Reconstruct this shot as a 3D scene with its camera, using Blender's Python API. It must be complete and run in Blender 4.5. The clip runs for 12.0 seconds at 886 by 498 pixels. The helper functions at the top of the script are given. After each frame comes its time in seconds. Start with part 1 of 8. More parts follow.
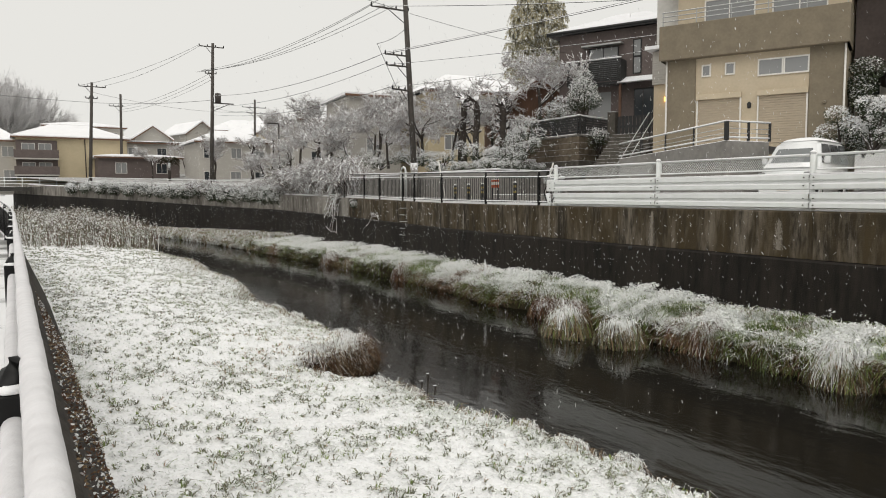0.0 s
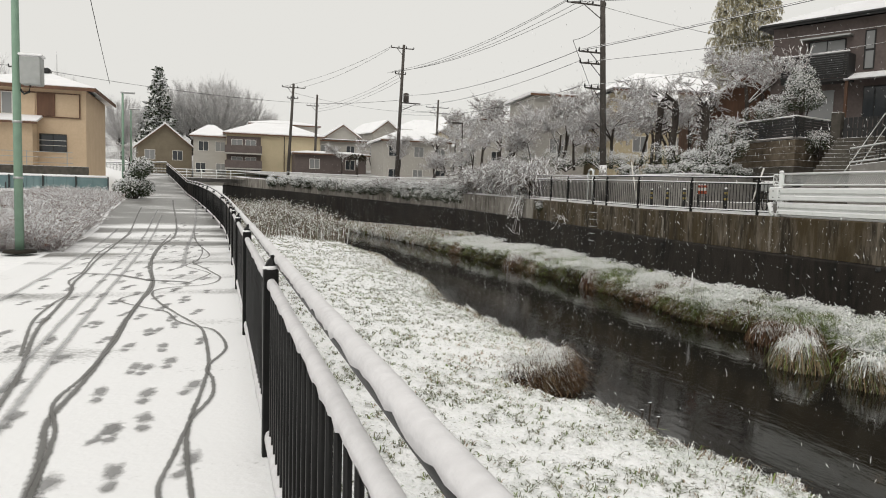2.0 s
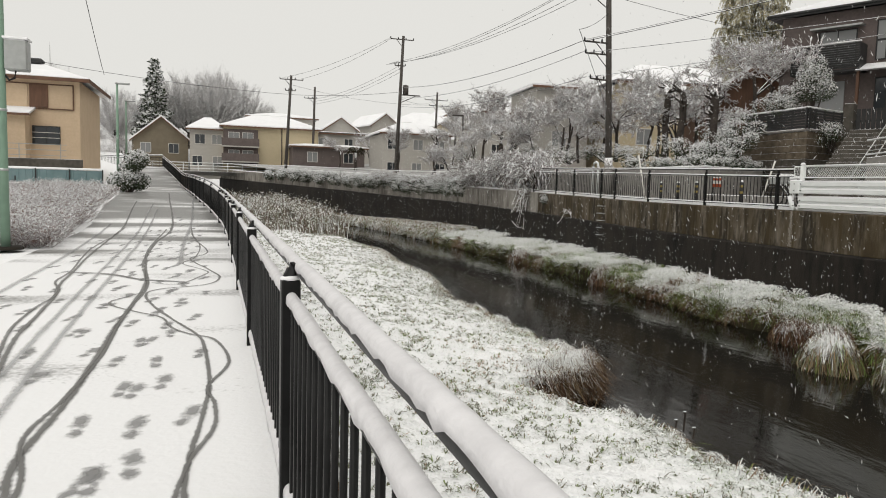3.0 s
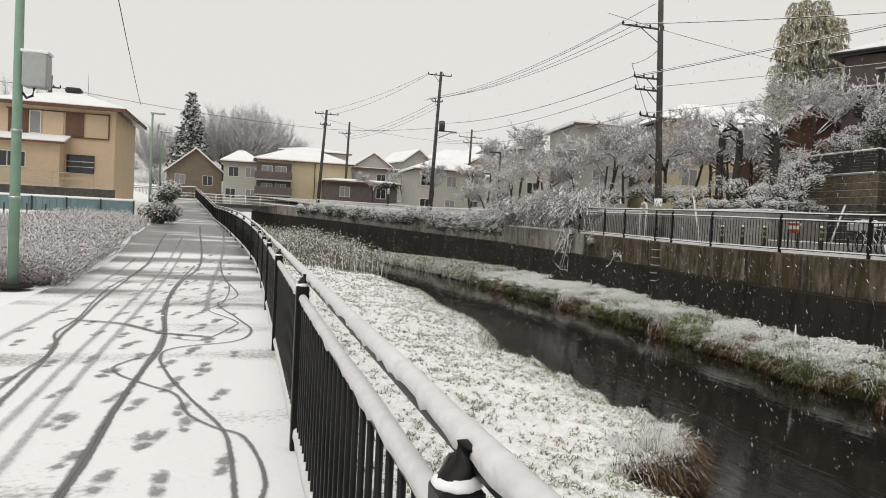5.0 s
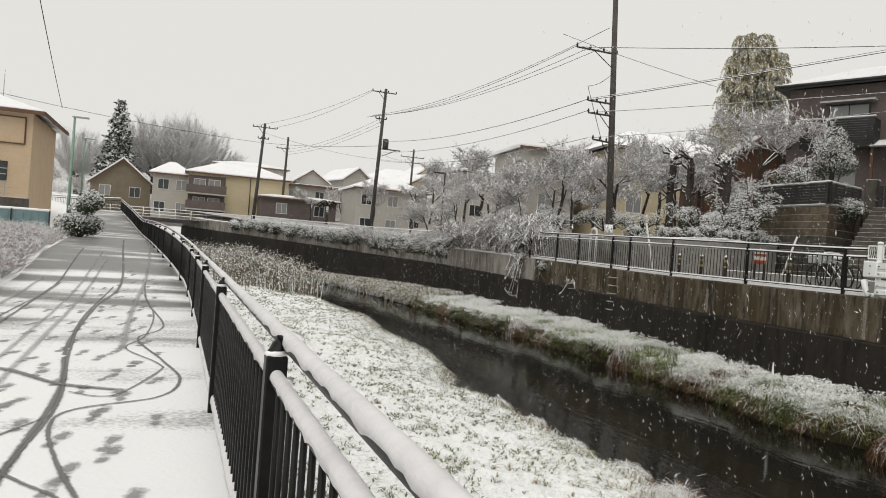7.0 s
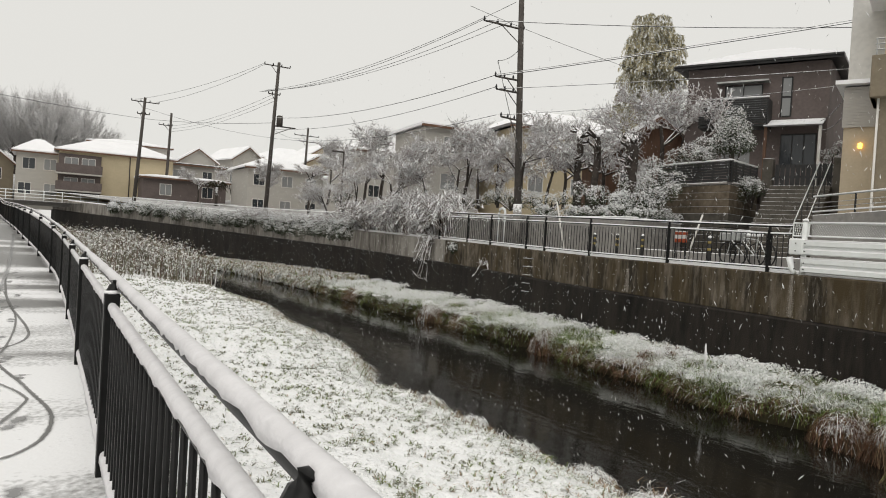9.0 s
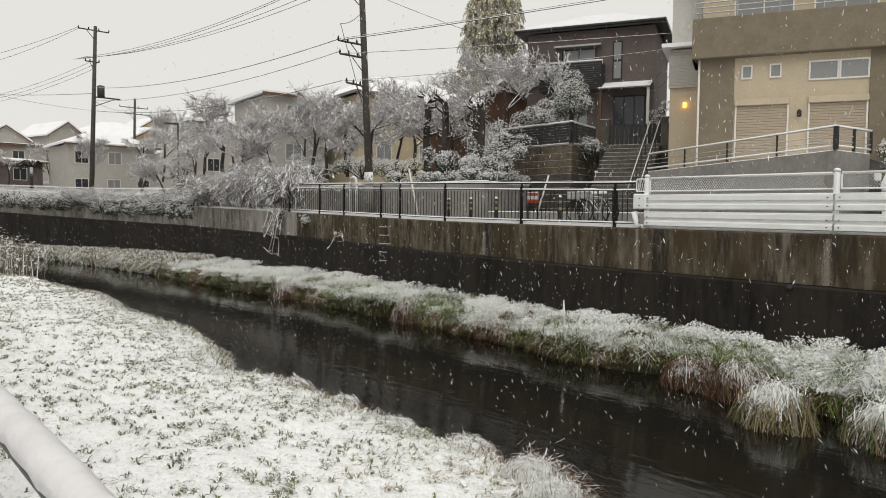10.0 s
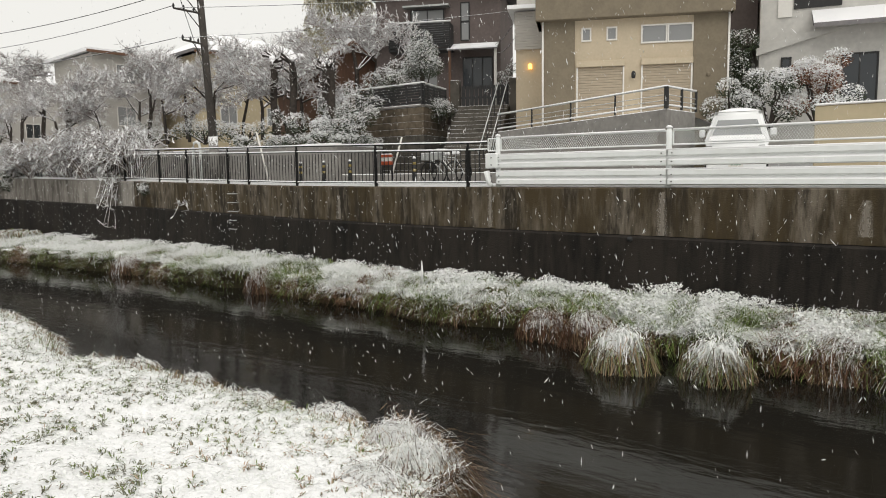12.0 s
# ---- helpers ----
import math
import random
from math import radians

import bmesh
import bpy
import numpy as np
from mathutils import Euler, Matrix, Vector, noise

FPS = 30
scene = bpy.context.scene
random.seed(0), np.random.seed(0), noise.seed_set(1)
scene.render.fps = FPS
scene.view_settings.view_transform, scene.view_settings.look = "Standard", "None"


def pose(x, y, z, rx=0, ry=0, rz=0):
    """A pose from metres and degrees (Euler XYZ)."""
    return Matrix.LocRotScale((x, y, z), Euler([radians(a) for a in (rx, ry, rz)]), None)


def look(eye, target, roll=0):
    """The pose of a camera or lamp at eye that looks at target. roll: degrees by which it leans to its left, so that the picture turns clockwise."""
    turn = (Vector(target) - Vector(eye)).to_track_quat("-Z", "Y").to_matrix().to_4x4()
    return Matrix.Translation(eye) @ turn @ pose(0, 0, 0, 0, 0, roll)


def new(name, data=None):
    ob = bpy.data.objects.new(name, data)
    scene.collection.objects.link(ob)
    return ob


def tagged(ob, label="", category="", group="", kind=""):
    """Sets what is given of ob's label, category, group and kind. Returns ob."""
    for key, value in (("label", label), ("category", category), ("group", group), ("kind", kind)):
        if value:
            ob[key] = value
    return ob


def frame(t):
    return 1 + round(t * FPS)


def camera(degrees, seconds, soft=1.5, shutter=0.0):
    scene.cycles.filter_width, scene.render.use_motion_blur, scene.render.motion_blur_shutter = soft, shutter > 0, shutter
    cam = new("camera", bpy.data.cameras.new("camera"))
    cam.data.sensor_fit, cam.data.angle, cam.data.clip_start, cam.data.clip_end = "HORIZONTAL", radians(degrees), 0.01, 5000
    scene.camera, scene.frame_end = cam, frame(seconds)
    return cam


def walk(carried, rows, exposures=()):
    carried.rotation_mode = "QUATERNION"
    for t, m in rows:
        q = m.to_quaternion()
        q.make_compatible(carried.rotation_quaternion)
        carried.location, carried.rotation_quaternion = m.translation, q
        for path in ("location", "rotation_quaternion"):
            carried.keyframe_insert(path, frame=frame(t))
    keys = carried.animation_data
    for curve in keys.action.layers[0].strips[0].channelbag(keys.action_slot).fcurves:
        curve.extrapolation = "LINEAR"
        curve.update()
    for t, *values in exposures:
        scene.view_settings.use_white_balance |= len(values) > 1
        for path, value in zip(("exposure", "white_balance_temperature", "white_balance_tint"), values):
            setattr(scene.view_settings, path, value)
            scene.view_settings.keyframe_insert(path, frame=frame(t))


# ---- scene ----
cam = camera(64.7, 12.0, soft=1.0)
PATH = [
    (0, (0.018, 1.385, 1.313), (1.062, 3.083, 1.158), -0.3),
    (0.5, (-0.089, 1.512, 1.342), (0.881, 3.255, 1.204), -0.6),
    (1, (-0.212, 1.693, 1.332), (0.734, 3.446, 1.16), -0.6),
    (1.5, (-0.248, 2.086, 1.311), (0.435, 3.958, 1.143), -0.0),
    (2, (-0.242, 2.517, 1.316), (0.369, 4.415, 1.159), 1.6),
    (2.5, (-0.294, 2.905, 1.309), (0.326, 4.801, 1.165), 0.6),
    (3, (-0.274, 3.286, 1.297), (0.345, 5.18, 1.122), 1.6),
    (3.5, (-0.233, 3.734, 1.302), (0.287, 5.659, 1.15), 2.7),
    (5.3, (-0.354, 5.271, 1.329), (0.208, 7.189, 1.269), 3.1),
    (5.5, (-0.372, 5.437, 1.347), (0.24, 7.34, 1.293), 3.1),
    (6, (-0.354, 5.778, 1.347), (0.285, 7.673, 1.309), 3.4),
    (6.5, (-0.339, 6.232, 1.356), (0.264, 8.139, 1.315), 4.1),
    (6.7, (-0.343, 6.387, 1.331), (0.306, 8.278, 1.313), 4.1),
    (8.3, (-0.346, 7.64, 1.327), (0.502, 9.451, 1.335), 5.0),
    (8.5, (-0.365, 7.807, 1.328), (0.554, 9.583, 1.305), 4.8),
    (9, (-0.312, 8.101, 1.319), (0.679, 9.838, 1.283), 3.5),
    (9.5, (-0.235, 8.388, 1.327), (0.828, 10.08, 1.244), 3.8),
    (10, (-0.178, 8.584, 1.309), (1.157, 10.069, 1.2), 0.6),
    (10.5, (-0.074, 8.676, 1.29), (1.396, 10.018, 1.09), 0.4),
    (11, (0.004, 8.707, 1.26), (1.504, 10.007, 1.014), -0.8),
    (11.5, (-0.008, 8.741, 1.27), (1.555, 9.976, 1.089), -2.5),
    (12, (-0.022, 8.722, 1.272), (1.58, 9.9, 1.06), -0.8),
]
walk(cam, [(t, look(eye, target, roll)) for t, eye, target, roll in PATH], [(0, 0.09), (2.5, 0.04), (9.0, 0.04), (10.5, 0.1), (12, 0.24)])

# ---- light ----
world = bpy.data.worlds.new("overcast_sky")
scene.world = world
world.use_nodes = True
wn = world.node_tree
wn.nodes.clear()
w_out = wn.nodes.new("ShaderNodeOutputWorld")
w_bg = wn.nodes.new("ShaderNodeBackground")
w_sky = wn.nodes.new("ShaderNodeTexSky")
w_sky.sky_type = "NISHITA"
w_sky.sun_disc = False
w_sky.sun_elevation = radians(56)
w_sky.sun_rotation = radians(225)
w_mix = wn.nodes.new("ShaderNodeMixRGB")
w_mix.inputs[0].default_value = 0.985
w_mix.inputs[2].default_value = (7.6, 7.48, 7.1, 1)
wn.links.new(w_sky.outputs[0], w_mix.inputs[1])
wn.links.new(w_mix.outputs[0], w_bg.inputs[0])
w_bg.inputs[1].default_value = 0.1
wn.links.new(w_bg.outputs[0], w_out.inputs[0])

sun = new("sun", bpy.data.lights.new("sun", "SUN"))
sun.data.energy, sun.data.angle, sun.data.color = 1.3, radians(60), (1.0, 0.965, 0.915)
sun.matrix_world = look((-20, -22, 44), (0, 0, 0))

WATER = -1.75


# ---- materials ----
def material(name, c1, c2=None, scale=8.0, rough=0.8, bump=0.15, snow=0.0, metal=0.0, stretch=(1, 1, 1), cover=0.55, spots=None):
    """A mottled surface at two scales; snow: how much lies on its upward faces."""
    m = bpy.data.materials.new(name)
    m.use_nodes = True
    nt = m.node_tree
    L, N = nt.links.new, nt.nodes.new
    b = nt.nodes["Principled BSDF"]
    b.inputs["Roughness"].default_value = rough
    b.inputs["Metallic"].default_value = metal
    b.inputs["Specular IOR Level"].default_value = 0.18 if rough > 0.35 else 0.5
    tc = N("ShaderNodeTexCoord")
    mp = N("ShaderNodeMapping")
    mp.inputs["Scale"].default_value = stretch
    L(tc.outputs["Object"], mp.inputs[0])
    n1 = N("ShaderNodeTexNoise")
    n1.inputs["Scale"].default_value = scale
    n1.inputs["Detail"].default_value = 6
    L(mp.outputs[0], n1.inputs["Vector"])
    n2 = N("ShaderNodeTexNoise")
    n2.inputs["Scale"].default_value = scale * 0.17
    n2.inputs["Detail"].default_value = 3
    L(mp.outputs[0], n2.inputs["Vector"])
    add = N("ShaderNodeMath")
    add.operation = "ADD"
    L(n1.outputs[0], add.inputs[0])
    L(n2.outputs[0], add.inputs[1])
    ramp = N("ShaderNodeMapRange")
    ramp.inputs[1].default_value, ramp.inputs[2].default_value = 0.75, 1.25
    L(add.outputs[0], ramp.inputs[0])
    mix = N("ShaderNodeMixRGB")
    mix.inputs[1].default_value = (*c1, 1)
    mix.inputs[2].default_value = (*(c2 or tuple(c * 0.8 for c in c1)), 1)
    L(ramp.outputs[0], mix.inputs[0])
    col = mix.outputs[0]
    if snow > 0:
        geo = N("ShaderNodeNewGeometry")
        sep = N("ShaderNodeSeparateXYZ")
        L(geo.outputs["Normal"], sep.inputs[0])
        n3 = N("ShaderNodeTexNoise")
        n3.inputs["Scale"].default_value = 14
        n3.inputs["Detail"].default_value = 4
        L(tc.outputs["Object"], n3.inputs["Vector"])
        s1 = N("ShaderNodeMath")
        s1.operation = "ADD"
        L(sep.outputs[2], s1.inputs[0])
        L(n3.outputs[0], s1.inputs[1])
        sr = N("ShaderNodeMapRange")
        sr.inputs[1].default_value = cover + 0.5 - 0.1
        sr.inputs[2].default_value = cover + 0.5 + 0.1
        L(s1.outputs[0], sr.inputs[0])
        sm = N("ShaderNodeMath")
        sm.operation = "MULTIPLY"
        sm.inputs[1].default_value = snow
        L(sr.outputs[0], sm.inputs[0])
        mx = N("ShaderNodeMixRGB")
        mx.inputs[2].default_value = (0.86, 0.86, 0.87, 1)
        L(sm.outputs[0], mx.inputs[0])
        L(col, mx.inputs[1])
        col = mx.outputs[0]
    L(col, b.inputs["Base Color"])
    if bump:
        bp = N("ShaderNodeBump")
        bp.inputs["Strength"].default_value = bump
        bp.inputs["Distance"].default_value = 0.02
        L(n1.outputs[0], bp.inputs["Height"])
        L(bp.outputs[0], b.inputs["Normal"])
    return m


def streaked(name, c1, c2, scale, rough, bump, lo=0.8, hi=1.2):
    """Weathered concrete: rain streaks that run down it over broad stains."""
    m = material(name, c1, c2, scale, rough, bump, stretch=(1.5, 1.5, 0.3))
    for node in m.node_tree.nodes:
        if node.bl_idname == "ShaderNodeMapRange":
            node.inputs[1].default_value, node.inputs[2].default_value = lo, hi
        if node.bl_idname == "ShaderNodeTexNoise":
            node.inputs["Roughness"].default_value = 0.68
    nt = m.node_tree
    tc = nt.nodes.new("ShaderNodeTexCoord")
    n = nt.nodes.new("ShaderNodeTexNoise")
    n.inputs["Scale"].default_value = 38
    n.inputs["Detail"].default_value = 5
    nt.links.new(tc.outputs["Object"], n.inputs["Vector"])
    for node in list(nt.nodes):
        if node.bl_idname == "ShaderNodeBump":
            nt.links.new(n.outputs[0], node.inputs["Height"])
    return m


SNOW = material("snow", (0.88, 0.88, 0.88), (0.82, 0.82, 0.83), 30, 0.7, 0.25)
# Rail snow: its greyish shading is put into a darker base colour.
SHADESNOW = material("shade_grey_rail_snow", (0.7, 0.69, 0.7), (0.6, 0.59, 0.6), 26, 0.45, 0.35)
BLACK = material("black_paint", (0.006, 0.006, 0.006), (0.012, 0.012, 0.012), 20, 0.4, 0.05)
CONCRETE = material("wet_concrete", (0.05, 0.042, 0.034), (0.012, 0.01, 0.008), 6, 0.75, 0.8)
GREYCONC = material("grey_concrete", (0.28, 0.27, 0.25), (0.2, 0.19, 0.18), 6, 0.85, 0.3, 1.0)
WHITEP = material("white_paint", (0.84, 0.86, 0.85), (0.76, 0.78, 0.76), 5, 0.45, 0.05, 1.0)
BEIGE = material("beige_render", (0.52, 0.44, 0.325), (0.465, 0.395, 0.29), 12, 0.85, 0.1)
BROWNW = material("brown_render", (0.215, 0.182, 0.132), (0.175, 0.148, 0.108), 12, 0.85, 0.1)
DARKW = material("dark_siding", (0.15, 0.122, 0.115), (0.115, 0.095, 0.088), 8, 0.8, 0.1)
ROOF = material("snowy_roof", (0.09, 0.085, 0.085), (0.06, 0.06, 0.06), 8, 0.8, 0.2, 1.0)
ROAD = material("slushy_road", (0.2, 0.19, 0.18), (0.52, 0.52, 0.52), 1.5, 0.6, 0.2)
BARK = material("snowy_bark", (0.07, 0.058, 0.05), (0.035, 0.03, 0.026), 10, 0.9, 0.3, 1.0, cover=0.45)
POLE = material("weathered_pole", (0.095, 0.085, 0.076), (0.06, 0.054, 0.05), 12, 0.85, 0.2)
GRASS = material("bank_grass", (0.04, 0.038, 0.018), (0.022, 0.016, 0.009), 9, 0.9, 0.6, 1.0, cover=0.72)
OCHRE = material("ochre_wall", (0.6, 0.46, 0.32), (0.54, 0.41, 0.28), 8, 0.85, 0.1)
GREENP = material("green_pole_paint", (0.24, 0.36, 0.27), (0.2, 0.3, 0.23), 6, 0.6, 0.1)

WALLUP = streaked("stained_concrete", (0.17, 0.145, 0.113), (0.03, 0.025, 0.018), 5.0, 0.8, 0.5, 0.86, 1.1)
u_nt = WALLUP.node_tree
u_tc = u_nt.nodes.new("ShaderNodeTexCoord")
u_n = u_nt.nodes.new("ShaderNodeTexNoise")
u_n.inputs["Scale"].default_value = 1.0
u_n.inputs["Detail"].default_value = 7
u_n.inputs["Roughness"].default_value = 0.65
u_mp = u_nt.nodes.new("ShaderNodeMapping")
u_mp.inputs["Scale"].default_value = (1.7, 1.7, 0.4)
u_nt.links.new(u_tc.outputs["Object"], u_mp.inputs[0])
u_nt.links.new(u_mp.outputs[0], u_n.inputs["Vector"])
u_r = u_nt.nodes.new("ShaderNodeMapRange")
u_r.inputs[1].default_value, u_r.inputs[2].default_value = 0.42, 0.62
u_nt.links.new(u_n.outputs[0], u_r.inputs[0])
u_m = u_nt.nodes.new("ShaderNodeMixRGB")
u_m.inputs[2].default_value = (0.062, 0.046, 0.024, 1)
u_nt.links.new(u_r.outputs[0], u_m.inputs[0])
u_b = u_nt.nodes["Principled BSDF"].inputs["Base Color"]
u_nt.links.new(u_b.links[0].from_socket, u_m.inputs[1])
u_nt.links.new(u_m.outputs[0], u_b)
WALLLOW = streaked("black_wet_concrete", (0.025, 0.0205, 0.0165), (0.006, 0.005, 0.0042), 4.0, 0.6, 0.5, 0.85, 1.2)
WALLPALE = streaked("pale_streaked_concrete", (0.33, 0.31, 0.28), (0.1, 0.09, 0.078), 3.5, 0.85, 0.3)
MUD = material("dark_mud", (0.035, 0.03, 0.024), (0.02, 0.017, 0.013), 6, 0.7, 0.5)
TWIG = material("frosted_twigs", (0.36, 0.285, 0.26), (0.17, 0.132, 0.118), 12, 0.9, 0.0, 1.0, cover=-0.2)
TWIGW = material("white_laden_twigs", (0.2, 0.155, 0.125), (0.11, 0.085, 0.07), 12, 0.9, 0.0, 1.0, cover=-0.1)
# Dead grass inside a clump, coloured dark for the shade in there.
CLUMP = material("shade_dark_grass_core", (0.055, 0.04, 0.024), (0.02, 0.015, 0.009), 22, 0.95, 0.9, 1.0, cover=0.72)
BLADE_D = material("dull_grass_blades", (0.24, 0.24, 0.17), (0.13, 0.125, 0.085), 3, 0.85, 0.0)
BLADE_R = material("red_brown_blades", (0.15, 0.075, 0.045), (0.08, 0.04, 0.025), 3, 0.85, 0.0)
BLADE_P = material("pinkish_straw_blades", (0.5, 0.39, 0.3), (0.34, 0.25, 0.18), 3, 0.85, 0.0)
# Dead blades darkened in colour to stand for shade below overhanging grass.
BLADE_K = material("shade_dark_blades", (0.07, 0.047, 0.028), (0.03, 0.021, 0.013), 3, 0.85, 0.0)
REED = material("mauve_brown_reeds", (0.24, 0.18, 0.145), (0.15, 0.11, 0.09), 3, 0.85, 0.0)
# Frosted twigs, paled further so the base colour carries the distance haze.
TWIGF = material("hazed_frosted_twigs", (0.5, 0.48, 0.465), (0.4, 0.385, 0.375), 12, 0.9, 0.0, 1.0, cover=0.0)
BLADE_G = material("green_blades", (0.23, 0.31, 0.08), (0.07, 0.1, 0.028), 3, 0.8, 0.0)
BLADE_S = material("straw_blades", (0.3, 0.22, 0.13), (0.19, 0.13, 0.075), 3, 0.85, 0.0)
BLADE_W = material("snowy_blades", (0.88, 0.88, 0.88), (0.78, 0.8, 0.77), 5, 0.8, 0.0)
LEAF_D = material("dark_evergreen_leaves", (0.05, 0.065, 0.035), (0.03, 0.04, 0.022), 3, 0.7, 0.0)
LEAF_B = material("bamboo_leaves", (0.5, 0.45, 0.3), (0.26, 0.24, 0.15), 2, 0.75, 0.0)
HEDGE = material("snowy_brown_twigs", (0.26, 0.195, 0.18), (0.14, 0.105, 0.095), 12, 0.9, 0.0, 1.0, cover=0.0)
# Windscreen glass: the pale sky reflection is mixed into its base colour.
CARGLASS = material("reflection_grey_glass", (0.2, 0.21, 0.21), (0.16, 0.17, 0.17), 2, 0.1, 0.0)
LEAF_W = material("snowy_leaves", (0.84, 0.84, 0.85), (0.7, 0.71, 0.7), 5, 0.8, 0.0)
RUSSET = material("russet_leaves", (0.2, 0.09, 0.05), (0.13, 0.065, 0.04), 5, 0.8, 0.0)
TANSTONE = material("tan_block", (0.16, 0.13, 0.095), (0.07, 0.056, 0.04), 5, 0.85, 0.5, 0.5, cover=0.6)
STONE = material("dark_stone", (0.11, 0.1, 0.085), (0.055, 0.05, 0.042), 4, 0.85, 0.5, 0.6, cover=0.6)
TILE = material("grey_roof_tile", (0.2, 0.19, 0.19), (0.14, 0.135, 0.135), 6, 0.6, 0.2, 0.95, cover=0.3)
SNOWROOF = material("roof_snow", (0.84, 0.84, 0.85), (0.78, 0.78, 0.79), 3, 0.75, 0.2)
BROWNT = material("brown_timber", (0.16, 0.09, 0.06), (0.11, 0.065, 0.045), 8, 0.75, 0.2, stretch=(1, 1, 0.2))
WHITEW = material("white_render", (0.56, 0.545, 0.51), (0.46, 0.45, 0.425), 6, 0.85, 0.1)
PALEW = material("pale_siding", (0.45, 0.43, 0.39), (0.4, 0.38, 0.35), 6, 0.85, 0.1, stretch=(1, 1, 4))
SAND = material("sand_siding", (0.52, 0.44, 0.3), (0.47, 0.4, 0.27), 6, 0.85, 0.1)
SHUTTER = material("beige_shutter", (0.4, 0.335, 0.25), (0.36, 0.305, 0.23), 10, 0.6, 0.05)
FRAMEW = material("white_frame", (0.72, 0.7, 0.66), (0.66, 0.64, 0.6), 10, 0.5, 0.03)
FRAMED = material("dark_frame", (0.03, 0.03, 0.03), (0.04, 0.04, 0.04), 10, 0.5, 0.03)
STEEL = material("galvanised_steel", (0.42, 0.43, 0.42), (0.34, 0.35, 0.34), 12, 0.45, 0.05, 0.9, 0.6)
WIRE = material("black_cable", (0.02, 0.02, 0.02), (0.03, 0.03, 0.03), 10, 0.6, 0.0)
WIRES = material("snowy_cable", (0.05, 0.05, 0.05), (0.03, 0.03, 0.03), 10, 0.6, 0.0, 1.0, cover=0.2)
ORANGE = material("orange_plastic", (0.42, 0.085, 0.035), (0.32, 0.07, 0.03), 10, 0.5, 0.05, 0.7)
YELLOW = material("yellow_paint", (0.3, 0.235, 0.08), (0.22, 0.17, 0.06), 10, 0.5, 0.05)
TYRE = material("black_rubber", (0.02, 0.02, 0.02), (0.03, 0.03, 0.03), 10, 0.85, 0.1)
CARW = material("white_car_paint", (0.78, 0.79, 0.79), (0.75, 0.76, 0.76), 2, 0.25, 0.0)
TEAL = material("teal_sheet", (0.12, 0.19, 0.2), (0.17, 0.24, 0.245), 3, 0.6, 0.1, 0.8)

gl = bpy.data.materials.new("dark_glass")
gl.use_nodes = True
gb = gl.node_tree.nodes["Principled BSDF"]
gb.inputs["Base Color"].default_value = (0.035, 0.04, 0.045, 1)
gb.inputs["Roughness"].default_value = 0.08
GLASS = gl
# Pale panes: curtains behind the glass plus sky reflection, both as base colour.
gc = bpy.data.materials.new("curtain_and_reflection_glass")
gc.use_nodes = True
gb = gc.node_tree.nodes["Principled BSDF"]
gb.inputs["Base Color"].default_value = (0.24, 0.245, 0.245, 1)
gb.inputs["Roughness"].default_value = 0.15
PALEGLASS = gc
lm = bpy.data.materials.new("lit_lamp")
lm.use_nodes = True
gb = lm.node_tree.nodes["Principled BSDF"]
gb.inputs["Base Color"].default_value = (0.9, 0.5, 0.1, 1)
gb.inputs["Emission Color"].default_value = (1.0, 0.5, 0.08, 1)
gb.inputs["Emission Strength"].default_value = 4.0
LAMP = lm

w_mat = bpy.data.materials.new("dark_water")
w_mat.use_nodes = True
wt = w_mat.node_tree
wb = wt.nodes["Principled BSDF"]
wb.inputs["Base Color"].default_value = (0.0105, 0.0095, 0.0075, 1)
wb.inputs["Roughness"].default_value = 0.08
wb.inputs["IOR"].default_value = 1.33
w_tc = wt.nodes.new("ShaderNodeTexCoord")
w_mp = wt.nodes.new("ShaderNodeMapping")
w_mp.inputs["Scale"].default_value = (3.0, 1.0, 1.0)
wt.links.new(w_tc.outputs["Object"], w_mp.inputs[0])
w_n = wt.nodes.new("ShaderNodeTexNoise")
w_n.inputs["Scale"].default_value = 1.9
w_n.inputs["Detail"].default_value = 4
wt.links.new(w_mp.outputs[0], w_n.inputs["Vector"])
w_b = wt.nodes.new("ShaderNodeBump")
w_b.inputs["Strength"].default_value = 0.05
w_b.inputs["Distance"].default_value = 0.1
wt.links.new(w_n.outputs[0], w_b.inputs["Height"])
wt.links.new(w_b.outputs[0], wb.inputs["Normal"])
WATERM = w_mat


# ---- building helpers ----
def data_mesh(name, verts, faces, mat, smooth=False):
    me = bpy.data.meshes.new(name)
    me.from_pydata([tuple(v) for v in verts], [], [tuple(int(i) for i in f) for f in faces])
    me.materials.append(mat)
    if smooth:
        me.shade_smooth()
    return me


def thing(name, me, label="", category="", group="", kind="", m=None):
    ob = new(name, me)
    if m is not None:
        ob.matrix_basis = m
    return tagged(ob, label, category, group, kind)


def part(name, bm, mat, parent, label=""):
    me = bpy.data.meshes.new(name)
    bm.to_mesh(me)
    bm.free()
    me.materials.append(mat)
    ob = new(name, me)
    ob.parent = parent
    return tagged(ob, label)


def part_me(name, me, parent, label="", m=None):
    ob = new(name, me)
    ob.parent = parent
    if m is not None:
        ob.matrix_basis = m
    return tagged(ob, label)


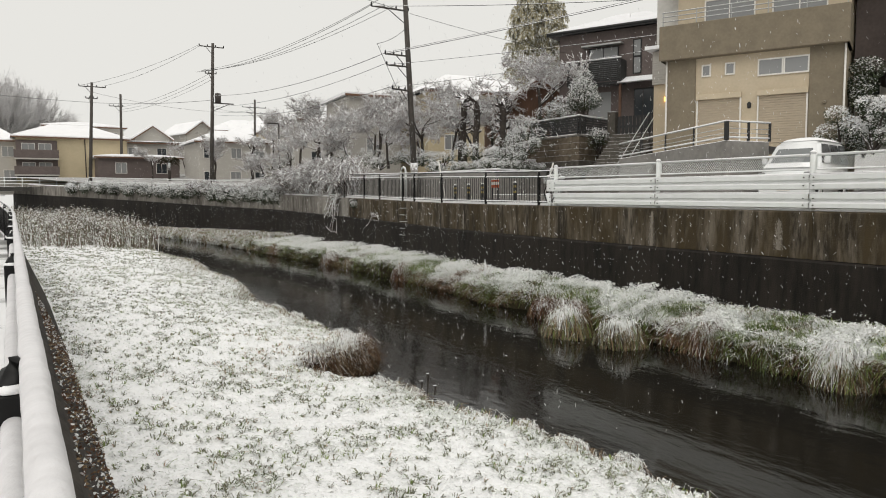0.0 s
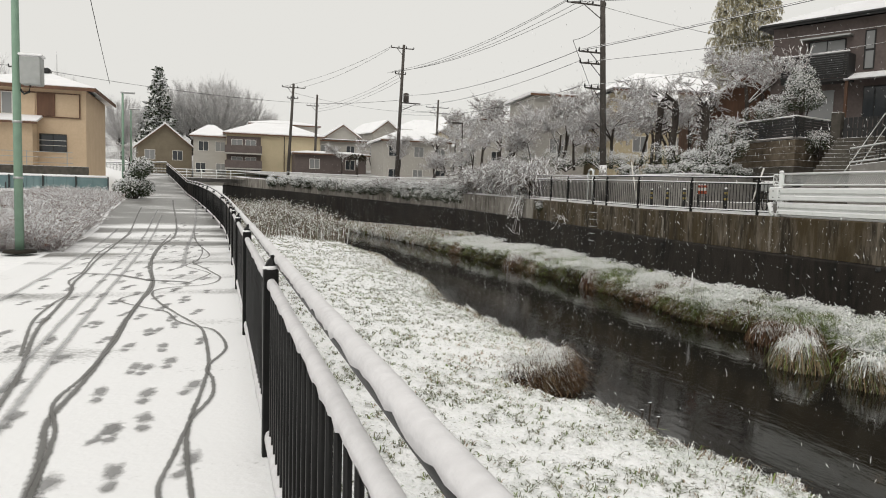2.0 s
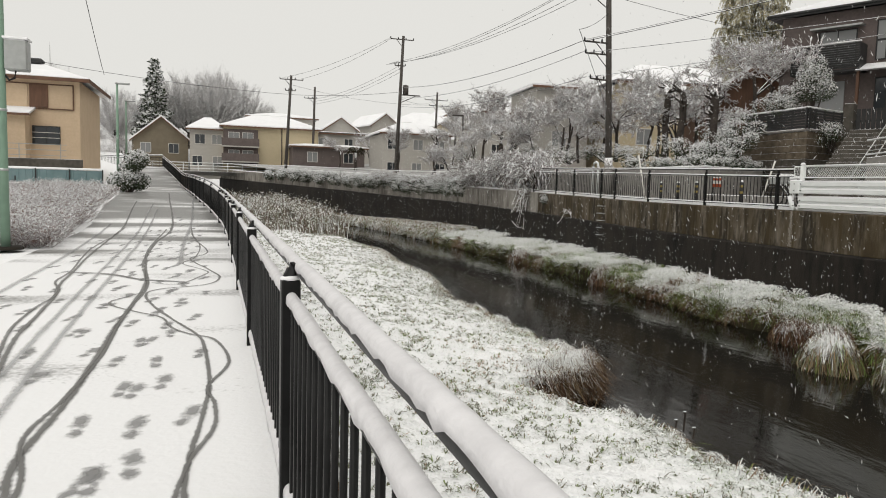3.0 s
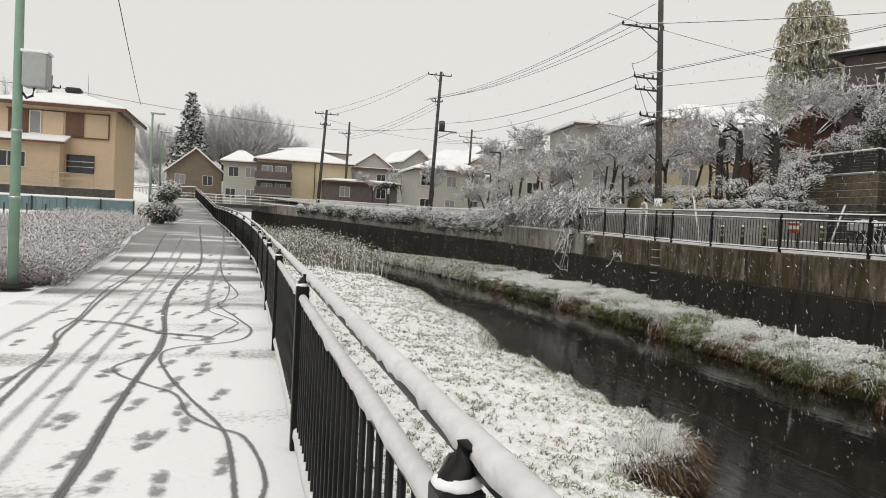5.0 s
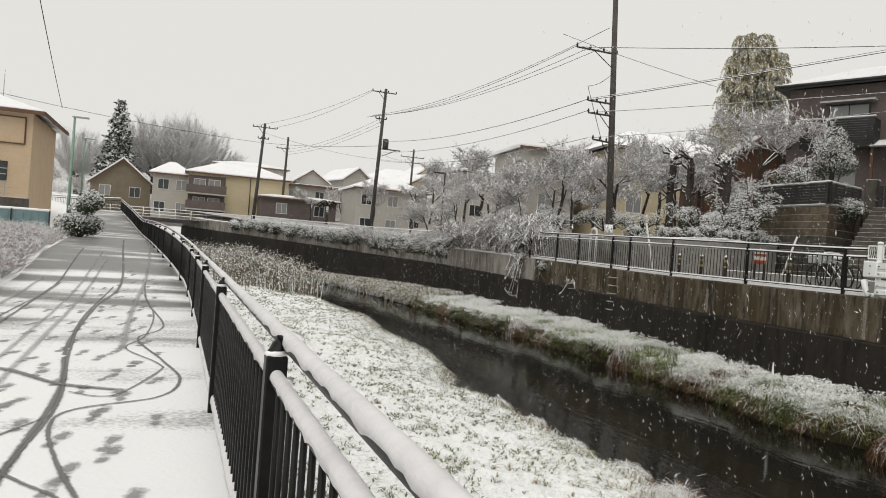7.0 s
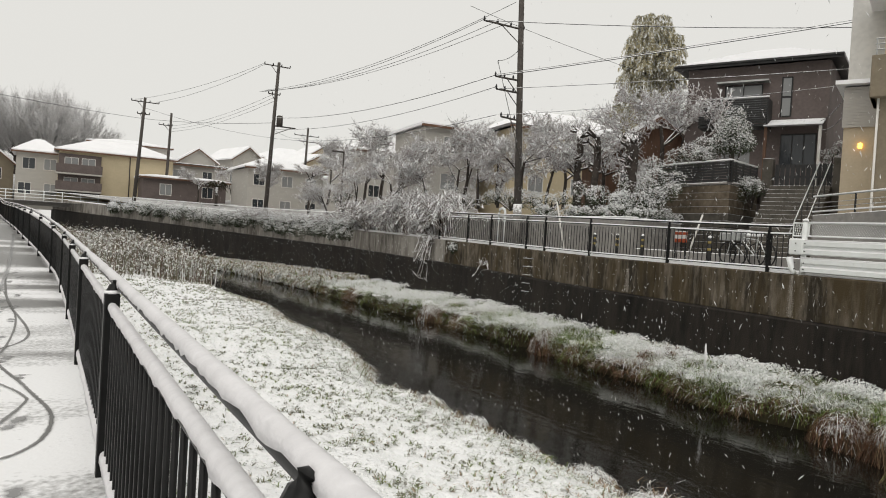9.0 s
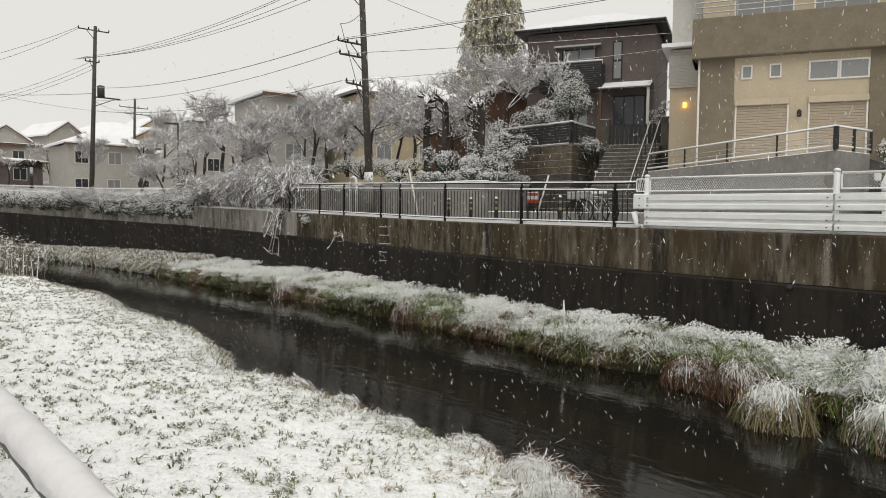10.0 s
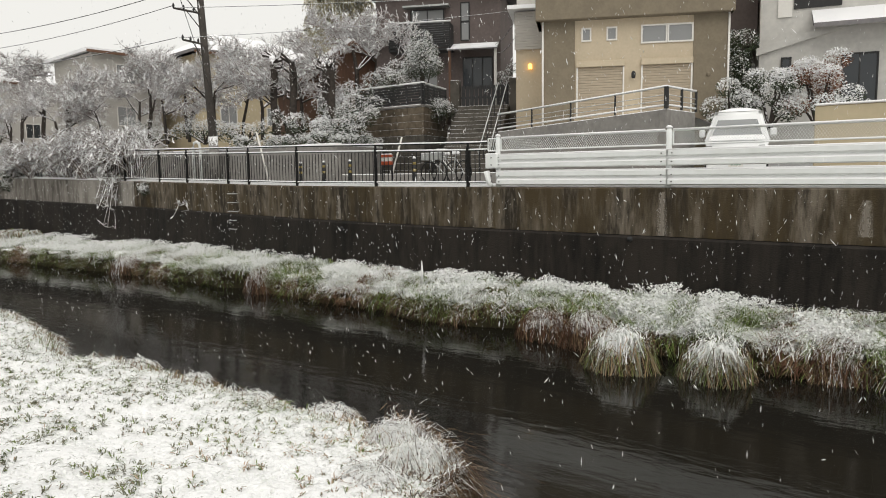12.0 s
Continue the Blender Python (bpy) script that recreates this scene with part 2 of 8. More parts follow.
def add_box(bm, x0, x1, y0, y1, z0, z1, bevel=0.0, m=None):
    r = bmesh.ops.create_cube(bm, size=1.0)
    vs = r["verts"]
    for v in vs:
        v.co = Vector(((x0 + x1) / 2 + v.co.x * (x1 - x0), (y0 + y1) / 2 + v.co.y * (y1 - y0), (z0 + z1) / 2 + v.co.z * (z1 - z0)))
    if bevel > 0:
        es = list({e for v in vs for e in v.link_edges})
        res = bmesh.ops.bevel(bm, geom=es, offset=bevel, segments=1, affect="EDGES")
        vs = list({v for f in res["faces"] for v in f.verts} | {v for v in vs if v.is_valid})
    if m is not None:
        bmesh.ops.transform(bm, matrix=m, verts=vs)
    return vs


def box(x0, x1, y0, y1, z0, z1, bevel=0.0, m=None):
    bm = bmesh.new()
    add_box(bm, x0, x1, y0, y1, z0, z1, bevel, m)
    return bm


def tube_data(points, radii, sides=8, cap=True):
    """Vertices and faces of a tapered tube along points."""
    pts = [Vector(p) for p in points]
    n = len(pts)
    if not hasattr(radii, "__len__"):
        radii = [radii] * n
    verts, faces = [], []
    for i, p in enumerate(pts):
        d = (pts[min(i + 1, n - 1)] - pts[max(i - 1, 0)]).normalized()
        u = d.orthogonal().normalized() if abs(d.z) > 0.9 else d.cross(Vector((0, 0, 1))).normalized()
        w = u.cross(d)
        for k in range(sides):
            a = 2 * math.pi * k / sides
            verts.append(p + (u * math.cos(a) + w * math.sin(a)) * radii[i])
    for i in range(n - 1):
        for k in range(sides):
            a, b = i * sides + k, i * sides + (k + 1) % sides
            faces.append((a, b, b + sides, a + sides))
    if cap:
        faces.append(tuple(range(sides - 1, -1, -1)))
        faces.append(tuple(range((n - 1) * sides, n * sides)))
    return verts, faces


def tube(name, points, radii, mat, sides=8, smooth=True):
    v, f = tube_data(points, radii, sides)
    return data_mesh(name, v, f, mat, smooth)


def grid_mesh(name, us, vs, fn, mat, smooth=True):
    verts = [fn(u, v) for u in us for v in vs]
    nv = len(vs)
    faces = [(i * nv + j, i * nv + j + 1, (i + 1) * nv + j + 1, (i + 1) * nv + j) for i in range(len(us) - 1) for j in range(nv - 1)]
    faces = [f[::-1] for f in faces]
    return data_mesh(name, verts, faces, mat, smooth)


def fast_mesh(name, V, F, mats, index=None, smooth=False):
    """A mesh from arrays of vertices and quads; index: a material slot for each face."""
    V, F = np.asarray(V, np.float32), np.asarray(F, np.int32)
    me = bpy.data.meshes.new(name)
    me.vertices.add(len(V))
    me.vertices.foreach_set("co", V.ravel())
    k = F.shape[1]
    me.loops.add(F.size)
    me.loops.foreach_set("vertex_index", F.ravel())
    me.polygons.add(len(F))
    me.polygons.foreach_set("loop_start", np.arange(len(F), dtype=np.int32) * k)
    me.polygons.foreach_set("loop_total", np.full(len(F), k, np.int32))
    if index is not None:
        me.polygons.foreach_set("material_index", np.asarray(index, np.int32))
    for m in mats if isinstance(mats, (list, tuple)) else [mats]:
        me.materials.append(m)
    me.update(calc_edges=True)
    me.validate()
    if smooth:
        me.shade_smooth()
    return me


def blade_arrays(base, lean, height, width, droop):
    """Bent blades: base points, horizontal lean vectors (length = how far), heights, widths; droop: how far the tip falls back, 0 to 1."""
    n = len(base)
    ang = RNG.uniform(0, 2 * np.pi, n)
    side = np.stack([np.cos(ang), np.sin(ang), 0 * ang], 1) * width[:, None] * 0.5
    up = np.array([0, 0, 1.0])
    p1 = base + up * (height * 0.75)[:, None] + lean * 0.35
    p2 = base + up * (height * (1 - droop))[:, None] + lean
    V = np.stack([base - side, base + side, p1 - side * 0.8, p1 + side * 0.8, p2 - side * 0.25, p2 + side * 0.25], 1).reshape(-1, 3)
    o = (np.arange(n) * 6)[:, None]
    F = np.concatenate([o + [0, 1, 3, 2], o + [2, 3, 5, 4]], 1).reshape(-1, 4)
    return V, F


def ribbon_arrays(pts, width):
    """Ribbons through rows of points (n, k, 3); each tapers to its tip. Gives k - 1 quads for each."""
    n, k, _ = pts.shape
    d = pts[:, -1] - pts[:, 0]
    d = np.stack([-d[:, 1], d[:, 0], 0 * d[:, 0]], 1) + RNG.normal(0, 0.03, (n, 3))
    d /= np.linalg.norm(d, axis=1)[:, None] + 1e-9
    taper = np.linspace(1, 0.25, k)
    s = d[:, None, :] * width[:, None, None] * 0.5 * taper[None, :, None]
    V = np.stack([pts - s, pts + s], 2).reshape(-1, 3)
    o = (np.arange(n) * 2 * k)[:, None]
    F = np.concatenate([o + [2 * j, 2 * j + 1, 2 * j + 3, 2 * j + 2] for j in range(k - 1)], 1).reshape(-1, 4)
    return V, F


def leaf_arrays(pos, size, flat=0.5):
    """Small leaf quads at random turns; flat: how level they lie."""
    n = len(pos)
    a = RNG.normal(size=(n, 3))
    a[:, 2] *= 1 - flat
    a /= np.linalg.norm(a, axis=1)[:, None] + 1e-6
    b = np.cross(a, RNG.normal(size=(n, 3)) * (1, 1, 0.6))
    b /= np.linalg.norm(b, axis=1)[:, None] + 1e-6
    s = (size * RNG.uniform(0.6, 1.4, n))[:, None]
    V = np.stack([pos - a * s, pos + b * s * 0.45, pos + a * s, pos - b * s * 0.45], 1).reshape(-1, 3)
    F = np.arange(n * 4).reshape(-1, 4)
    return V, F


def sticks(segs, sides=3):
    """Tapered sticks from rows of x, y, z, x, y, z, radius, radius."""
    S = np.asarray(segs, float)
    p, q, r0, r1 = S[:, :3], S[:, 3:6], S[:, 6], S[:, 7]
    d = q - p
    d /= np.linalg.norm(d, axis=1)[:, None] + 1e-9
    ref = np.where(np.abs(d[:, 2:3]) > 0.95, [[1.0, 0, 0]], [[0, 0, 1.0]])
    u = np.cross(d, ref)
    u /= np.linalg.norm(u, axis=1)[:, None] + 1e-9
    w = np.cross(u, d)
    rings = []
    for c, r in ((p, r0), (q, r1)):
        for k in range(sides):
            t = 2 * np.pi * k / sides - np.pi / 2
            rings.append(c + (u * np.cos(t) + w * np.sin(t)) * r[:, None])
    V = np.stack(rings, 1).reshape(-1, 3)
    o = (np.arange(len(S)) * 2 * sides)[:, None]
    F = np.concatenate([o + [k, (k + 1) % sides, sides + (k + 1) % sides, sides + k] for k in range(sides)], 1).reshape(-1, 4)
    return V, F


def join_arrays(items):
    """Join (V, F, slot) triples."""
    Vs, Fs, I, o = [], [], [], 0
    for V, F, s in items:
        Vs.append(V)
        Fs.append(F + o)
        I.append(np.full(len(F), s))
        o += len(V)
    return np.concatenate(Vs), np.concatenate(Fs), np.concatenate(I)


RNG = np.random.default_rng(7)


def mark_stuff(ob):
    return tagged(ob, kind="stuff")


def lerp_table(table, y):
    ys = [r[0] for r in table]
    return [float(np.interp(y, ys, [r[k] for r in table])) for k in range(1, len(table[0]))]


# ---- plan: lines along the stream (y, x, z) ----
FENCE = [(-30, 0, 0), (18, 0, 0), (21, -0.03, 0.03), (23.1, -0.09, 0.08), (26.4, -0.35, 0.25), (29.6, -0.62, 0.38), (38.8, -1.28, 0.58), (52.5, -2.27, 0.77), (59.6, -3.3, 1.52), (68.3, -4.6, 2.38), (80, -6.3, 2.45)]
LEFT_EDGE = [(-30, 5.6), (6.5, 5.5), (8.1, 5.3), (9, 4.9), (10.3, 4.95), (10.7, 4.55), (11.2, 4.15), (11.85, 4.05), (12.02, 4.5), (12.15, 5), (12.5, 5.3), (13, 5.7), (14, 5.72), (15.2, 5.65), (16.5, 5.6), (18.2, 5.65), (18.9, 5.6), (19.4, 5.2), (20.2, 5.3), (22, 6.05), (23.4, 6.25), (25, 6.45), (28.5, 6.3), (31.5, 6.85), (33, 6.8), (40, 6.5), (45, 6), (56, 4.6), (68, 1.6), (85, -6.5)]
RIGHT_EDGE = [(-30, 11.2), (7, 11), (10, 11.1), (12, 11.1), (14, 11.5), (15.5, 11.6), (16.6, 11.3), (18.2, 11.3), (19, 11.55), (21, 11.6), (24.4, 11.95), (27, 11.7), (29.5, 12), (32, 11.5), (37, 11.3), (45, 10.7), (52, 9.9), (60, 8.6), (70, 5.6), (85, -1.5)]
WALL = [(-30, 13.2, 0.95), (9, 13.25, 0.95), (13.2, 13.35, 0.96), (17.1, 13.47, 0.97), (20.9, 13.68, 0.98), (24.7, 14, 1), (32.1, 14.3, 1.15), (43.4, 13.95, 1.38), (52.8, 12.5, 1.52), (62.2, 10.1, 1.78), (71.6, 6.7, 2.08), (85.7, 0.3, 2.6)]


def fence_x(y):
    return lerp_table(FENCE, y)


def left_edge(y):
    return lerp_table(LEFT_EDGE, y)[0]


def right_edge(y):
    return lerp_table(RIGHT_EDGE, y)[0]


def wall_at(y):
    return lerp_table(WALL, y)


def n3(x, y, z=0.0):
    return noise.noise(Vector((x, y, z)))



# ---- footpath ----
def banded_path():
    """Trodden snow that turns to wet slush with cross bands further on."""
    m = bpy.data.materials.new("trodden_snow")
    m.use_nodes = True
    nt = m.node_tree
    L, N = nt.links.new, nt.nodes.new
    b = nt.nodes["Principled BSDF"]
    tc = N("ShaderNodeTexCoord")
    sep = N("ShaderNodeSeparateXYZ")
    L(tc.outputs["Object"], sep.inputs[0])
    far = N("ShaderNodeMapRange")
    far.inputs[1].default_value, far.inputs[2].default_value = 8.0, 25.0
    L(sep.outputs[1], far.inputs[0])
    mp = N("ShaderNodeMapping")
    mp.inputs["Scale"].default_value = (0.35, 1.0, 1)
    L(tc.outputs["Object"], mp.inputs[0])
    n1 = N("ShaderNodeTexNoise")
    n1.inputs["Scale"].default_value = 0.8
    n1.inputs["Detail"].default_value = 5
    L(mp.outputs[0], n1.inputs["Vector"])
    n2 = N("ShaderNodeTexNoise")
    n2.inputs["Scale"].default_value = 25
    n2.inputs["Detail"].default_value = 6
    L(tc.outputs["Object"], n2.inputs["Vector"])
    mixn = N("ShaderNodeMath")
    mixn.operation = "MULTIPLY_ADD"
    mixn.inputs[1].default_value = 0.35
    L(n2.outputs[0], mixn.inputs[0])
    L(n1.outputs[0], mixn.inputs[2])
    s = N("ShaderNodeMath")
    s.operation = "MULTIPLY_ADD"
    s.inputs[1].default_value = 0.31
    L(far.outputs[0], s.inputs[0])
    L(mixn.outputs[0], s.inputs[2])
    r = N("ShaderNodeMapRange")
    r.inputs[1].default_value, r.inputs[2].default_value = 0.8, 0.98
    L(s.outputs[0], r.inputs[0])
    mix = N("ShaderNodeMixRGB")
    mix.inputs[1].default_value = (0.8, 0.8, 0.805, 1)
    mix.inputs[2].default_value = (0.16, 0.157, 0.15, 1)
    L(r.outputs[0], mix.inputs[0])
    L(mix.outputs[0], b.inputs["Base Color"])
    rr = N("ShaderNodeMapRange")
    rr.inputs[3].default_value, rr.inputs[4].default_value = 0.75, 0.35
    L(r.outputs[0], rr.inputs[0])
    L(rr.outputs[0], b.inputs["Roughness"])
    bp = N("ShaderNodeBump")
    bp.inputs["Strength"].default_value = 0.25
    bp.inputs["Distance"].default_value = 0.02
    L(n2.outputs[0], bp.inputs["Height"])
    L(bp.outputs[0], b.inputs["Normal"])
    return m


def slush(name, colour, strength):
    """Slush pressed into snow; the marks fade out at their edges."""
    m = bpy.data.materials.new(name)
    m.use_nodes = True
    nt = m.node_tree
    L, N = nt.links.new, nt.nodes.new
    b = nt.nodes["Principled BSDF"]
    b.inputs["Base Color"].default_value = (*colour, 1)
    b.inputs["Roughness"].default_value = 0.5
    uv = N("ShaderNodeUVMap")
    sep = N("ShaderNodeSeparateXYZ")
    L(uv.outputs[0], sep.inputs[0])
    tri = N("ShaderNodeMath")
    tri.operation = "PINGPONG"
    tri.inputs[1].default_value = 0.5
    L(sep.outputs[1], tri.inputs[0])
    tc = N("ShaderNodeTexCoord")
    n = N("ShaderNodeTexNoise")
    n.inputs["Scale"].default_value = 22
    n.inputs["Detail"].default_value = 5
    L(tc.outputs["Object"], n.inputs["Vector"])
    ad = N("ShaderNodeMath")
    ad.operation = "MULTIPLY_ADD"
    ad.inputs[1].default_value = 0.5
    L(n.outputs[0], ad.inputs[0])
    L(tri.outputs[0], ad.inputs[2])
    r = N("ShaderNodeMapRange")
    r.inputs[1].default_value, r.inputs[2].default_value = 0.3, 0.62
    r.inputs[4].default_value = strength
    L(ad.outputs[0], r.inputs[0])
    L(r.outputs[0], b.inputs["Alpha"])
    return m


PATHM = banded_path()
TRACK = slush("slush_track", (0.13, 0.127, 0.12), 0.85)
FAINT = slush("faint_slush", (0.3, 0.3, 0.3), 0.5)
PRINT = slush("slush_print", (0.25, 0.248, 0.245), 0.75)

ys_long = list(np.arange(-30, 40, 0.5)) + list(np.arange(40, 69.1, 1))


def path_z(x, y):
    return fence_x(y)[1] + 0.012 * n3(x * 1.5, y * 1.5)


def path_point(y, u):
    x = fence_x(y)[0] + 0.1 - u * 3.35
    return (x, y, path_z(x, y))


thing("path", grid_mesh("path", ys_long, list(np.linspace(0, 1, 14)), path_point, PATHM), "snow-covered footpath with slushy wheel tracks", "path", kind="structure")


def smooth_line(pts, n=14):
    P = np.array(pts, float)
    out = []
    for i in range(len(P) - 1):
        a, b, c, d = P[max(i - 1, 0)], P[i], P[i + 1], P[min(i + 2, len(P) - 1)]
        for t in np.linspace(0, 1, n, endpoint=False):
            out.append(0.5 * (2 * b + (c - a) * t + (2 * a - 5 * b + 4 * c - d) * t * t + (3 * b - a - 3 * c + d) * t ** 3))
    out.append(P[-1])
    return np.array(out)


def ribbon(name, pts, width, mat, lift):
    P = smooth_line(pts)
    T = np.gradient(P, axis=0)
    T /= np.linalg.norm(T, axis=1)[:, None] + 1e-9
    S = np.stack([-T[:, 1], T[:, 0]], 1)
    V, UV = [], []
    for i, (p, s) in enumerate(zip(P, S)):
        w = width * (1 + 0.25 * n3(p[0] * 3, p[1] * 3, 5))
        for k in range(4):
            q = p + s * w * (k / 3 - 0.5)
            V.append((q[0], q[1], path_z(*q) + lift))
            UV.append((i * 0.1, k / 3))
    F = [(i * 4 + k, (i + 1) * 4 + k, (i + 1) * 4 + k + 1, i * 4 + k + 1) for i in range(len(P) - 1) for k in range(3)]
    me = data_mesh(name, V, F, mat)
    lay = me.uv_layers.new(name="UVMap")
    for lp in me.loops:
        lay.data[lp.index].uv = UV[lp.vertex_index]
    return me


tracks = [
    ([(-0.95, 2.0), (-0.92, 4.3), (-0.99, 5.59), (-1.06, 6.25), (-1.14, 6.83), (-1.09, 7.81), (-1.1, 9.76), (-1.09, 11.34), (-1.11, 12.86), (-1.34, 15.08), (-1.43, 18.63), (-1.35, 23.03), (-2, 33.16), (-2.51, 41.45)], 0.075, TRACK),
    ([(-0.99, 5.69), (-1.06, 6.54), (-1.18, 7.12), (-1.12, 7.72), (-1.07, 8.78), (-1.1, 10.54), (-1.05, 12.14), (-1.15, 13.38), (-1.27, 14.65), (-1.46, 17.5), (-1.44, 22.12)], 0.05, TRACK),
    ([(-0.36, 2.0), (-0.35, 4.37), (-0.34, 5.38), (-0.4, 6.37), (-0.34, 7.31), (-0.31, 7.97), (-0.36, 9.03), (-0.44, 9.53), (-0.67, 10.23), (-0.87, 10.93), (-1.01, 11.63), (-0.94, 12.09), (-0.37, 12.52), (-0.22, 13.24), (-0.39, 14.18), (-0.67, 15.58), (-0.41, 16.78), (-0.72, 19.75), (-0.9, 23.23)], 0.045, TRACK),
    ([(-0.5, 3.6), (-0.32, 4.83), (-0.42, 5.39), (-0.49, 5.67), (-0.45, 6.09), (-0.39, 6.61), (-0.28, 7.08), (-0.28, 7.49), (-0.32, 7.87), (-0.18, 8.49), (-0.28, 9.23), (-0.47, 9.48), (-0.64, 9.79), (-0.76, 10.29), (-1.01, 10.64), (-1.26, 10.99), (-1.31, 11.34), (-1.05, 11.94)], 0.04, TRACK),
    ([(-1.03, 12.65), (-0.71, 12.54), (-0.4, 13.56), (-0.42, 13.97), (-0.76, 14.84), (-0.6, 15.8), (-0.57, 18.02), (-0.82, 20.94)], 0.035, TRACK),
    ([(-1.43, 6.27), (-1.52, 7.73), (-1.78, 9.45), (-1.91, 11.46), (-2.06, 12.69), (-2.12, 13.73), (-2.3, 16.65), (-2.44, 21.04), (-2.54, 23.58), (-3.15, 32.59)], 0.06, TRACK),
    ([(-1.66, 8.41), (-1.94, 10.18), (-1.95, 11.97), (-2.15, 12.9), (-2.18, 14.05), (-2.43, 17.33), (-2.41, 20.45), (-2.43, 22.53)], 0.045, TRACK),
    ([(-2.15, 13.84), (-1.63, 13.55), (-1.12, 12.96), (-0.71, 12.74)], 0.11, TRACK),
    ([(-1.24, 4.31), (-1.42, 8.21), (-1.55, 12.16), (-1.74, 18.65), (-2.08, 28.1)], 0.09, FAINT),
    ([(-1.41, 5.33), (-1.63, 9.2), (-1.8, 14.25), (-2.01, 21.01), (-2.41, 30.6)], 0.08, FAINT),
    ([(-0.79, 14.73), (-0.89, 18.61), (-0.93, 25.58), (-1.22, 35.73)], 0.12, FAINT),
    ([(-2.54, 10.2), (-2.6, 15.35), (-2.88, 23.36)], 0.1, FAINT),
]
for k, (pts, w, mat) in enumerate(tracks):
    thing("tyre_track", ribbon("tyre_track", pts, w, mat, 0.004 + 0.0008 * k), "grey slushy bicycle tyre track in the snow", "track", "tyre tracks on the footpath")


def footprint_mesh():
    """Shoe prints: a sole and a heel each, trodden along the footpath."""
    V, F, UV = [], [], []
    rnd = random.Random(5)
    lines = [(-0.74, 3.3, 24, 0.66), (-0.86, 3.9, 20, 0.7), (-1.45, 4.4, 22, 0.64), (-0.5, 4.6, 16, 0.72), (-1.9, 7.5, 22, 0.7), (-1.25, 9.0, 26, 0.7), (-2.4, 8, 20, 0.75)]
    for x0, y0, y1, step in lines:
        y, side = y0, 1
        while y < y1:
            cx = x0 + side * 0.09 + rnd.uniform(-0.05, 0.05)
            a = rnd.uniform(-0.35, 0.05)
            for oy, ln, wd in ((0.06, 0.16, 0.068), (-0.12, 0.09, 0.056)):
                c = len(V)
                V.append((cx - math.sin(a) * oy, y + math.cos(a) * oy, 0))
                UV.append((0, 0.5))
                for k in range(12):
                    t = 2 * math.pi * k / 12
                    r = rnd.uniform(0.8, 1.15)
                    px, py = wd * math.cos(t) * r, oy + ln * math.sin(t) * r
                    V.append((cx + px * math.cos(a) - py * math.sin(a), y + px * math.sin(a) + py * math.cos(a), 0))
                    UV.append((0, 0.0))
                F += [(c, c + 1 + k, c + 1 + (k + 1) % 12) for k in range(12)]
            y += step * rnd.uniform(0.85, 1.15)
            side = -side
    V = [(x, y, path_z(x, y) + 0.003) for x, y, _ in V]
    me = data_mesh("footprints", V, F, PRINT)
    lay = me.uv_layers.new(name="UVMap")
    for lp in me.loops:
        lay.data[lp.index].uv = UV[lp.vertex_index]
    return me


thing("footprints", footprint_mesh(), "grey shoe prints trodden into the snow", "footprints", kind="stuff")


def path_wall(y, u):
    fx, fz = fence_x(y)
    prof = [(0.1, fz - 0.004), (0.2, fz - 0.02), (0.24, fz - 0.06), (0.66, -1.1), (0.7, -2.2)]
    k = int(round(u))
    return (fx + prof[k][0], y, prof[k][1])


thing("retaining_wall_path", grid_mesh("retaining_wall_path", ys_long, [0, 1, 2, 3, 4], path_wall, CONCRETE, False), "dark wet sloping wall below the footpath", "wall", kind="structure")


def leaf_litter():
    """Dead leaves and crumbs of snow caught on the sloping wall."""
    n = 5200
    y = 14 * RNG.uniform(0, 1, n) ** 1.3 - 0.5
    t = RNG.uniform(0.03, 1, n)
    p = np.stack([0.24 + 0.42 * t, y, -0.06 - 1.04 * t], 1) + (0.006, 0, 0.006)
    V, F = leaf_arrays(p, 0.016, 0.5)
    return fast_mesh("leaf_litter", V, F, [BLADE_S, BLADE_R, LEAF_W], RNG.choice([0, 1, 2], n, p=[0.3, 0.4, 0.3]))


thing("leaf_litter", leaf_litter(), "dead leaves and snow crumbs on the sloping wall", "leaf litter", kind="stuff")


# ---- near bank ----
def bank_z(x, y):
    e = left_edge(y)
    fx = fence_x(y)[0] + 0.55
    t = (x - fx) / max(e - fx, 0.1)
    z = -1.0 - 0.46 * t + 0.06 * n3(x * 0.7, y * 0.7) + 0.045 * n3(x * 2.6, y * 2.6) + (0.025 + 0.1 * max(0.0, t - 0.5)) * n3(x * 5, y * 5) + 0.022 * n3(x * 11, y * 11, 3)
    if y > 40:
        z -= 0.02 * (y - 40) * 0.3
    if t > 0.9:
        k = min(1.0, (t - 0.9) / 0.12)
        z -= k * k * 0.55
    return z


def bank_edge(y):
    return left_edge(y) + 0.22 * n3(y * 1.3, 3.3) + 0.2 * n3(y * 3.1, 8) + 0.08 * n3(y * 8, 5)


def bank_point(y, u):
    fx = fence_x(y)[0] + 0.55
    e = bank_edge(y)
    x = fx + u * (e + 0.1 - fx)
    return (x, y, bank_z(x, y))


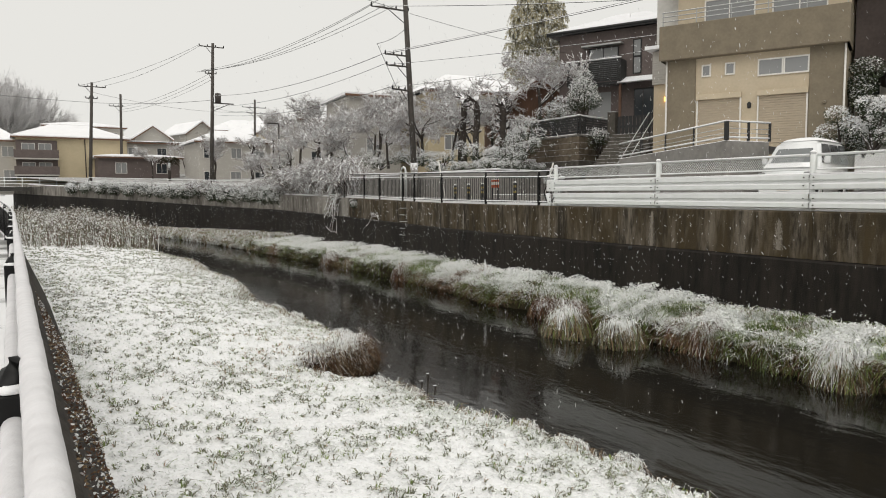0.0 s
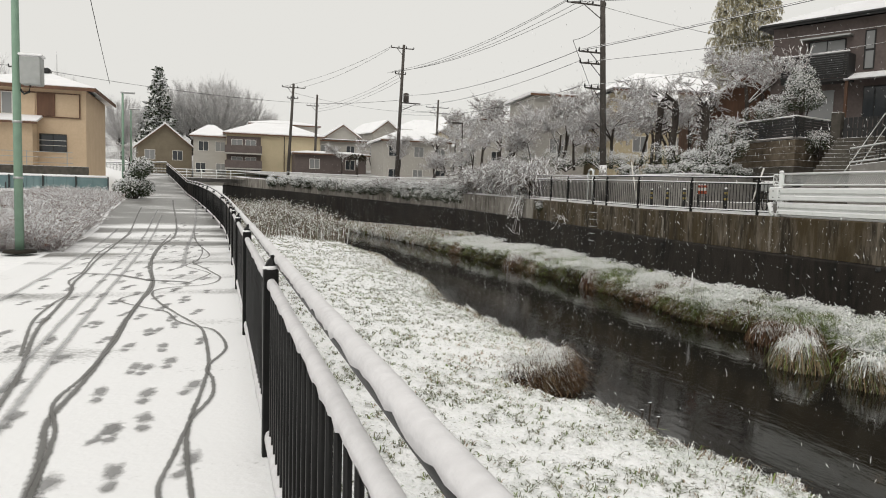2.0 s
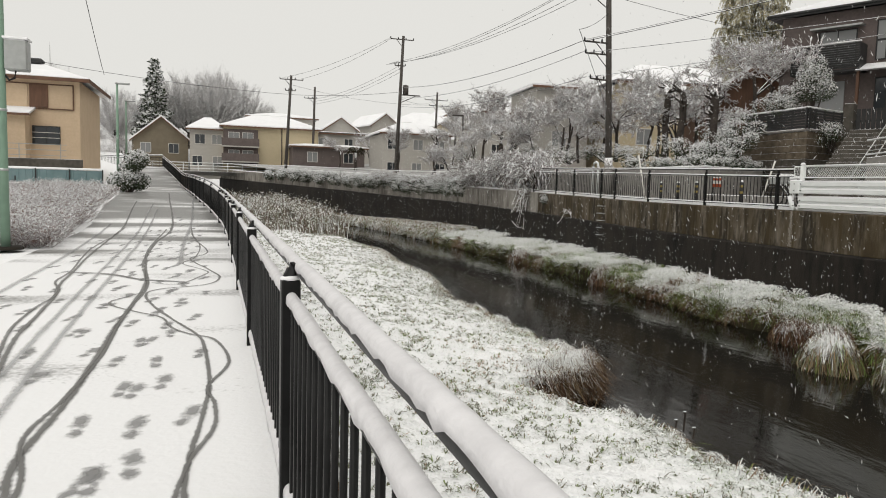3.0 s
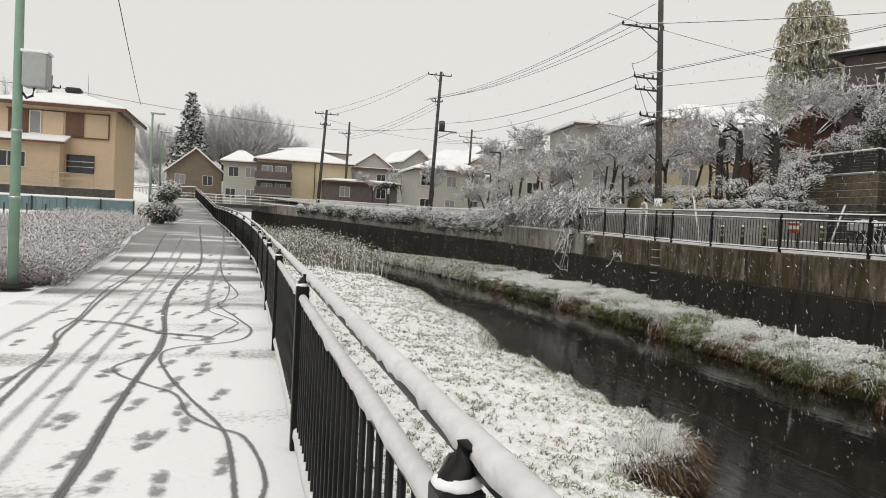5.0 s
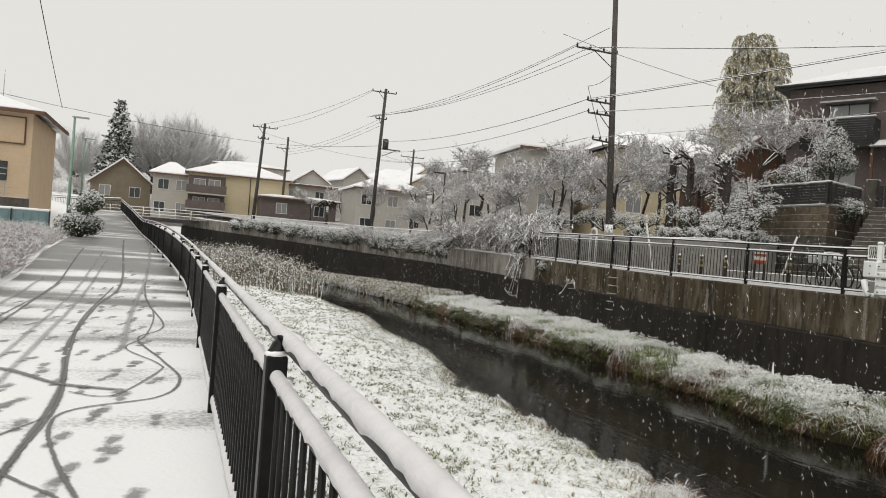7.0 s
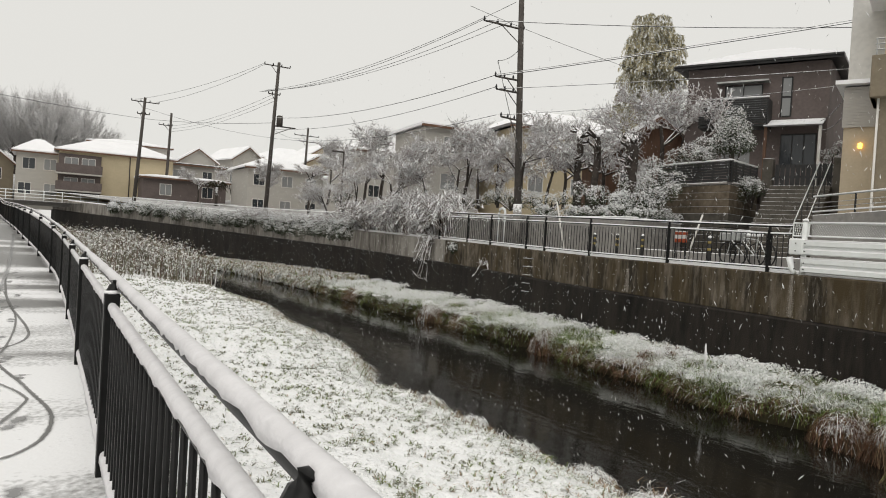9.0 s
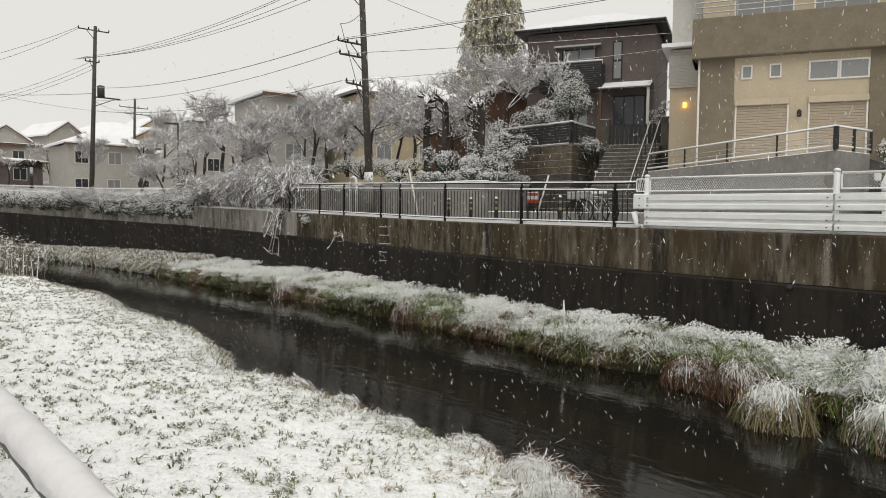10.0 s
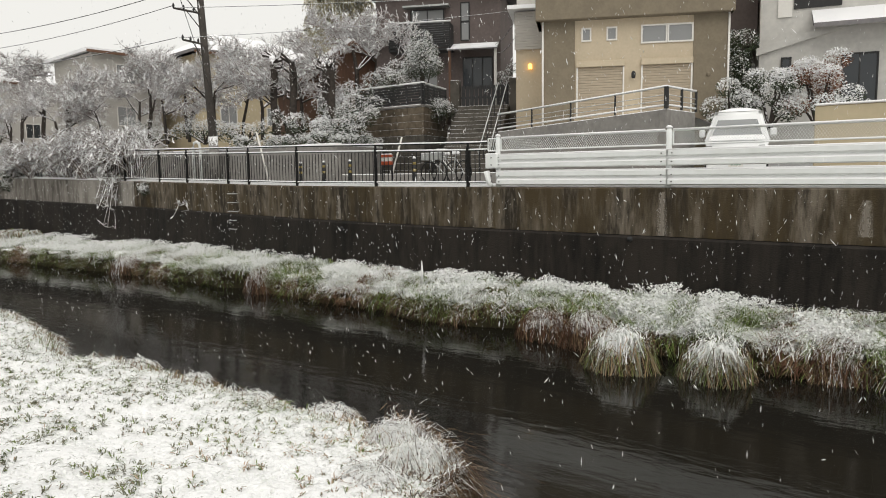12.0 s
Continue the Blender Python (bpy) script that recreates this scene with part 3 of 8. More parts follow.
def snow_grass():
    m = material("snowy_turf", (0.9, 0.9, 0.9), (0.84, 0.845, 0.85), 14, 0.75, 0.9)
    nt = m.node_tree
    L, N = nt.links.new, nt.nodes.new
    b = nt.nodes["Principled BSDF"]
    for node in nt.nodes:
        if node.bl_idname == "ShaderNodeBump":
            node.inputs["Distance"].default_value = 0.06
    old = b.inputs["Base Color"].links[0].from_socket
    tc = N("ShaderNodeTexCoord")
    a = N("ShaderNodeTexNoise")
    a.inputs["Scale"].default_value = 15
    a.inputs["Detail"].default_value = 8
    a.inputs["Roughness"].default_value = 0.75
    L(tc.outputs["Object"], a.inputs["Vector"])
    c = N("ShaderNodeTexNoise")
    c.inputs["Scale"].default_value = 0.9
    c.inputs["Detail"].default_value = 2
    L(tc.outputs["Object"], c.inputs["Vector"])
    s = N("ShaderNodeMath")
    s.operation = "MULTIPLY_ADD"
    s.inputs[1].default_value = 0.35
    L(c.outputs[0], s.inputs[0])
    L(a.outputs[0], s.inputs[2])
    r = N("ShaderNodeMapRange")
    r.inputs[1].default_value, r.inputs[2].default_value = 0.775, 0.87
    L(s.outputs[0], r.inputs[0])
    mx = N("ShaderNodeMixRGB")
    mx.inputs[2].default_value = (0.19, 0.19, 0.14, 1)
    L(r.outputs[0], mx.inputs[0])
    L(old, mx.inputs[1])
    geo = N("ShaderNodeNewGeometry")
    sp = N("ShaderNodeSeparateXYZ")
    L(geo.outputs["Normal"], sp.inputs[0])
    st = N("ShaderNodeMapRange")
    st.inputs[1].default_value, st.inputs[2].default_value = 0.75, 0.5
    L(sp.outputs[2], st.inputs[0])
    m2 = N("ShaderNodeMixRGB")
    m2.inputs[2].default_value = (0.035, 0.026, 0.016, 1)
    L(st.outputs[0], m2.inputs[0])
    L(mx.outputs[0], m2.inputs[1])
    L(m2.outputs[0], b.inputs["Base Color"])
    return m


TURF = snow_grass()
ys_bank = list(np.arange(-20, -3, 0.8)) + list(np.arange(-3, 2, 0.15)) + list(np.arange(2, 22, 0.07)) + list(np.arange(22, 34, 0.14)) + list(np.arange(34, 84.1, 0.8))
thing("bank_near", grid_mesh("bank_near", ys_bank, list(np.linspace(0, 0.86, 58)) + list(np.linspace(0.875, 1.0, 16)), bank_point, TURF), "snow-covered grassy stream bank", "bank", kind="structure")

thing("water", grid_mesh("water", list(np.arange(-30, 92, 4.0)), [0, 1], lambda y, u: (left_edge(y) - 1.5 + u * (right_edge(y) - left_edge(y) + 4.0), y, WATER), WATERM), "dark slow stream water", "water", kind="structure")


def tuft_blades(c, r, n, rg, length, height, width, fall=0.3, toward=None, spread=3.1):
    """Blades that arch out of tufts: centres c (k, 3), radii r (k,), n blades each; fall: how far the tips drop. Gives points (k * n, 4, 3) and each blade's tuft."""
    k = len(c)
    own = np.repeat(np.arange(k), n)
    a = rg.uniform(-np.pi, np.pi, k * n) if toward is None else toward[own] + rg.uniform(-spread, spread, k * n)
    d = np.stack([np.cos(a), np.sin(a), 0 * a], 1)
    b = c[own] + d * (r[own] * 0.6 * np.sqrt(rg.uniform(0, 1, k * n)))[:, None]
    L = (length * rg.uniform(0.5, 1.3, k * n) * r[own] / r.mean())[:, None]
    h = (height * rg.uniform(0.4, 1.3, k * n))[:, None]
    f = (fall * rg.uniform(0.2, 1.3, k * n))[:, None]
    turn = np.stack([-d[:, 1], d[:, 0], 0 * a], 1) * rg.normal(0, 0.6, (k * n, 1))
    up = np.array([0, 0, 1.0])
    P = [b + (d + turn * t) * L * t + up * (h * math.sin(min(1.0, t * 1.25) * 1.9) - f * L * t * t) for t in (0.0, 0.4, 0.75, 1.0)]
    return np.stack(P, 1), own


def grass_field():
    """Frosted grass in small tufts that break through the snow, thicker in drifts and towards the water."""
    rg = np.random.default_rng(17)
    n = 36000
    y = 1.0 + 40 * rg.uniform(0, 1, n) ** 1.5
    u = rg.uniform(0.015, 0.97, n)
    d = np.array([0.16 + 0.75 * n3(b * 6.0, a * 1.1, 2) + 0.95 * n3(b * 23, a * 4.4, 7) for a, b in zip(y, u)])
    d += 0.4 * np.clip((u - 0.55) * 2.5, 0, 1) + 0.25 * np.clip(0.2 - u, 0, 0.2) * 5
    k = rg.uniform(0, 1, n) < np.clip(d, 0.06, 0.95)
    y, u, d = y[k], u[k], d[k]
    c = np.array([bank_point(a, b) for a, b in zip(y, u)])
    P, own = tuft_blades(c, rg.uniform(0.015, 0.05, len(c)) * (1 + 0.5 * (u > 0.8)), 8, rg, 0.07, 0.045, 0.01, 0.35, rg.uniform(-np.pi, np.pi, len(c)), 1.7)
    yy, uu = y[own], u[own]
    V, F = ribbon_arrays(P, rg.uniform(0.005, 0.011, len(P)) * (1 + yy / 28))
    m = len(P)
    straw = 0.05 + 0.5 * np.exp(-((yy - 12.9) / 1.5) ** 2) * (uu > 0.5) + 0.18 * (uu > 0.9)
    pick = rg.uniform(0, 1, m)
    s0 = np.where(pick < straw, 1, np.where(pick < straw + 0.25, 0, 3))
    slot = np.stack([np.where(rg.uniform(0, 1, m) < q, 2, s0) for q in (0.15, 0.5, 0.62)], 1).ravel()
    # crumbs of snow
    w = 85000
    yy = 1.0 + 30 * rg.uniform(0, 1, w) ** 1.4
    uu = np.where(rg.uniform(0, 1, w) < 0.5, rg.uniform(0.02, 0.99, w), 1 - np.abs(rg.normal(0, 0.16, w)))
    q = np.array([bank_point(a, b) for a, b in zip(yy, np.clip(uu, 0.02, 1))])
    q[:, 2] += rg.uniform(-0.005, 0.045, w)
    lv, lf = leaf_arrays(q, 0.021, 0.6)
    return fast_mesh("bank_grass", np.concatenate([V, lv]), np.concatenate([F, lf + len(V)]), [BLADE_G, BLADE_P, BLADE_W, BLADE_D], np.concatenate([slot, np.full(len(lf), 2)]))


thing("bank_grass", grass_field(), "short green and straw grass poking through snow", "grass", kind="stuff")


def edge_fringe():
    """Taller dead grass that leans over the water's edge."""
    items = []
    n = 26000
    y = RNG.uniform(1.5, 34, n)
    dens = np.array([0.55 + 0.7 * n3(a * 0.9, 1.7) for a in y])
    y = y[RNG.uniform(0, 1, n) < dens]
    n = len(y)
    u = 1.0 - np.abs(RNG.normal(0, 0.05, n))
    base = np.array([bank_point(a, b) for a, b in zip(y, u)]) + (0, 0, -0.02)
    h = RNG.uniform(0.06, 0.19, n)
    lean = np.stack([RNG.uniform(0.0, 1.0, n), RNG.uniform(-0.7, 0.5, n), 0 * h], 1) * (h * 1.3)[:, None]
    V, F = blade_arrays(base, lean, h, RNG.uniform(0.006, 0.015, n), RNG.uniform(0.2, 1.1, n))
    slot = np.repeat(RNG.choice([0, 1, 2], n, p=[0.12, 0.38, 0.5]), 2)
    return fast_mesh("edge_grass", V, F, [BLADE_G, BLADE_S, BLADE_W], slot)


thing("edge_grass", edge_fringe(), "dead frosted grass leaning over the water", "grass", kind="stuff")


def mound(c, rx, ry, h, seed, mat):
    """The matted core of a clump, its dark colour standing for shade between the blades."""
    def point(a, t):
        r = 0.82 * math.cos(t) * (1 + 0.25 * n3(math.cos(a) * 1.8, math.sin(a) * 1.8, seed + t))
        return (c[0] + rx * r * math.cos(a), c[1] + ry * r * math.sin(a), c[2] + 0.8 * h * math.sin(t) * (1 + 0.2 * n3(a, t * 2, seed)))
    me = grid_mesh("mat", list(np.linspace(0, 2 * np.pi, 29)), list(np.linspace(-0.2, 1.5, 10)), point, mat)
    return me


def tussock(c, rx, ry, h, n, cols, label, seed, snow=0.8, wide=0.012, curl=1.0, lift_by=0.11):
    """A clump of grass that arches out from its crown and hangs down its sides, snow lying on the crown."""
    rg = np.random.default_rng(seed)
    a = rg.uniform(0, 2 * np.pi, n)
    r0 = rg.uniform(0, 0.9, n) ** 0.6
    ln = rg.uniform(0.2, 0.95, n) * curl
    turn = rg.normal(0, 1.25, n)
    lift = h * np.abs(rg.normal(0.06, lift_by, n))
    lump = 1 + np.array([0.38 * n3(math.cos(t) * 1.6, math.sin(t) * 1.6, seed * 1.7) for t in a])
    pts = []
    for t in (0.0, 0.35, 0.7, 1.0):
        px = r0 * np.cos(a) + ln * t * np.cos(a + turn)
        py = r0 * np.sin(a) + ln * t * np.sin(a + turn)
        r = np.hypot(px, py)
        z = np.where(r < 1, h * np.clip(1 - r ** 2.2, 0, 1) ** 0.7, -(r - 1) * h * rg.uniform(0.6, 2.2, n)) + lift * math.sin(math.pi * min(1, t + 0.25))
        q = lump * np.where(r > 1, (1 + 0.4 * (r - 1)) / np.maximum(r, 1e-3), 1)
        pts.append(np.stack([c[0] + rx * px * q, c[1] + ry * py * q, c[2] + np.maximum(z * (0.6 + 0.4 * lump), -0.06)], 1))
    pts = np.stack(pts, 1) + rg.normal(0, 0.022, (n, 4, 3)) * np.linspace(0.4, 1.3, 4)[None, :, None]
    V, F = ribbon_arrays(pts, rg.uniform(0.5, 1.3, n) * wide)
    pick = rg.uniform(0, 1, n)
    base = np.searchsorted(np.cumsum([p for _, p in cols]), pick * 0.9999)
    white = len(cols)
    slots = []
    for k, f in enumerate((1.0, 0.9, 0.5)):
        rm = np.linalg.norm((pts[:, k, :2] + pts[:, k + 1, :2]) / 2 - np.array(c)[:2], axis=1) / (0.5 * (rx + ry))
        on = rg.uniform(0, 1, n) < snow * np.clip((1.0 - rm) * 2.6, 0, 1) * f
        slots.append(np.where(on, white, base))
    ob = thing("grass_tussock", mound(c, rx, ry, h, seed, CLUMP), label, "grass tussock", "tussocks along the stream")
    mark_stuff(part_me("blade_mass", fast_mesh("blade_mass", V, F, [m for m, _ in cols] + [BLADE_W], np.stack(slots, 1).ravel()), ob))
    return ob


STRAWY = [(BLADE_S, 0.3), (BLADE_P, 0.12), (BLADE_K, 0.33), (BLADE_R, 0.25)]
near_tufts = [((4.85, 12.62, -1.74), 0.5, 0.48, 0.46, 4200), ((4.25, 12.7, -1.66), 0.5, 0.5, 0.36, 2800), ((5.3, 13.25, -1.76), 0.42, 0.5, 0.42, 2400), ((4.55, 10.65, -1.66), 0.2, 0.22, 0.24, 380),
              ((4.85, 10.1, -1.66), 0.22, 0.3, 0.14, 320), ((4.85, 9.3, -1.68), 0.16, 0.22, 0.17, 260), ((4.9, 8.7, -1.66), 0.26, 0.3, 0.18, 420), ((5.25, 8.0, -1.68), 0.2, 0.24, 0.2, 360), ((5.3, 7.3, -1.66), 0.26, 0.34, 0.17, 420), ((5.45, 6.5, -1.68), 0.2, 0.28, 0.22, 360), ((5.65, 14.6, -1.7), 0.3, 0.5, 0.24, 500), ((5.55, 15.8, -1.7), 0.26, 0.45, 0.22, 420), ((5.55, 17.2, -1.7), 0.3, 0.4, 0.22, 420), ((5.55, 18.5, -1.7), 0.26, 0.5, 0.24, 420)]
for k, (c, rx, ry, h, n) in enumerate(near_tufts):
    tussock(c, rx, ry, h, n, STRAWY, "brown dead grass clump dusted with snow at the waterside", 20 + k, 0.9 if k < 3 else 0.95, 0.007 if k < 3 else 0.01)


def hanging_fringe():
    """Dead grass that hangs down the broken end of the bank."""
    n = 3600
    t = RNG.uniform(0, 1, n)
    line = np.array([(3.85, 12.02), (4.42, 12.1), (4.85, 12.2), (5.08, 12.5), (5.3, 12.83), (5.5, 13.17), (5.62, 13.65)])
    k = t * (len(line) - 1)
    x = np.interp(k, np.arange(len(line)), line[:, 0]) + RNG.normal(0, 0.04, n)
    y = np.interp(k, np.arange(len(line)), line[:, 1]) + RNG.normal(0, 0.05, n)
    z = -1.42 - 0.06 * t + RNG.normal(0, 0.09, n)
    out = np.stack([0.4 + 0.6 * t, -0.9 + 0.6 * t, 0 * t], 1) + RNG.normal(0, 0.8, (n, 3)) * (1, 1, 0)
    L = RNG.uniform(0.06, 0.36, n)[:, None]
    b = np.stack([x, y, z], 1)
    up = np.array([0, 0, 1.0])
    P = np.stack([b, b + out * 0.05 + up * RNG.uniform(0, 0.05, (n, 1)), b + out * 0.13 - up * L * 0.45, b + out * RNG.uniform(0.08, 0.26, (n, 1)) - up * L], 1)
    P[:, :, 2] = np.maximum(P[:, :, 2], WATER - 0.03)
    V, F = ribbon_arrays(P, RNG.uniform(0.004, 0.011, n))
    s0 = RNG.choice([0, 1, 2, 4], n, p=[0.2, 0.18, 0.04, 0.58])
    sl = [np.where(RNG.uniform(0, 1, n) < f, 3, s0) for f in (0.45, 0.06, 0.0)]
    return fast_mesh("overhanging_grass", V, F, [BLADE_R, BLADE_S, BLADE_P, BLADE_W, BLADE_K], np.stack(sl, 1).ravel())


thing("overhanging_grass", hanging_fringe(), "brown dead grass hanging from the broken bank end", "grass", kind="stuff")
for k, (x, y, h0) in enumerate(((5.3, 10.45, 0.3), (5.23, 10.52, 0.18), (5.35, 10.32, 0.14))):
    V, F = sticks([(x, y, -1.72, x + 0.02, y, -1.72 + h0, 0.012, 0.016), (x + 0.02, y, -1.72 + h0, x - 0.05, y - 0.03, -1.7 + h0, 0.016, 0.006)], 6)
    thing("weed_stalk", fast_mesh("weed_stalk", V, F, BARK), "short dark weed stalk capped with snow at the water", "plant", "weed stalks by the water")


# ---- far bank ----
def rbank_edge(y):
    return right_edge(y) + 0.28 * n3(y * 0.7, 5.0) + 0.14 * n3(y * 2.1, 9.0)


def rbank_point(y, u):
    e = rbank_edge(y)
    w = wall_at(y)[0] - 0.14
    if u < 0.4:
        k = u / 0.4
        x = e + 0.3 * k
        h = 0.5 * math.sin(k * math.pi / 2)
    else:
        k = (u - 0.4) / 0.6
        x = e + 0.3 + k * (w - e - 0.3)
        h = 0.5 + 0.2 * math.sin(k * math.pi / 2)
    s = 1.0 if y < 40 else max(0.55, 1 - (y - 40) * 0.02)
    bump = (0.15 * n3(x * 0.8, y * 0.7) + 0.12 * n3(x * 1.7, y * 1.9, 4) + 0.06 * n3(x * 4, y * 4.5)) * min(1, u * 4) * (1 - 0.45 * u)
    return (x, y, WATER - 0.1 + h * s + bump)


# The bank's base colour is dark to give shaded gaps below the tufts.
thing("bank_far", grid_mesh("bank_far", list(np.arange(-10, 40, 0.2)) + list(np.arange(40, 88, 1.0)), list(np.linspace(0, 1, 26)), rbank_point, GRASS), "overgrown stream bank below the wall", "bank", kind="structure")


def far_bank_grass():
    """Long grass in tufts: bent over and snowed white on top, hanging green and brown over the water in front; the
    shade in front and between is put into dark colours.
    """
    rg = np.random.default_rng(23)
    items = []
    for n, u0, u1, blades, length, height, fall, snowy in ((1050, 0.34, 0.98, 62, 0.3, 0.17, 0.4, 0.78), (620, 0.1, 0.4, 44, 0.2, 0.1, 1.0, 0.1)):
        y = 3.0 + 37 * rg.uniform(0, 1, n) ** 1.15
        u = rg.uniform(u0, u1, n)
        c = np.array([rbank_point(a, b) for a, b in zip(y, u)]) + (0, 0, -0.03)
        brown = np.array([n3(a * 0.62, 12.0) + 0.4 * n3(a * 2.3, 15.0) for a in y])
        green = np.array([n3(a * 0.5, b * 1.5, 3.0) + 0.6 * n3(a * 2.0, b * 4, 8.0) for a, b in zip(y, u)])
        P, own = tuft_blades(c, rg.uniform(0.12, 0.36, n), blades, rg, length, height, 0.02, fall, np.full(n, np.pi) + rg.normal(0, 0.5, n), 2.4 if u0 > 0.3 else 1.5)
        P[:, :, 2] = np.maximum(P[:, :, 2], WATER - 0.02)
        m = len(P)
        V, F = ribbon_arrays(P, rg.uniform(0.008, 0.021, m) * (1 if u0 > 0.3 else 0.75))
        red = np.clip((0.1 if u0 > 0.3 else 0.3) + 1.5 * brown, 0.03, 0.95)[own]
        s0 = np.where(rg.uniform(0, 1, m) < red, np.where(rg.uniform(0, 1, m) < 0.6, 4, 1), np.where(rg.uniform(0, 1, m) < (0.2 if u0 > 0.3 else 0.6), 3 if u0 > 0.3 else 5, 0))
        laden = rg.uniform(0, 1, n) < np.clip(snowy * (1.0 - 2.0 * np.clip(green - 0.08, 0, 0.5)), 0.05, 1)
        white = np.where(laden, rg.uniform(0.8, 1.0, n), rg.uniform(0.03, 0.25, n))[own]
        items.append((V, F, np.stack([np.where(rg.uniform(0, 1, m) < white * q, 2, s0) for q in ((0.9, 1.0, 0.6) if u0 > 0.3 else (0.8, 0.5, 0.12))], 1).ravel()))
    # crumbs of snow caught on the grass
    n = 110000
    y = 3.0 + 37.0 * rg.uniform(0, 1, n) ** 1.2
    u = rg.uniform(0.36, 0.97, n)
    keep = np.array([n3(a * 1.4, b * 3.0, 13.0) > -0.12 and n3(a * 0.5, b * 1.5, 3.0) < 0.1 for a, b in zip(y, u)])
    q = np.array([rbank_point(a, b) for a, b in zip(y[keep], u[keep])])
    q[:, 2] += rg.uniform(0.1, 0.24, len(q))
    V, F = leaf_arrays(q, 0.025, 0.4)
    items.append((V, F, np.full(len(F), 2)))
    Vs, Fs, I, o = [], [], [], 0
    for V, F, sl in items:
        Vs.append(V)
        Fs.append(F + o)
        I.append(sl)
        o += len(V)
    return fast_mesh("far_bank_grass", np.concatenate(Vs), np.concatenate(Fs), [BLADE_G, BLADE_S, BLADE_W, BLADE_D, BLADE_R, BLADE_K], np.concatenate(I))


thing("far_bank_grass", far_bank_grass(), "long green grass bent under snow on the far bank", "grass", kind="stuff")


def far_reach_grass():
    n = 26000
    y = 40 + 40 * RNG.uniform(0, 1, n) ** 1.3
    u = RNG.uniform(0.05, 0.98, n)
    base = np.array([rbank_point(a, b) for a, b in zip(y, u)])
    h = RNG.uniform(0.2, 0.45, n)
    lean = np.stack([RNG.uniform(-1.2, 0.3, n), RNG.uniform(-0.8, 0.6, n), 0 * h], 1) * h[:, None]
    V, F = blade_arrays(base, lean, h, RNG.uniform(0.03, 0.06, n), RNG.uniform(0.2, 0.9, n))
    return fast_mesh("far_reach_grass", V, F, [BLADE_G, BLADE_S, BLADE_W], np.repeat(RNG.choice([0, 1, 2], n, p=[0.12, 0.33, 0.55]), 2))


thing("far_reach_grass", far_reach_grass(), "frosted grass along the distant stream bank", "grass", kind="stuff")

GREENY = [(BLADE_G, 0.35), (BLADE_D, 0.15), (BLADE_S, 0.2), (BLADE_K, 0.3)]
BROWNY = [(BLADE_R, 0.5), (BLADE_S, 0.2), (BLADE_K, 0.3)]
OLIVE = [(BLADE_D, 0.2), (BLADE_S, 0.35), (BLADE_G, 0.15), (BLADE_K, 0.3)]
far_tufts = [((10.2, 12.85, -1.76), 0.5, 0.52, 0.42, 1300, OLIVE, 1.0), ((10.4, 11.45, -1.76), 0.45, 0.5, 0.4, 1300, OLIVE, 1.0), ((11.3, 14.7, -1.74), 0.4, 0.55, 0.42, 700, BROWNY, 0.3), ((11.2, 13.8, -1.7), 0.45, 0.5, 0.46, 700, BROWNY, 0.6),
             ((11.35, 9.9, -1.7), 0.5, 0.55, 0.46, 800, BROWNY, 0.55), ((11.1, 7.4, -1.75), 0.45, 0.5, 0.5, 700, OLIVE, 0.95), ((11.45, 8.6, -1.7), 0.45, 0.5, 0.42, 700, GREENY, 0.7), ((11.9, 23.4, -1.72), 0.4, 0.5, 0.5, 700, BROWNY, 0.55), ((11.85, 30.0, -1.7), 0.4, 0.6, 0.45, 600, BROWNY, 0.65)]
for k, (c, rx, ry, h, n, cols, sn) in enumerate(far_tufts):
    what = {id(GREENY): "green", id(BROWNY): "red-brown", id(OLIVE): "olive"}[id(cols)]
    tussock(c, rx, ry, h, n if sn > 0.98 else int(n * 1.5), cols, what + " arching grass tussock with snow lying on top", 40 + k, sn, 0.014 if sn > 0.98 else 0.009, 1.25, 0.28 if sn > 0.98 else 0.18)
thing("weed_stalk", tube("weed_stalk", [(11.49, 17.74, -1.05), (11.5, 17.75, -0.8), (11.48, 17.74, -0.53)], [0.012, 0.03, 0.008], SNOW, 6), "single upright weed stalk capped with snow", "plant")


# ---- stream wall ----
def rwall_low(y, u):
    x, z = wall_at(y)
    prof = [(0.3, z - 0.95), (-0.07, z - 0.95), (-0.1, z - 0.99), (-0.16, -2.3)]
    k = int(round(u))
    return (x + prof[k][0], y, prof[k][1])


ys_wall = list(np.arange(-30, 90.1, 1.0))
stream_wall = thing("wall_stream", grid_mesh("wall_stream", ys_wall, [0, 1, 2, 3], rwall_low, WALLLOW, False), "tall black wet concrete stream wall", "wall", kind="structure")


def wall_panel(y0, y1):
    """One cast section of the upper wall, with a chamfered joint at each end."""
    V, F = [], []
    ys = [y0, y0 + 0.03] + list(np.linspace(y0 + 0.03, y1 - 0.03, 4))[1:-1] + [y1 - 0.03, y1]
    for y in ys:
        x, z = wall_at(y)
        e = 0.025 if y in (y0, y1) else 0.0
        V += [(x + 0.4, y, z), (x + 0.03 + e, y, z), (x + e, y, z - 0.03), (x + e, y, z - 0.94), (x + 0.3, y, z - 0.945)]
    for i in range(len(ys) - 1):
        for k in range(4):
            F.append((i * 5 + k, i * 5 + k + 1, i * 5 + k + 6, i * 5 + k + 5))
    return data_mesh("wall_panel", V, F, WALLUP if y1 < 34.5 else WALLPALE)


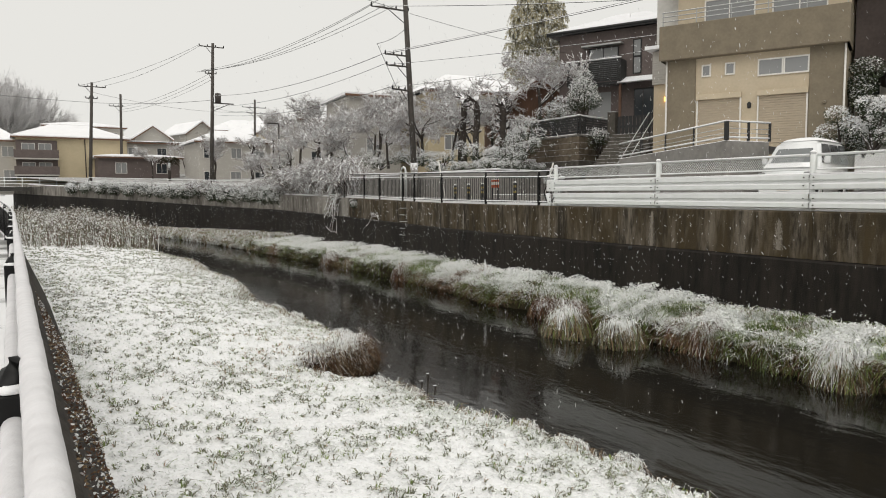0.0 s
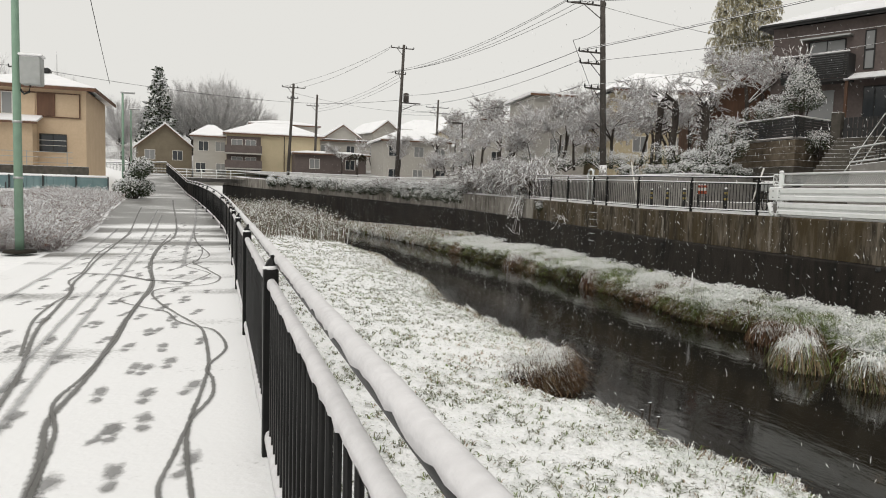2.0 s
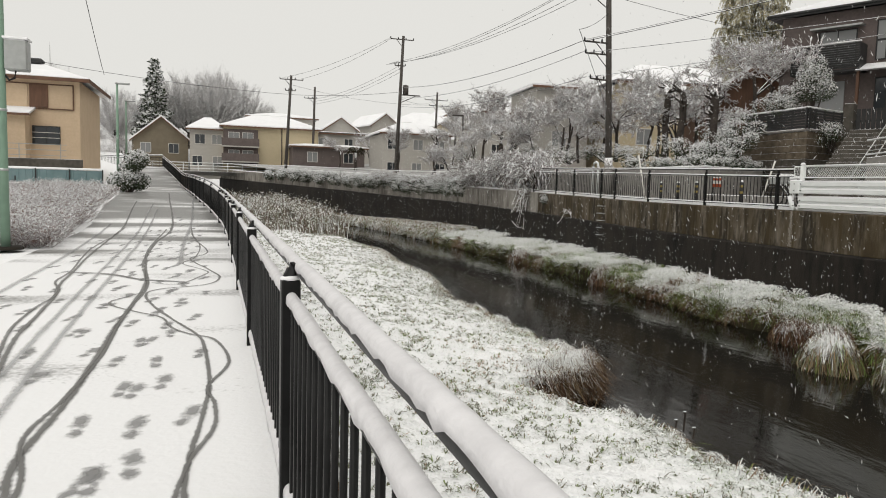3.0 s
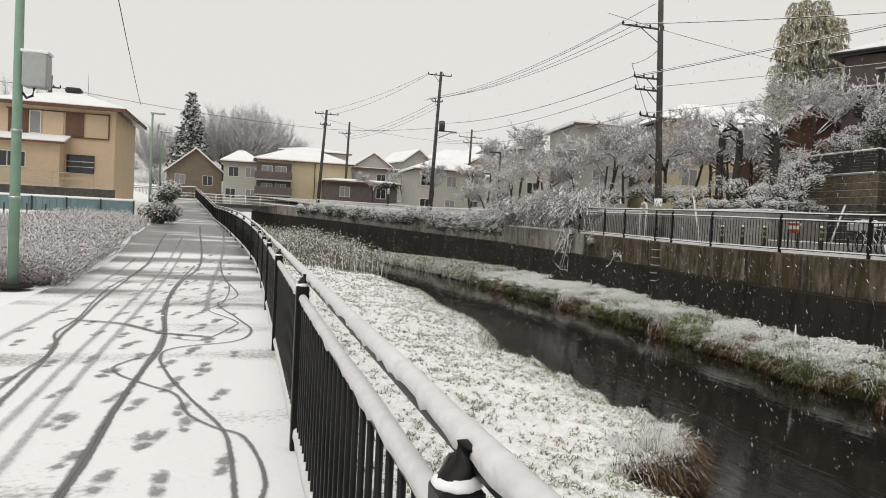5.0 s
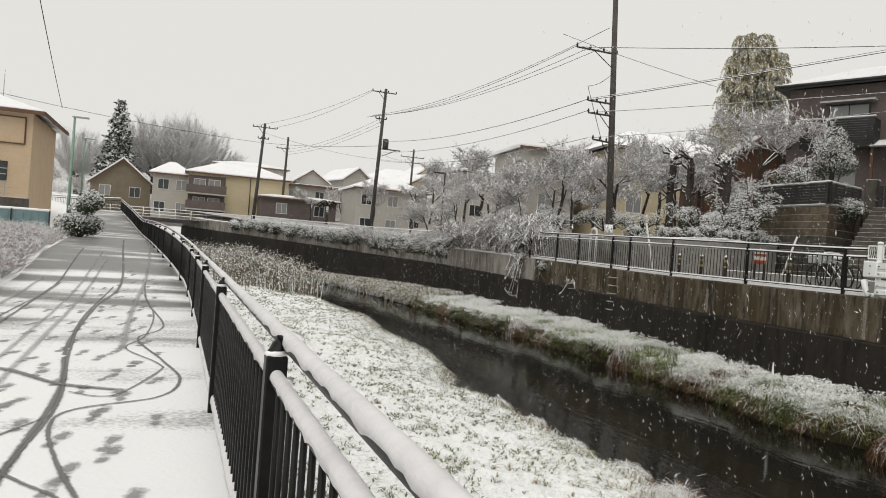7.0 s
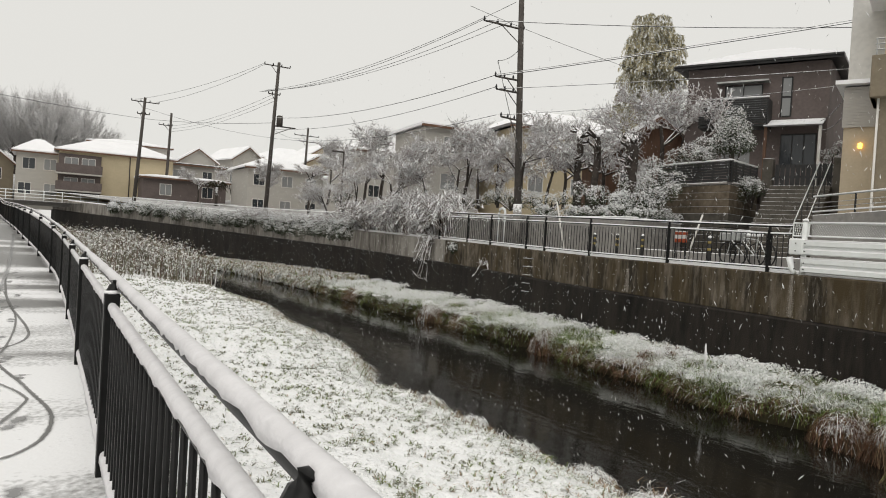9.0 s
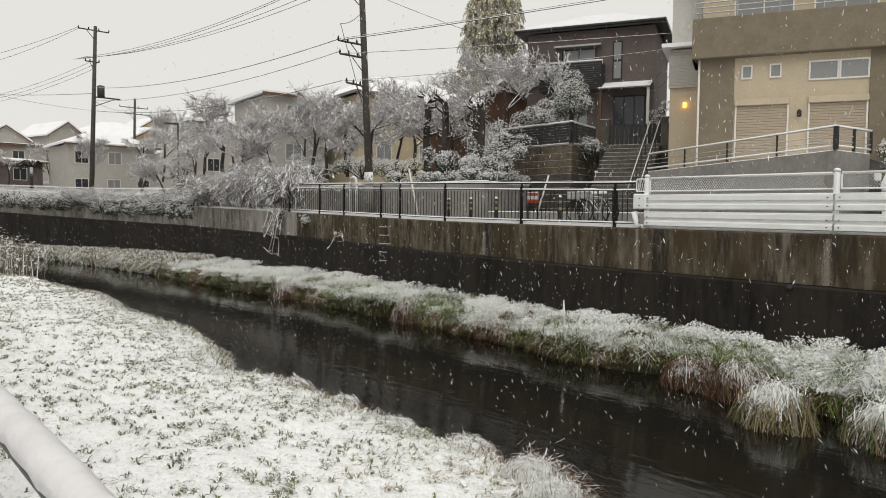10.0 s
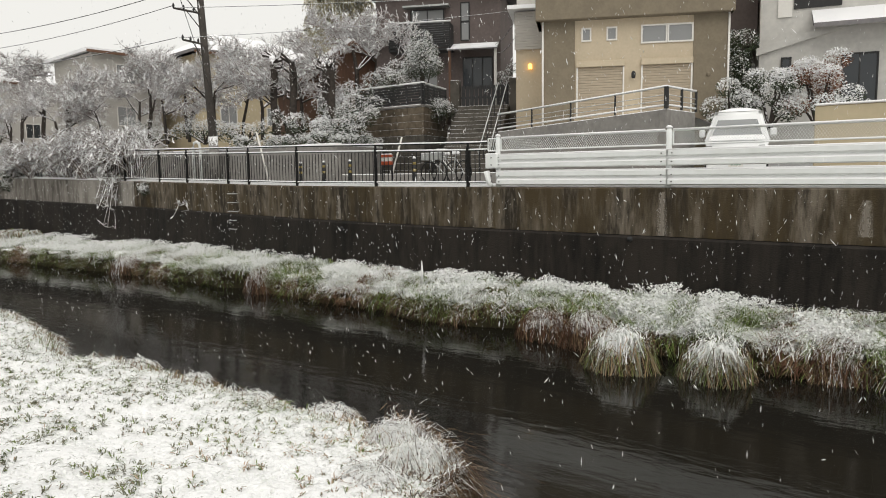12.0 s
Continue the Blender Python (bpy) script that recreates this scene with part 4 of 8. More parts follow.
ye = [-20, -12, -7, -3] + [1.1 + 4.05 * k for k in range(19)] + [84, 90]
for a, b in zip(ye[:-1], ye[1:]):
    part_me("wall_panel", wall_panel(a, b), stream_wall, "brown stained concrete section" if b < 34.5 else "pale streaked concrete section")
for y, z in ((13.9, -0.05), (4.5, -0.1), (22.2, -0.15), (30.2, -0.05)):
    x = wall_at(y)[0] - 0.11
    part_me("drain_hole", tube("drain_hole", [(x - 0.03, y, z), (x + 0.1, y, z)], 0.055, FRAMED, 12), stream_wall, "black drain pipe mouth")
LIME = slush("lime_deposit", (0.36, 0.32, 0.27), 0.5)
for y, w, top, ln in ((13.3, 0.15, 0.08, 0.85), (17.3, 0.12, 0.02, 0.9), (22.4, 0.2, 0.25, 0.65), (9.9, 0.16, 0.2, 0.6)):
    x, z = wall_at(y)
    V, UV = [], []
    m = 8
    for i in range(m):
        t = i / (m - 1)
        for k in range(5):
            V.append((x - 0.004, y + w * (0.55 + 0.45 * t) * (k / 4 - 0.5) * 2, z - top - ln * t))
            UV.append((t, k / 4))
    me = data_mesh("lime_streak", V, [(5 * i + k, 5 * i + k + 1, 5 * i + k + 6, 5 * i + k + 5) for i in range(m - 1) for k in range(4)], LIME)
    lay = me.uv_layers.new(name="UVMap")
    for lp in me.loops:
        lay.data[lp.index].uv = UV[lp.vertex_index]
    part_me("lime_streak", me, stream_wall, "pale lime streak")
for k in range(5):
    x, z = wall_at(27.3)
    pts = [(x + 0.02, 27.15, z - 0.3 - 0.28 * k), (x - 0.2, 27.15, z - 0.3 - 0.28 * k), (x - 0.2, 27.45, z - 0.3 - 0.28 * k), (x + 0.02, 27.45, z - 0.3 - 0.28 * k)]
    part_me("rung", tube("rung", pts, 0.014, STEEL, 6), stream_wall, "rusty ladder rung")


# ---- ground beyond the walls: one sheet on each side ----
def far_ground(y, u):
    x, z = wall_at(min(y, 90))
    if y > 90:
        x = x - (y - 90) * 0.6
    rise = 0 if u < 14 else (u - 14) * 0.06
    if y > 60:
        rise += (y - 60) * 0.028
    return (x + 0.36 + u, y, z - 0.006 + min(rise, 16))


thing("ground", grid_mesh("ground", list(np.arange(-60, 100, 4.0)) + [110, 130, 160, 200, 300, 600, 1500], [0, 2, 4, 6, 10, 14, 20, 30, 50, 80, 120, 200, 400, 900, 2000], far_ground, ROAD), "slushy snow-covered road and ground beyond the stream", "ground", kind="structure")


def left_ground(y, u):
    fx, fz = fence_x(min(y, 80))
    rise = 0 if y < 30 else (y - 30) * 0.03 * min(1, u / 4)
    return (fx - 3.2 - u, y, fz - 0.012 + min(rise, 8))


thing("ground_left", grid_mesh("ground_left", list(np.arange(-60, 100, 4.0)) + [110, 130, 160, 200, 300, 600, 1500], [0, 1, 4, 10, 30, 100, 400, 2000], left_ground, SNOW), "snow-covered ground beside the footpath", "ground", kind="structure")


def end_ground(y, u):
    return (-70 + u, y, 2.25 + (y - 80) * 0.02)


thing("ground_end", grid_mesh("ground_end", [80.5, 90, 100, 130, 200, 400, 1500], list(np.arange(0, 90, 8.0)), end_ground, ROAD), "snowy ground around the far bend", "ground", kind="structure")

# ---- footpath fence ----
def empty(name, x, y, z, label, category, group="", kind=""):
    return tagged(new(name), label, category, group, kind) if (x, y, z) == (0, 0, 0) else _placed(name, x, y, z, label, category, group, kind)


def _placed(name, x, y, z, label, category, group, kind):
    ob = tagged(new(name), label, category, group, kind)
    ob.location = (x, y, z)
    return ob


fence = empty("fence", 0, 0, 0, "black metal footpath fence capped with snow", "fence")


def snow_roll(name, ys, zoff, width, height, seed, xoff=0.0):
    """Lumpy snow lying along a rail: rounded on top, ragged along its lower edges."""
    V, F = [], []
    m = 9
    for i, y in enumerate(ys):
        x, z = fence_x(y)
        s = 0.3 if i in (0, len(ys) - 1) else 1.0
        w = width * 0.5 * (1 + 0.16 * n3(y * 2.1, seed) + 0.1 * n3(y * 9, seed + 3)) * s
        h = height * (1 + 0.18 * n3(y * 1.7, seed + 9) + 0.08 * n3(y * 8, seed + 5)) * s
        for k in range(m):
            t = math.pi * k / (m - 1)
            rag = -0.022 * max(0.0, 0.25 + n3(y * 6, seed + k) + 0.8 * n3(y * 19, seed + k + 2)) if k in (0, m - 1) else 0
            V.append((x + xoff - w * math.cos(t), y, z + zoff + h * math.sin(t) ** 0.8 + rag))
    for i in range(len(ys) - 1):
        for k in range(m - 1):
            F.append((i * m + k, (i + 1) * m + k, (i + 1) * m + k + 1, i * m + k + 1))
        F.append((i * m + m - 1, (i + 1) * m + m - 1, (i + 1) * m, i * m))
    return data_mesh(name, V, F, SHADESNOW, True)


ys_rail = list(np.arange(-6, 0, 0.2)) + list(np.arange(0.0, 18, 0.045)) + list(np.arange(18, 34, 0.15)) + list(np.arange(34, 68.2, 0.6))
ys_coarse = list(np.arange(-6, 50, 1.0)) + list(np.arange(50, 68.3, 1)) + [68.3]


def along(zoff, xoff=0.0):
    return [(fence_x(y)[0] + xoff, y, fence_x(y)[1] + zoff) for y in ys_coarse]


hand = part_me("handrail", tube("handrail", along(0.962, 0.04), 0.023, BLACK, 12), fence, "black round handrail pipe")
part_me("snow_cap", snow_roll("snow_cap", ys_rail, 0.975, 0.05, 0.029, 1, 0.04), hand, "thick snow on the handrail")
top = part_me("top_rail", tube("top_rail", along(0.845), 0.017, BLACK, 8), fence)
part_me("snow_cap", snow_roll("snow_cap", ys_rail, 0.855, 0.046, 0.03, 21, 0.002), top, "snow lying on the rail")
low = part_me("bottom_rail", tube("bottom_rail", along(0.085), 0.018, BLACK, 8), fence)
part_me("snow_cap", snow_roll("snow_cap", ys_rail, 0.09, 0.05, 0.045, 41), low, "ragged snow lying on the rail")


def post_mesh():
    bm = box(-0.036, 0.036, -0.036, 0.036, -0.05, 0.93, 0.006)
    return bm


bm = post_mesh()
post_me = bpy.data.meshes.new("post")
bm.to_mesh(post_me)
bm.free()
post_me.materials.append(BLACK)
v, f = tube_data([(0, 0, 0.93), (0, 0, 0.938), (0, 0, 0.943), (0.006, 0, 0.968), (0.014, 0, 0.985), (0.02, 0, 0.99)], [0.036, 0.036, 0.028, 0.022, 0.02, 0.01], 10)
finial_me = data_mesh("finial", v, f, BLACK, True)
v, f = tube_data([(0, 0, 0.928), (0, 0, 0.932), (0, 0, 0.94), (0, 0, 0.945)], [0.036, 0.04, 0.037, 0.028], 12)
post_snow_me = data_mesh("snow_ring", v, f, SNOW, True)
post_ys = [3.0 * k for k in range(-1, 23)]
for y in post_ys:
    x, z = fence_x(y)
    p = part_me("post", post_me, fence, m=Matrix.Translation((x, y, z)))
    part_me("finial", finial_me, p)
    part_me("snow_ring", post_snow_me, p, "snow on the post's shoulder")
bal_me = tube("baluster", [(0, 0, 0.085), (0, 0, 0.845)], 0.0095, BLACK, 6, True)
bal_y = [y for y in np.arange(-5.88, 68.2, 0.12) if abs((y + 1.5) % 3.0 - 1.5) > 0.05]
near_b = [y for y in bal_y if y < 30]
far_b = [y for y in bal_y if y >= 30]
for y in near_b:
    x, z = fence_x(y)
    part_me("baluster", bal_me, fence, m=Matrix.Translation((x, y, z)))
segs = [(fence_x(y)[0], y, fence_x(y)[1] + 0.085, fence_x(y)[0], y, fence_x(y)[1] + 0.845, 0.01, 0.01) for y in far_b]
V, F = sticks(segs, 4)
tagged(part_me("balusters_beyond", fast_mesh("balusters_beyond", V, F, BLACK), fence), kind="stuff")
# the fence turns away at the top of the ramp
turn = empty("fence_end", 0, 0, 0, "black metal fence where the footpath turns off", "fence")
for z0, r in ((1.0, 0.034), (0.845, 0.02), (0.085, 0.018)):
    part_me("rail", tube("rail", [(-4.6, 68.3, 2.38 + z0), (-7.5, 70.6, 2.3 + z0), (-14.5, 72.5, 2.3 + z0)], r, BLACK), turn)
part_me("snow_cap", tube("snow_cap", [(-4.6, 68.3, 3.42), (-7.5, 70.6, 3.34), (-14.5, 72.5, 3.34)], 0.05, SNOW), turn, "snow on the rail")
V, F = sticks([(-4.6 - k * 0.12, 68.3 + min(k * 0.095, 2.3 + (k - 24) * 0.033), 2.4, -4.6 - k * 0.12, 68.3 + min(k * 0.095, 2.3 + (k - 24) * 0.033), 3.2, 0.012, 0.012) for k in range(78)], 4)
tagged(part_me("balusters", fast_mesh("balusters", V, F, BLACK), turn), kind="stuff")


# ---- guard rail along the road ----
GY = [17.15, 13.23, 9.3, 5.35, 1.4, -2.6]


def guard_rail():
    g = empty("guard_rail", 0, 0, 0, "white steel road guard rail with mesh panels and snow", "guard rail")
    for y in GY:
        x, z = wall_at(y)
        p = part_me("post", tube("post", [(x + 0.12, y, z - 0.03), (x + 0.12, y, z + 1.1), (x + 0.12, y, z + 1.13)], [0.055, 0.055, 0.035], WHITEP, 14), g)
        part_me("snow_cap", tube("snow_cap", [(x + 0.12, y, z + 1.13), (x + 0.12, y, z + 1.17), (x + 0.12, y, z + 1.19)], [0.062, 0.055, 0.02], SNOW, 10), p, "snow on the post")
        for dz in (0.12, 0.25, 0.5, 0.66):
            for oy in (-0.1, 0.1):
                part_me("bolt", tube("bolt", [(x - 0.005, y + oy, z + dz), (x - 0.03, y + oy, z + dz)], 0.013, FRAMED, 6), g)
    prof = [(0.06, 0.0), (0.0, 0.02), (0.0, 0.105), (0.055, 0.135), (0.055, 0.17), (0.0, 0.2), (0.0, 0.285), (0.06, 0.305)]
    for a, b in zip(GY[:-1], GY[1:]):
        for zb in (0.05, 0.42):
            V, F = [], []
            for y in (a - 0.02, b + 0.02):
                x, z = wall_at(y)
                V += [(x + 0.01 + px, y, z + zb + pz) for px, pz in prof]
                V += [(x + 0.022 + px, y, z + zb + pz) for px, pz in prof]
            n = len(prof)
            for k in range(n - 1):
                F += [(k, k + 1, 2 * n + k + 1, 2 * n + k), (n + k + 1, n + k, 3 * n + k, 3 * n + k + 1)]
            bme = data_mesh("beam", V, F, WHITEP)
            bm_ob = part_me("beam", bme, g)
            x0, z0 = wall_at(a)
            x1, z1 = wall_at(b)
            part_me("snow_cap", tube("snow_cap", [(x0 + 0.04, a, z0 + zb + 0.305), (x1 + 0.04, b, z1 + zb + 0.305)], 0.022, SNOW, 6), bm_ob, "snow on the beam")
        # mesh panel over the beams
        x0, z0 = wall_at(a)
        x1, z1 = wall_at(b)
        ya, yb = a - 0.08, b + 0.08
        fr = []
        for (pa, za), (pb, zb) in (((ya, 0.82), (yb, 0.82)), ((ya, 1.09), (yb, 1.09)), ((ya, 0.82), (ya, 1.09)), ((yb, 0.82), (yb, 1.09))):
            fr.append((x0 + 0.12, pa, z0 + za, x0 + 0.12, pb, z1 + zb, 0.017, 0.017))
        V, F = sticks(fr, 6)
        mp = part_me("mesh_panel", fast_mesh("mesh_panel", V, F, WHITEP), g, "white expanded-metal panel")
        part_me("snow_cap", tube("snow_cap", [(x0 + 0.12, ya, z0 + 1.105), (x1 + 0.12, yb, z1 + 1.105)], 0.022, SNOW, 6), mp, "snow on the panel's top edge")
        sg = []
        y = ya
        while y > yb + 0.27:
            sg.append((x0 + 0.12, y, z0 + 0.83, x0 + 0.12, y - 0.26 * 0.7, z0 + 1.08, 0.0035, 0.0035))
            sg.append((x0 + 0.12, y, z0 + 1.08, x0 + 0.12, y - 0.26 * 0.7, z0 + 0.83, 0.0035, 0.0035))
            y -= 0.05
        V, F = sticks(sg, 3)
        tagged(part_me("wire_mesh", fast_mesh("wire_mesh", V, F, WHITEP), mp), kind="stuff")
    # end box by the railing
    x, z = wall_at(17.3)
    part("end_plate", box(x - 0.02, x + 0.1, 17.1, 17.42, z + 0.42, z + 0.76, 0.02), WHITEP, g, "pale green end plate")
    part_me("end_shoe", tube("end_shoe", [(x + 0.05, 17.42, z + 0.36), (x + 0.05, 17.36, z + 0.1), (x + 0.05, 17.28, z + 0.02)], [0.07, 0.055, 0.05], WHITEP, 8), g)
    V, F = sticks([(x + 0.12, 17.1, z + 0.82, x + 0.12, 17.42, z + 0.82, 0.015, 0.015), (x + 0.12, 17.42, z + 0.82, x + 0.12, 17.42, z + 1.09, 0.015, 0.015), (x + 0.12, 17.42, z + 1.09, x + 0.12, 17.1, z + 1.09, 0.015, 0.015)]
                  + [(x + 0.12, 17.1 + 0.05 * k, z + 0.83, x + 0.12, 17.1 + 0.05 * k + 0.05, z + 1.08, 0.004, 0.004) for k in range(6)] + [(x + 0.12, 17.1 + 0.05 * k + 0.05, z + 0.83, x + 0.12, 17.1 + 0.05 * k, z + 1.08, 0.004, 0.004) for k in range(6)], 4)
    part_me("end_mesh", fast_mesh("end_mesh", V, F, WHITEP), g)


guard_rail()

# ---- black railing along the wall ----
RY = [18.05, 21.1, 24.45, 26.8, 27.9, 30.3, 32.1, 34.3]


def rail_rise(y):
    return min(0.06, max(-0.07, 0.02 * (y - 21.5)))


def stream_railing():
    g = empty("railing", 0, 0, 0, "black balustrade on the stream wall with snowy rails", "railing")
    path = [17.5] + RY + [35.9]
    for zo, r in ((1.09, 0.022), (0.92, 0.018), (0.1, 0.018)):
        P = [(wall_at(y)[0] + 0.18, y, wall_at(y)[1] + zo + (rail_rise(y) if zo > 0.5 else 0)) for y in path]
        o = part_me("rail", tube("rail", P, r, BLACK, 8), g)
        part_me("snow_cap", tube("snow_cap", [(p[0], p[1], p[2] + r * 0.8) for p in P], 0.024, SNOW, 6), o, "snow on the rail")
    for y in RY:
        x, z = wall_at(y)
        bm = box(x + 0.145, x + 0.215, y - 0.035, y + 0.035, z - 0.02, z + 1.0 + rail_rise(y), 0.008)
        add_box(bm, x + 0.16, x + 0.2, y - 0.02, y + 0.02, z + 1.0 + rail_rise(y), z + 1.09 + rail_rise(y))
        part("post", bm, BLACK, g)
    me = tube("baluster", [(0, 0, 0.1), (0, 0, 0.9)], 0.011, BLACK, 5)
    y = 17.7
    while y < 35.8:
        x, z = wall_at(y)
        part_me("baluster", me, g, m=Matrix.Translation((x + 0.18, y, z)))
        y += 0.14


stream_railing()
kerb_snow = tube("kerb_snow", [(wall_at(y)[0] + 0.26, y, wall_at(y)[1] + 0.01) for y in np.arange(-8, 84, 1.5)], 0.07, SNOW, 8)
thing("snow_ridge", kerb_snow, "ridge of snow along the top of the stream wall", "snow", kind="stuff")


def pipe_fence():
    g = empty("pipe_fence", 0, 0, 0, "low grey pipe fence along the far road", "fence")
    ys = list(np.arange(36.3, 76, 2.5))
    for zo in (0.55, 0.9):
        part_me("rail", tube("rail", [(wall_at(y)[0] + 0.5, y, wall_at(y)[1] + zo) for y in ys], 0.03, WHITEP, 6), g)
    for y in ys:
        x, z = wall_at(y)
        part_me("post", tube("post", [(x + 0.5, y, z - 0.02), (x + 0.5, y, z + 0.95)], 0.035, STEEL, 6), g)


pipe_fence()


# ---- windows and other house parts ----
def window_part(parent, x0, x1, z0, z1, y, glass=None, frame=None, mull=0, name="window"):
    """A window in a house's own frame (x along the wall, y into it): frame, panes and sill."""
    t = 0.05
    bm = bmesh.new()
    for a in ((x0 - t, x1 + t, z0 - t, z0), (x0 - t, x1 + t, z1, z1 + t), (x0 - t, x0, z0, z1), (x1, x1 + t, z0, z1)):
        add_box(bm, a[0], a[1], y - 0.045, y + 0.03, a[2], a[3])
    for k in range(mull):
        xm = x0 + (x1 - x0) * (k + 1) / (mull + 1)
        add_box(bm, xm - 0.02, xm + 0.02, y - 0.035, y + 0.02, z0, z1)
    w = part(name, bm, frame or FRAMEW, parent)
    for k in range(mull + 1):
        a, b = x0 + (x1 - x0) * k / (mull + 1) + 0.004, x0 + (x1 - x0) * (k + 1) / (mull + 1) - 0.004
        part("pane", box(a, b, y - 0.014, y - 0.006, z0 + 0.004, z1 - 0.004), glass or GLASS, w)
    return w


def frame_at(P, d, z=0.0):
    return Matrix.Translation((P[0], P[1], z)) @ Matrix.Rotation(math.atan2(d[1], d[0]), 4, "Z")


D = (0.427, -0.904)


def beige_house():
    h = empty("house", 0, 0, 0, "beige rendered house with brown pillars and roller shutters", "house")
    h.matrix_basis = frame_at((22.4, 20.75), D, 0.2)
    bm = box(0.02, 6.18, 0.0, 8.0, 0.9, 6.35)
    part("wall", bm, BEIGE, h, "smooth beige wall")
    part("pillar", box(0.0, 1.12, -0.06, 0.3, 0.9, 6.32, 0.01), BROWNW, h, "dull brown pillar")
    part("pillar", box(5.06, 6.2, -0.06, 0.3, 0.9, 6.32, 0.01), BROWNW, h, "dull brown pillar")
    part("balcony_parapet", box(-0.22, 6.3, -0.38, -0.2, 6.3, 7.62, 0.02), BROWNW, h, "brown balcony front")
    part("balcony_side", box(-0.22, -0.06, -0.2, 1.6, 6.3, 7.62, 0.02), BROWNW, h)
    part("balcony_side", box(6.14, 6.3, -0.2, 1.6, 6.3, 7.62, 0.02), BROWNW, h)
    part("balcony_floor", box(-0.2, 6.28, -0.22, 1.6, 6.3, 6.42), BROWNW, h)
    V, F = sticks([(-0.15, -0.3, 7.8, 6.25, -0.3, 7.8, 0.02, 0.02), (-0.15, -0.3, 7.98, 6.25, -0.3, 7.98, 0.02, 0.02), (-0.15, -0.3, 8.14, 6.25, -0.3, 8.14, 0.025, 0.025)]
                  + [(a, -0.3, 7.6, a, -0.3, 8.14, 0.02, 0.02) for a in np.linspace(-0.1, 6.2, 6)], 6)
    part_me("balcony_rail", fast_mesh("balcony_rail", V, F, STEEL), h, "snowy metal rail")
    part("upper_wall", box(0.0, 6.2, 1.5, 8.0, 6.35, 9.8), BEIGE, h, "pale beige upper wall")
    window_part(h, 1.1, 2.9, 6.6, 8.8, 1.5, PALEGLASS, FRAMEW, 1, "balcony_window")
    window_part(h, 3.6, 5.4, 6.6, 8.8, 1.5, PALEGLASS, FRAMEW, 1, "balcony_window")
    bm = bmesh.new()
    add_box(bm, -0.5, 6.7, 0.9, 8.5, 9.8, 10.0)
    part("roof", bm, SNOWROOF, h, "flat roof edge under snow")
    for x0, x1, z0, z1 in ((1.39, 1.63, 5.63, 5.99), (2.24, 2.5, 5.63, 5.99)):
        window_part(h, x0, x1, z0, z1, -0.01, PALEGLASS, FRAMEW)
    for x0, x1, z0, z1 in ((3.39, 4.15, 5.48, 6.0), (4.26, 5.0, 5.48, 6.0)):
        window_part(h, x0, x1, z0, z1, -0.01, PALEGLASS, FRAMEW)
    for x0, x1 in ((1.2, 2.78), (3.38, 5.02)):
        s = part("shutter_box", box(x0 - 0.03, x1 + 0.03, -0.16, 0.0, 4.7, 4.9, 0.01), BEIGE, h)
        rs = part("roller_shutter", box(x0 + 0.03, x1 - 0.03, -0.06, -0.003, 2.96, 3.02, 0.006), SHUTTER, h, "closed beige roller shutter")
        for k in range(19):
            part("slat", box(x0 + 0.03, x1 - 0.03, -0.05, -0.003, 3.02 + 0.088 * k, 3.02 + 0.088 * k + 0.08, 0.006), SHUTTER, rs)
        part("shutter_guide", box(x0 - 0.02, x0 + 0.03, -0.08, -0.002, 3.0, 4.7), FRAMEW, s)
        part("shutter_guide", box(x1 - 0.03, x1 + 0.02, -0.08, -0.002, 3.0, 4.7), FRAMEW, s)
    for x in (0.02, 6.17):
        part_me("downpipe", tube("downpipe", [(x, -0.1, 1.0), (x, -0.1, 6.3)], 0.035, FRAMEW, 8), h, "white downpipe")
    v, f = tube_data([(3.1, -0.16, 4.26), (3.1, -0.16, 4.3), (3.1, -0.16, 4.44), (3.1, -0.16, 4.5)], [0.05, 0.07, 0.075, 0.03], 10)
    part_me("wall_lamp", data_mesh("wall_lamp", v, f, FRAMED, True), h, "small dark wall lantern")
    part("lamp_arm", box(3.08, 3.12, -0.12, 0.0, 4.44, 4.48), FRAMED, h)
    part("vent_hood", box(5.5, 5.62, -0.16, -0.06, 4.25, 4.38, 0.03), BROWNW, h)
    for y0 in (2.0, 5.0):
        bm = box(6.15, 6.215, y0, y0 + 1.4, 4.2, 5.4)
        part("side_window", bm, GLASS, h)


beige_house()


def annex():
    h = empty("house_annex", 0, 0, 0, "narrow beige annex with a clapboard upper storey", "house")
    h.matrix_basis = frame_at((22.4 + 0.904 * 2.0, 20.75 + 0.427 * 2.0), D, 0.2)
    part("wall", box(-1.1, -0.05, 0.0, 5.0, 2.0, 5.75), BEIGE, h)
    cl = part("clapboard", box(-1.12, -0.03, -0.06, 4.9, 5.75, 7.15), PALEW, h, "grey horizontal boards")
    for k in range(14):
        part("board", box(-1.15, -0.02, -0.095, -0.062, 5.75 + 0.1 * k, 5.75 + 0.1 * k + 0.088), PALEW, cl)
    part("roof", box(-1.4, 0.0, -0.4, 5.4, 7.2, 7.34), SNOWROOF, h)
    part("wall_lamp", box(-0.62, -0.5, -0.14, 0.0, 5.02, 5.2, 0.02), LAMP, h, "glowing amber wall lamp")
    bm = box(-1.1, -0.05, 0.3, 5.0, 7.35, 10.5)
    part("upper_wall", bm, WHITEW, h)


annex()


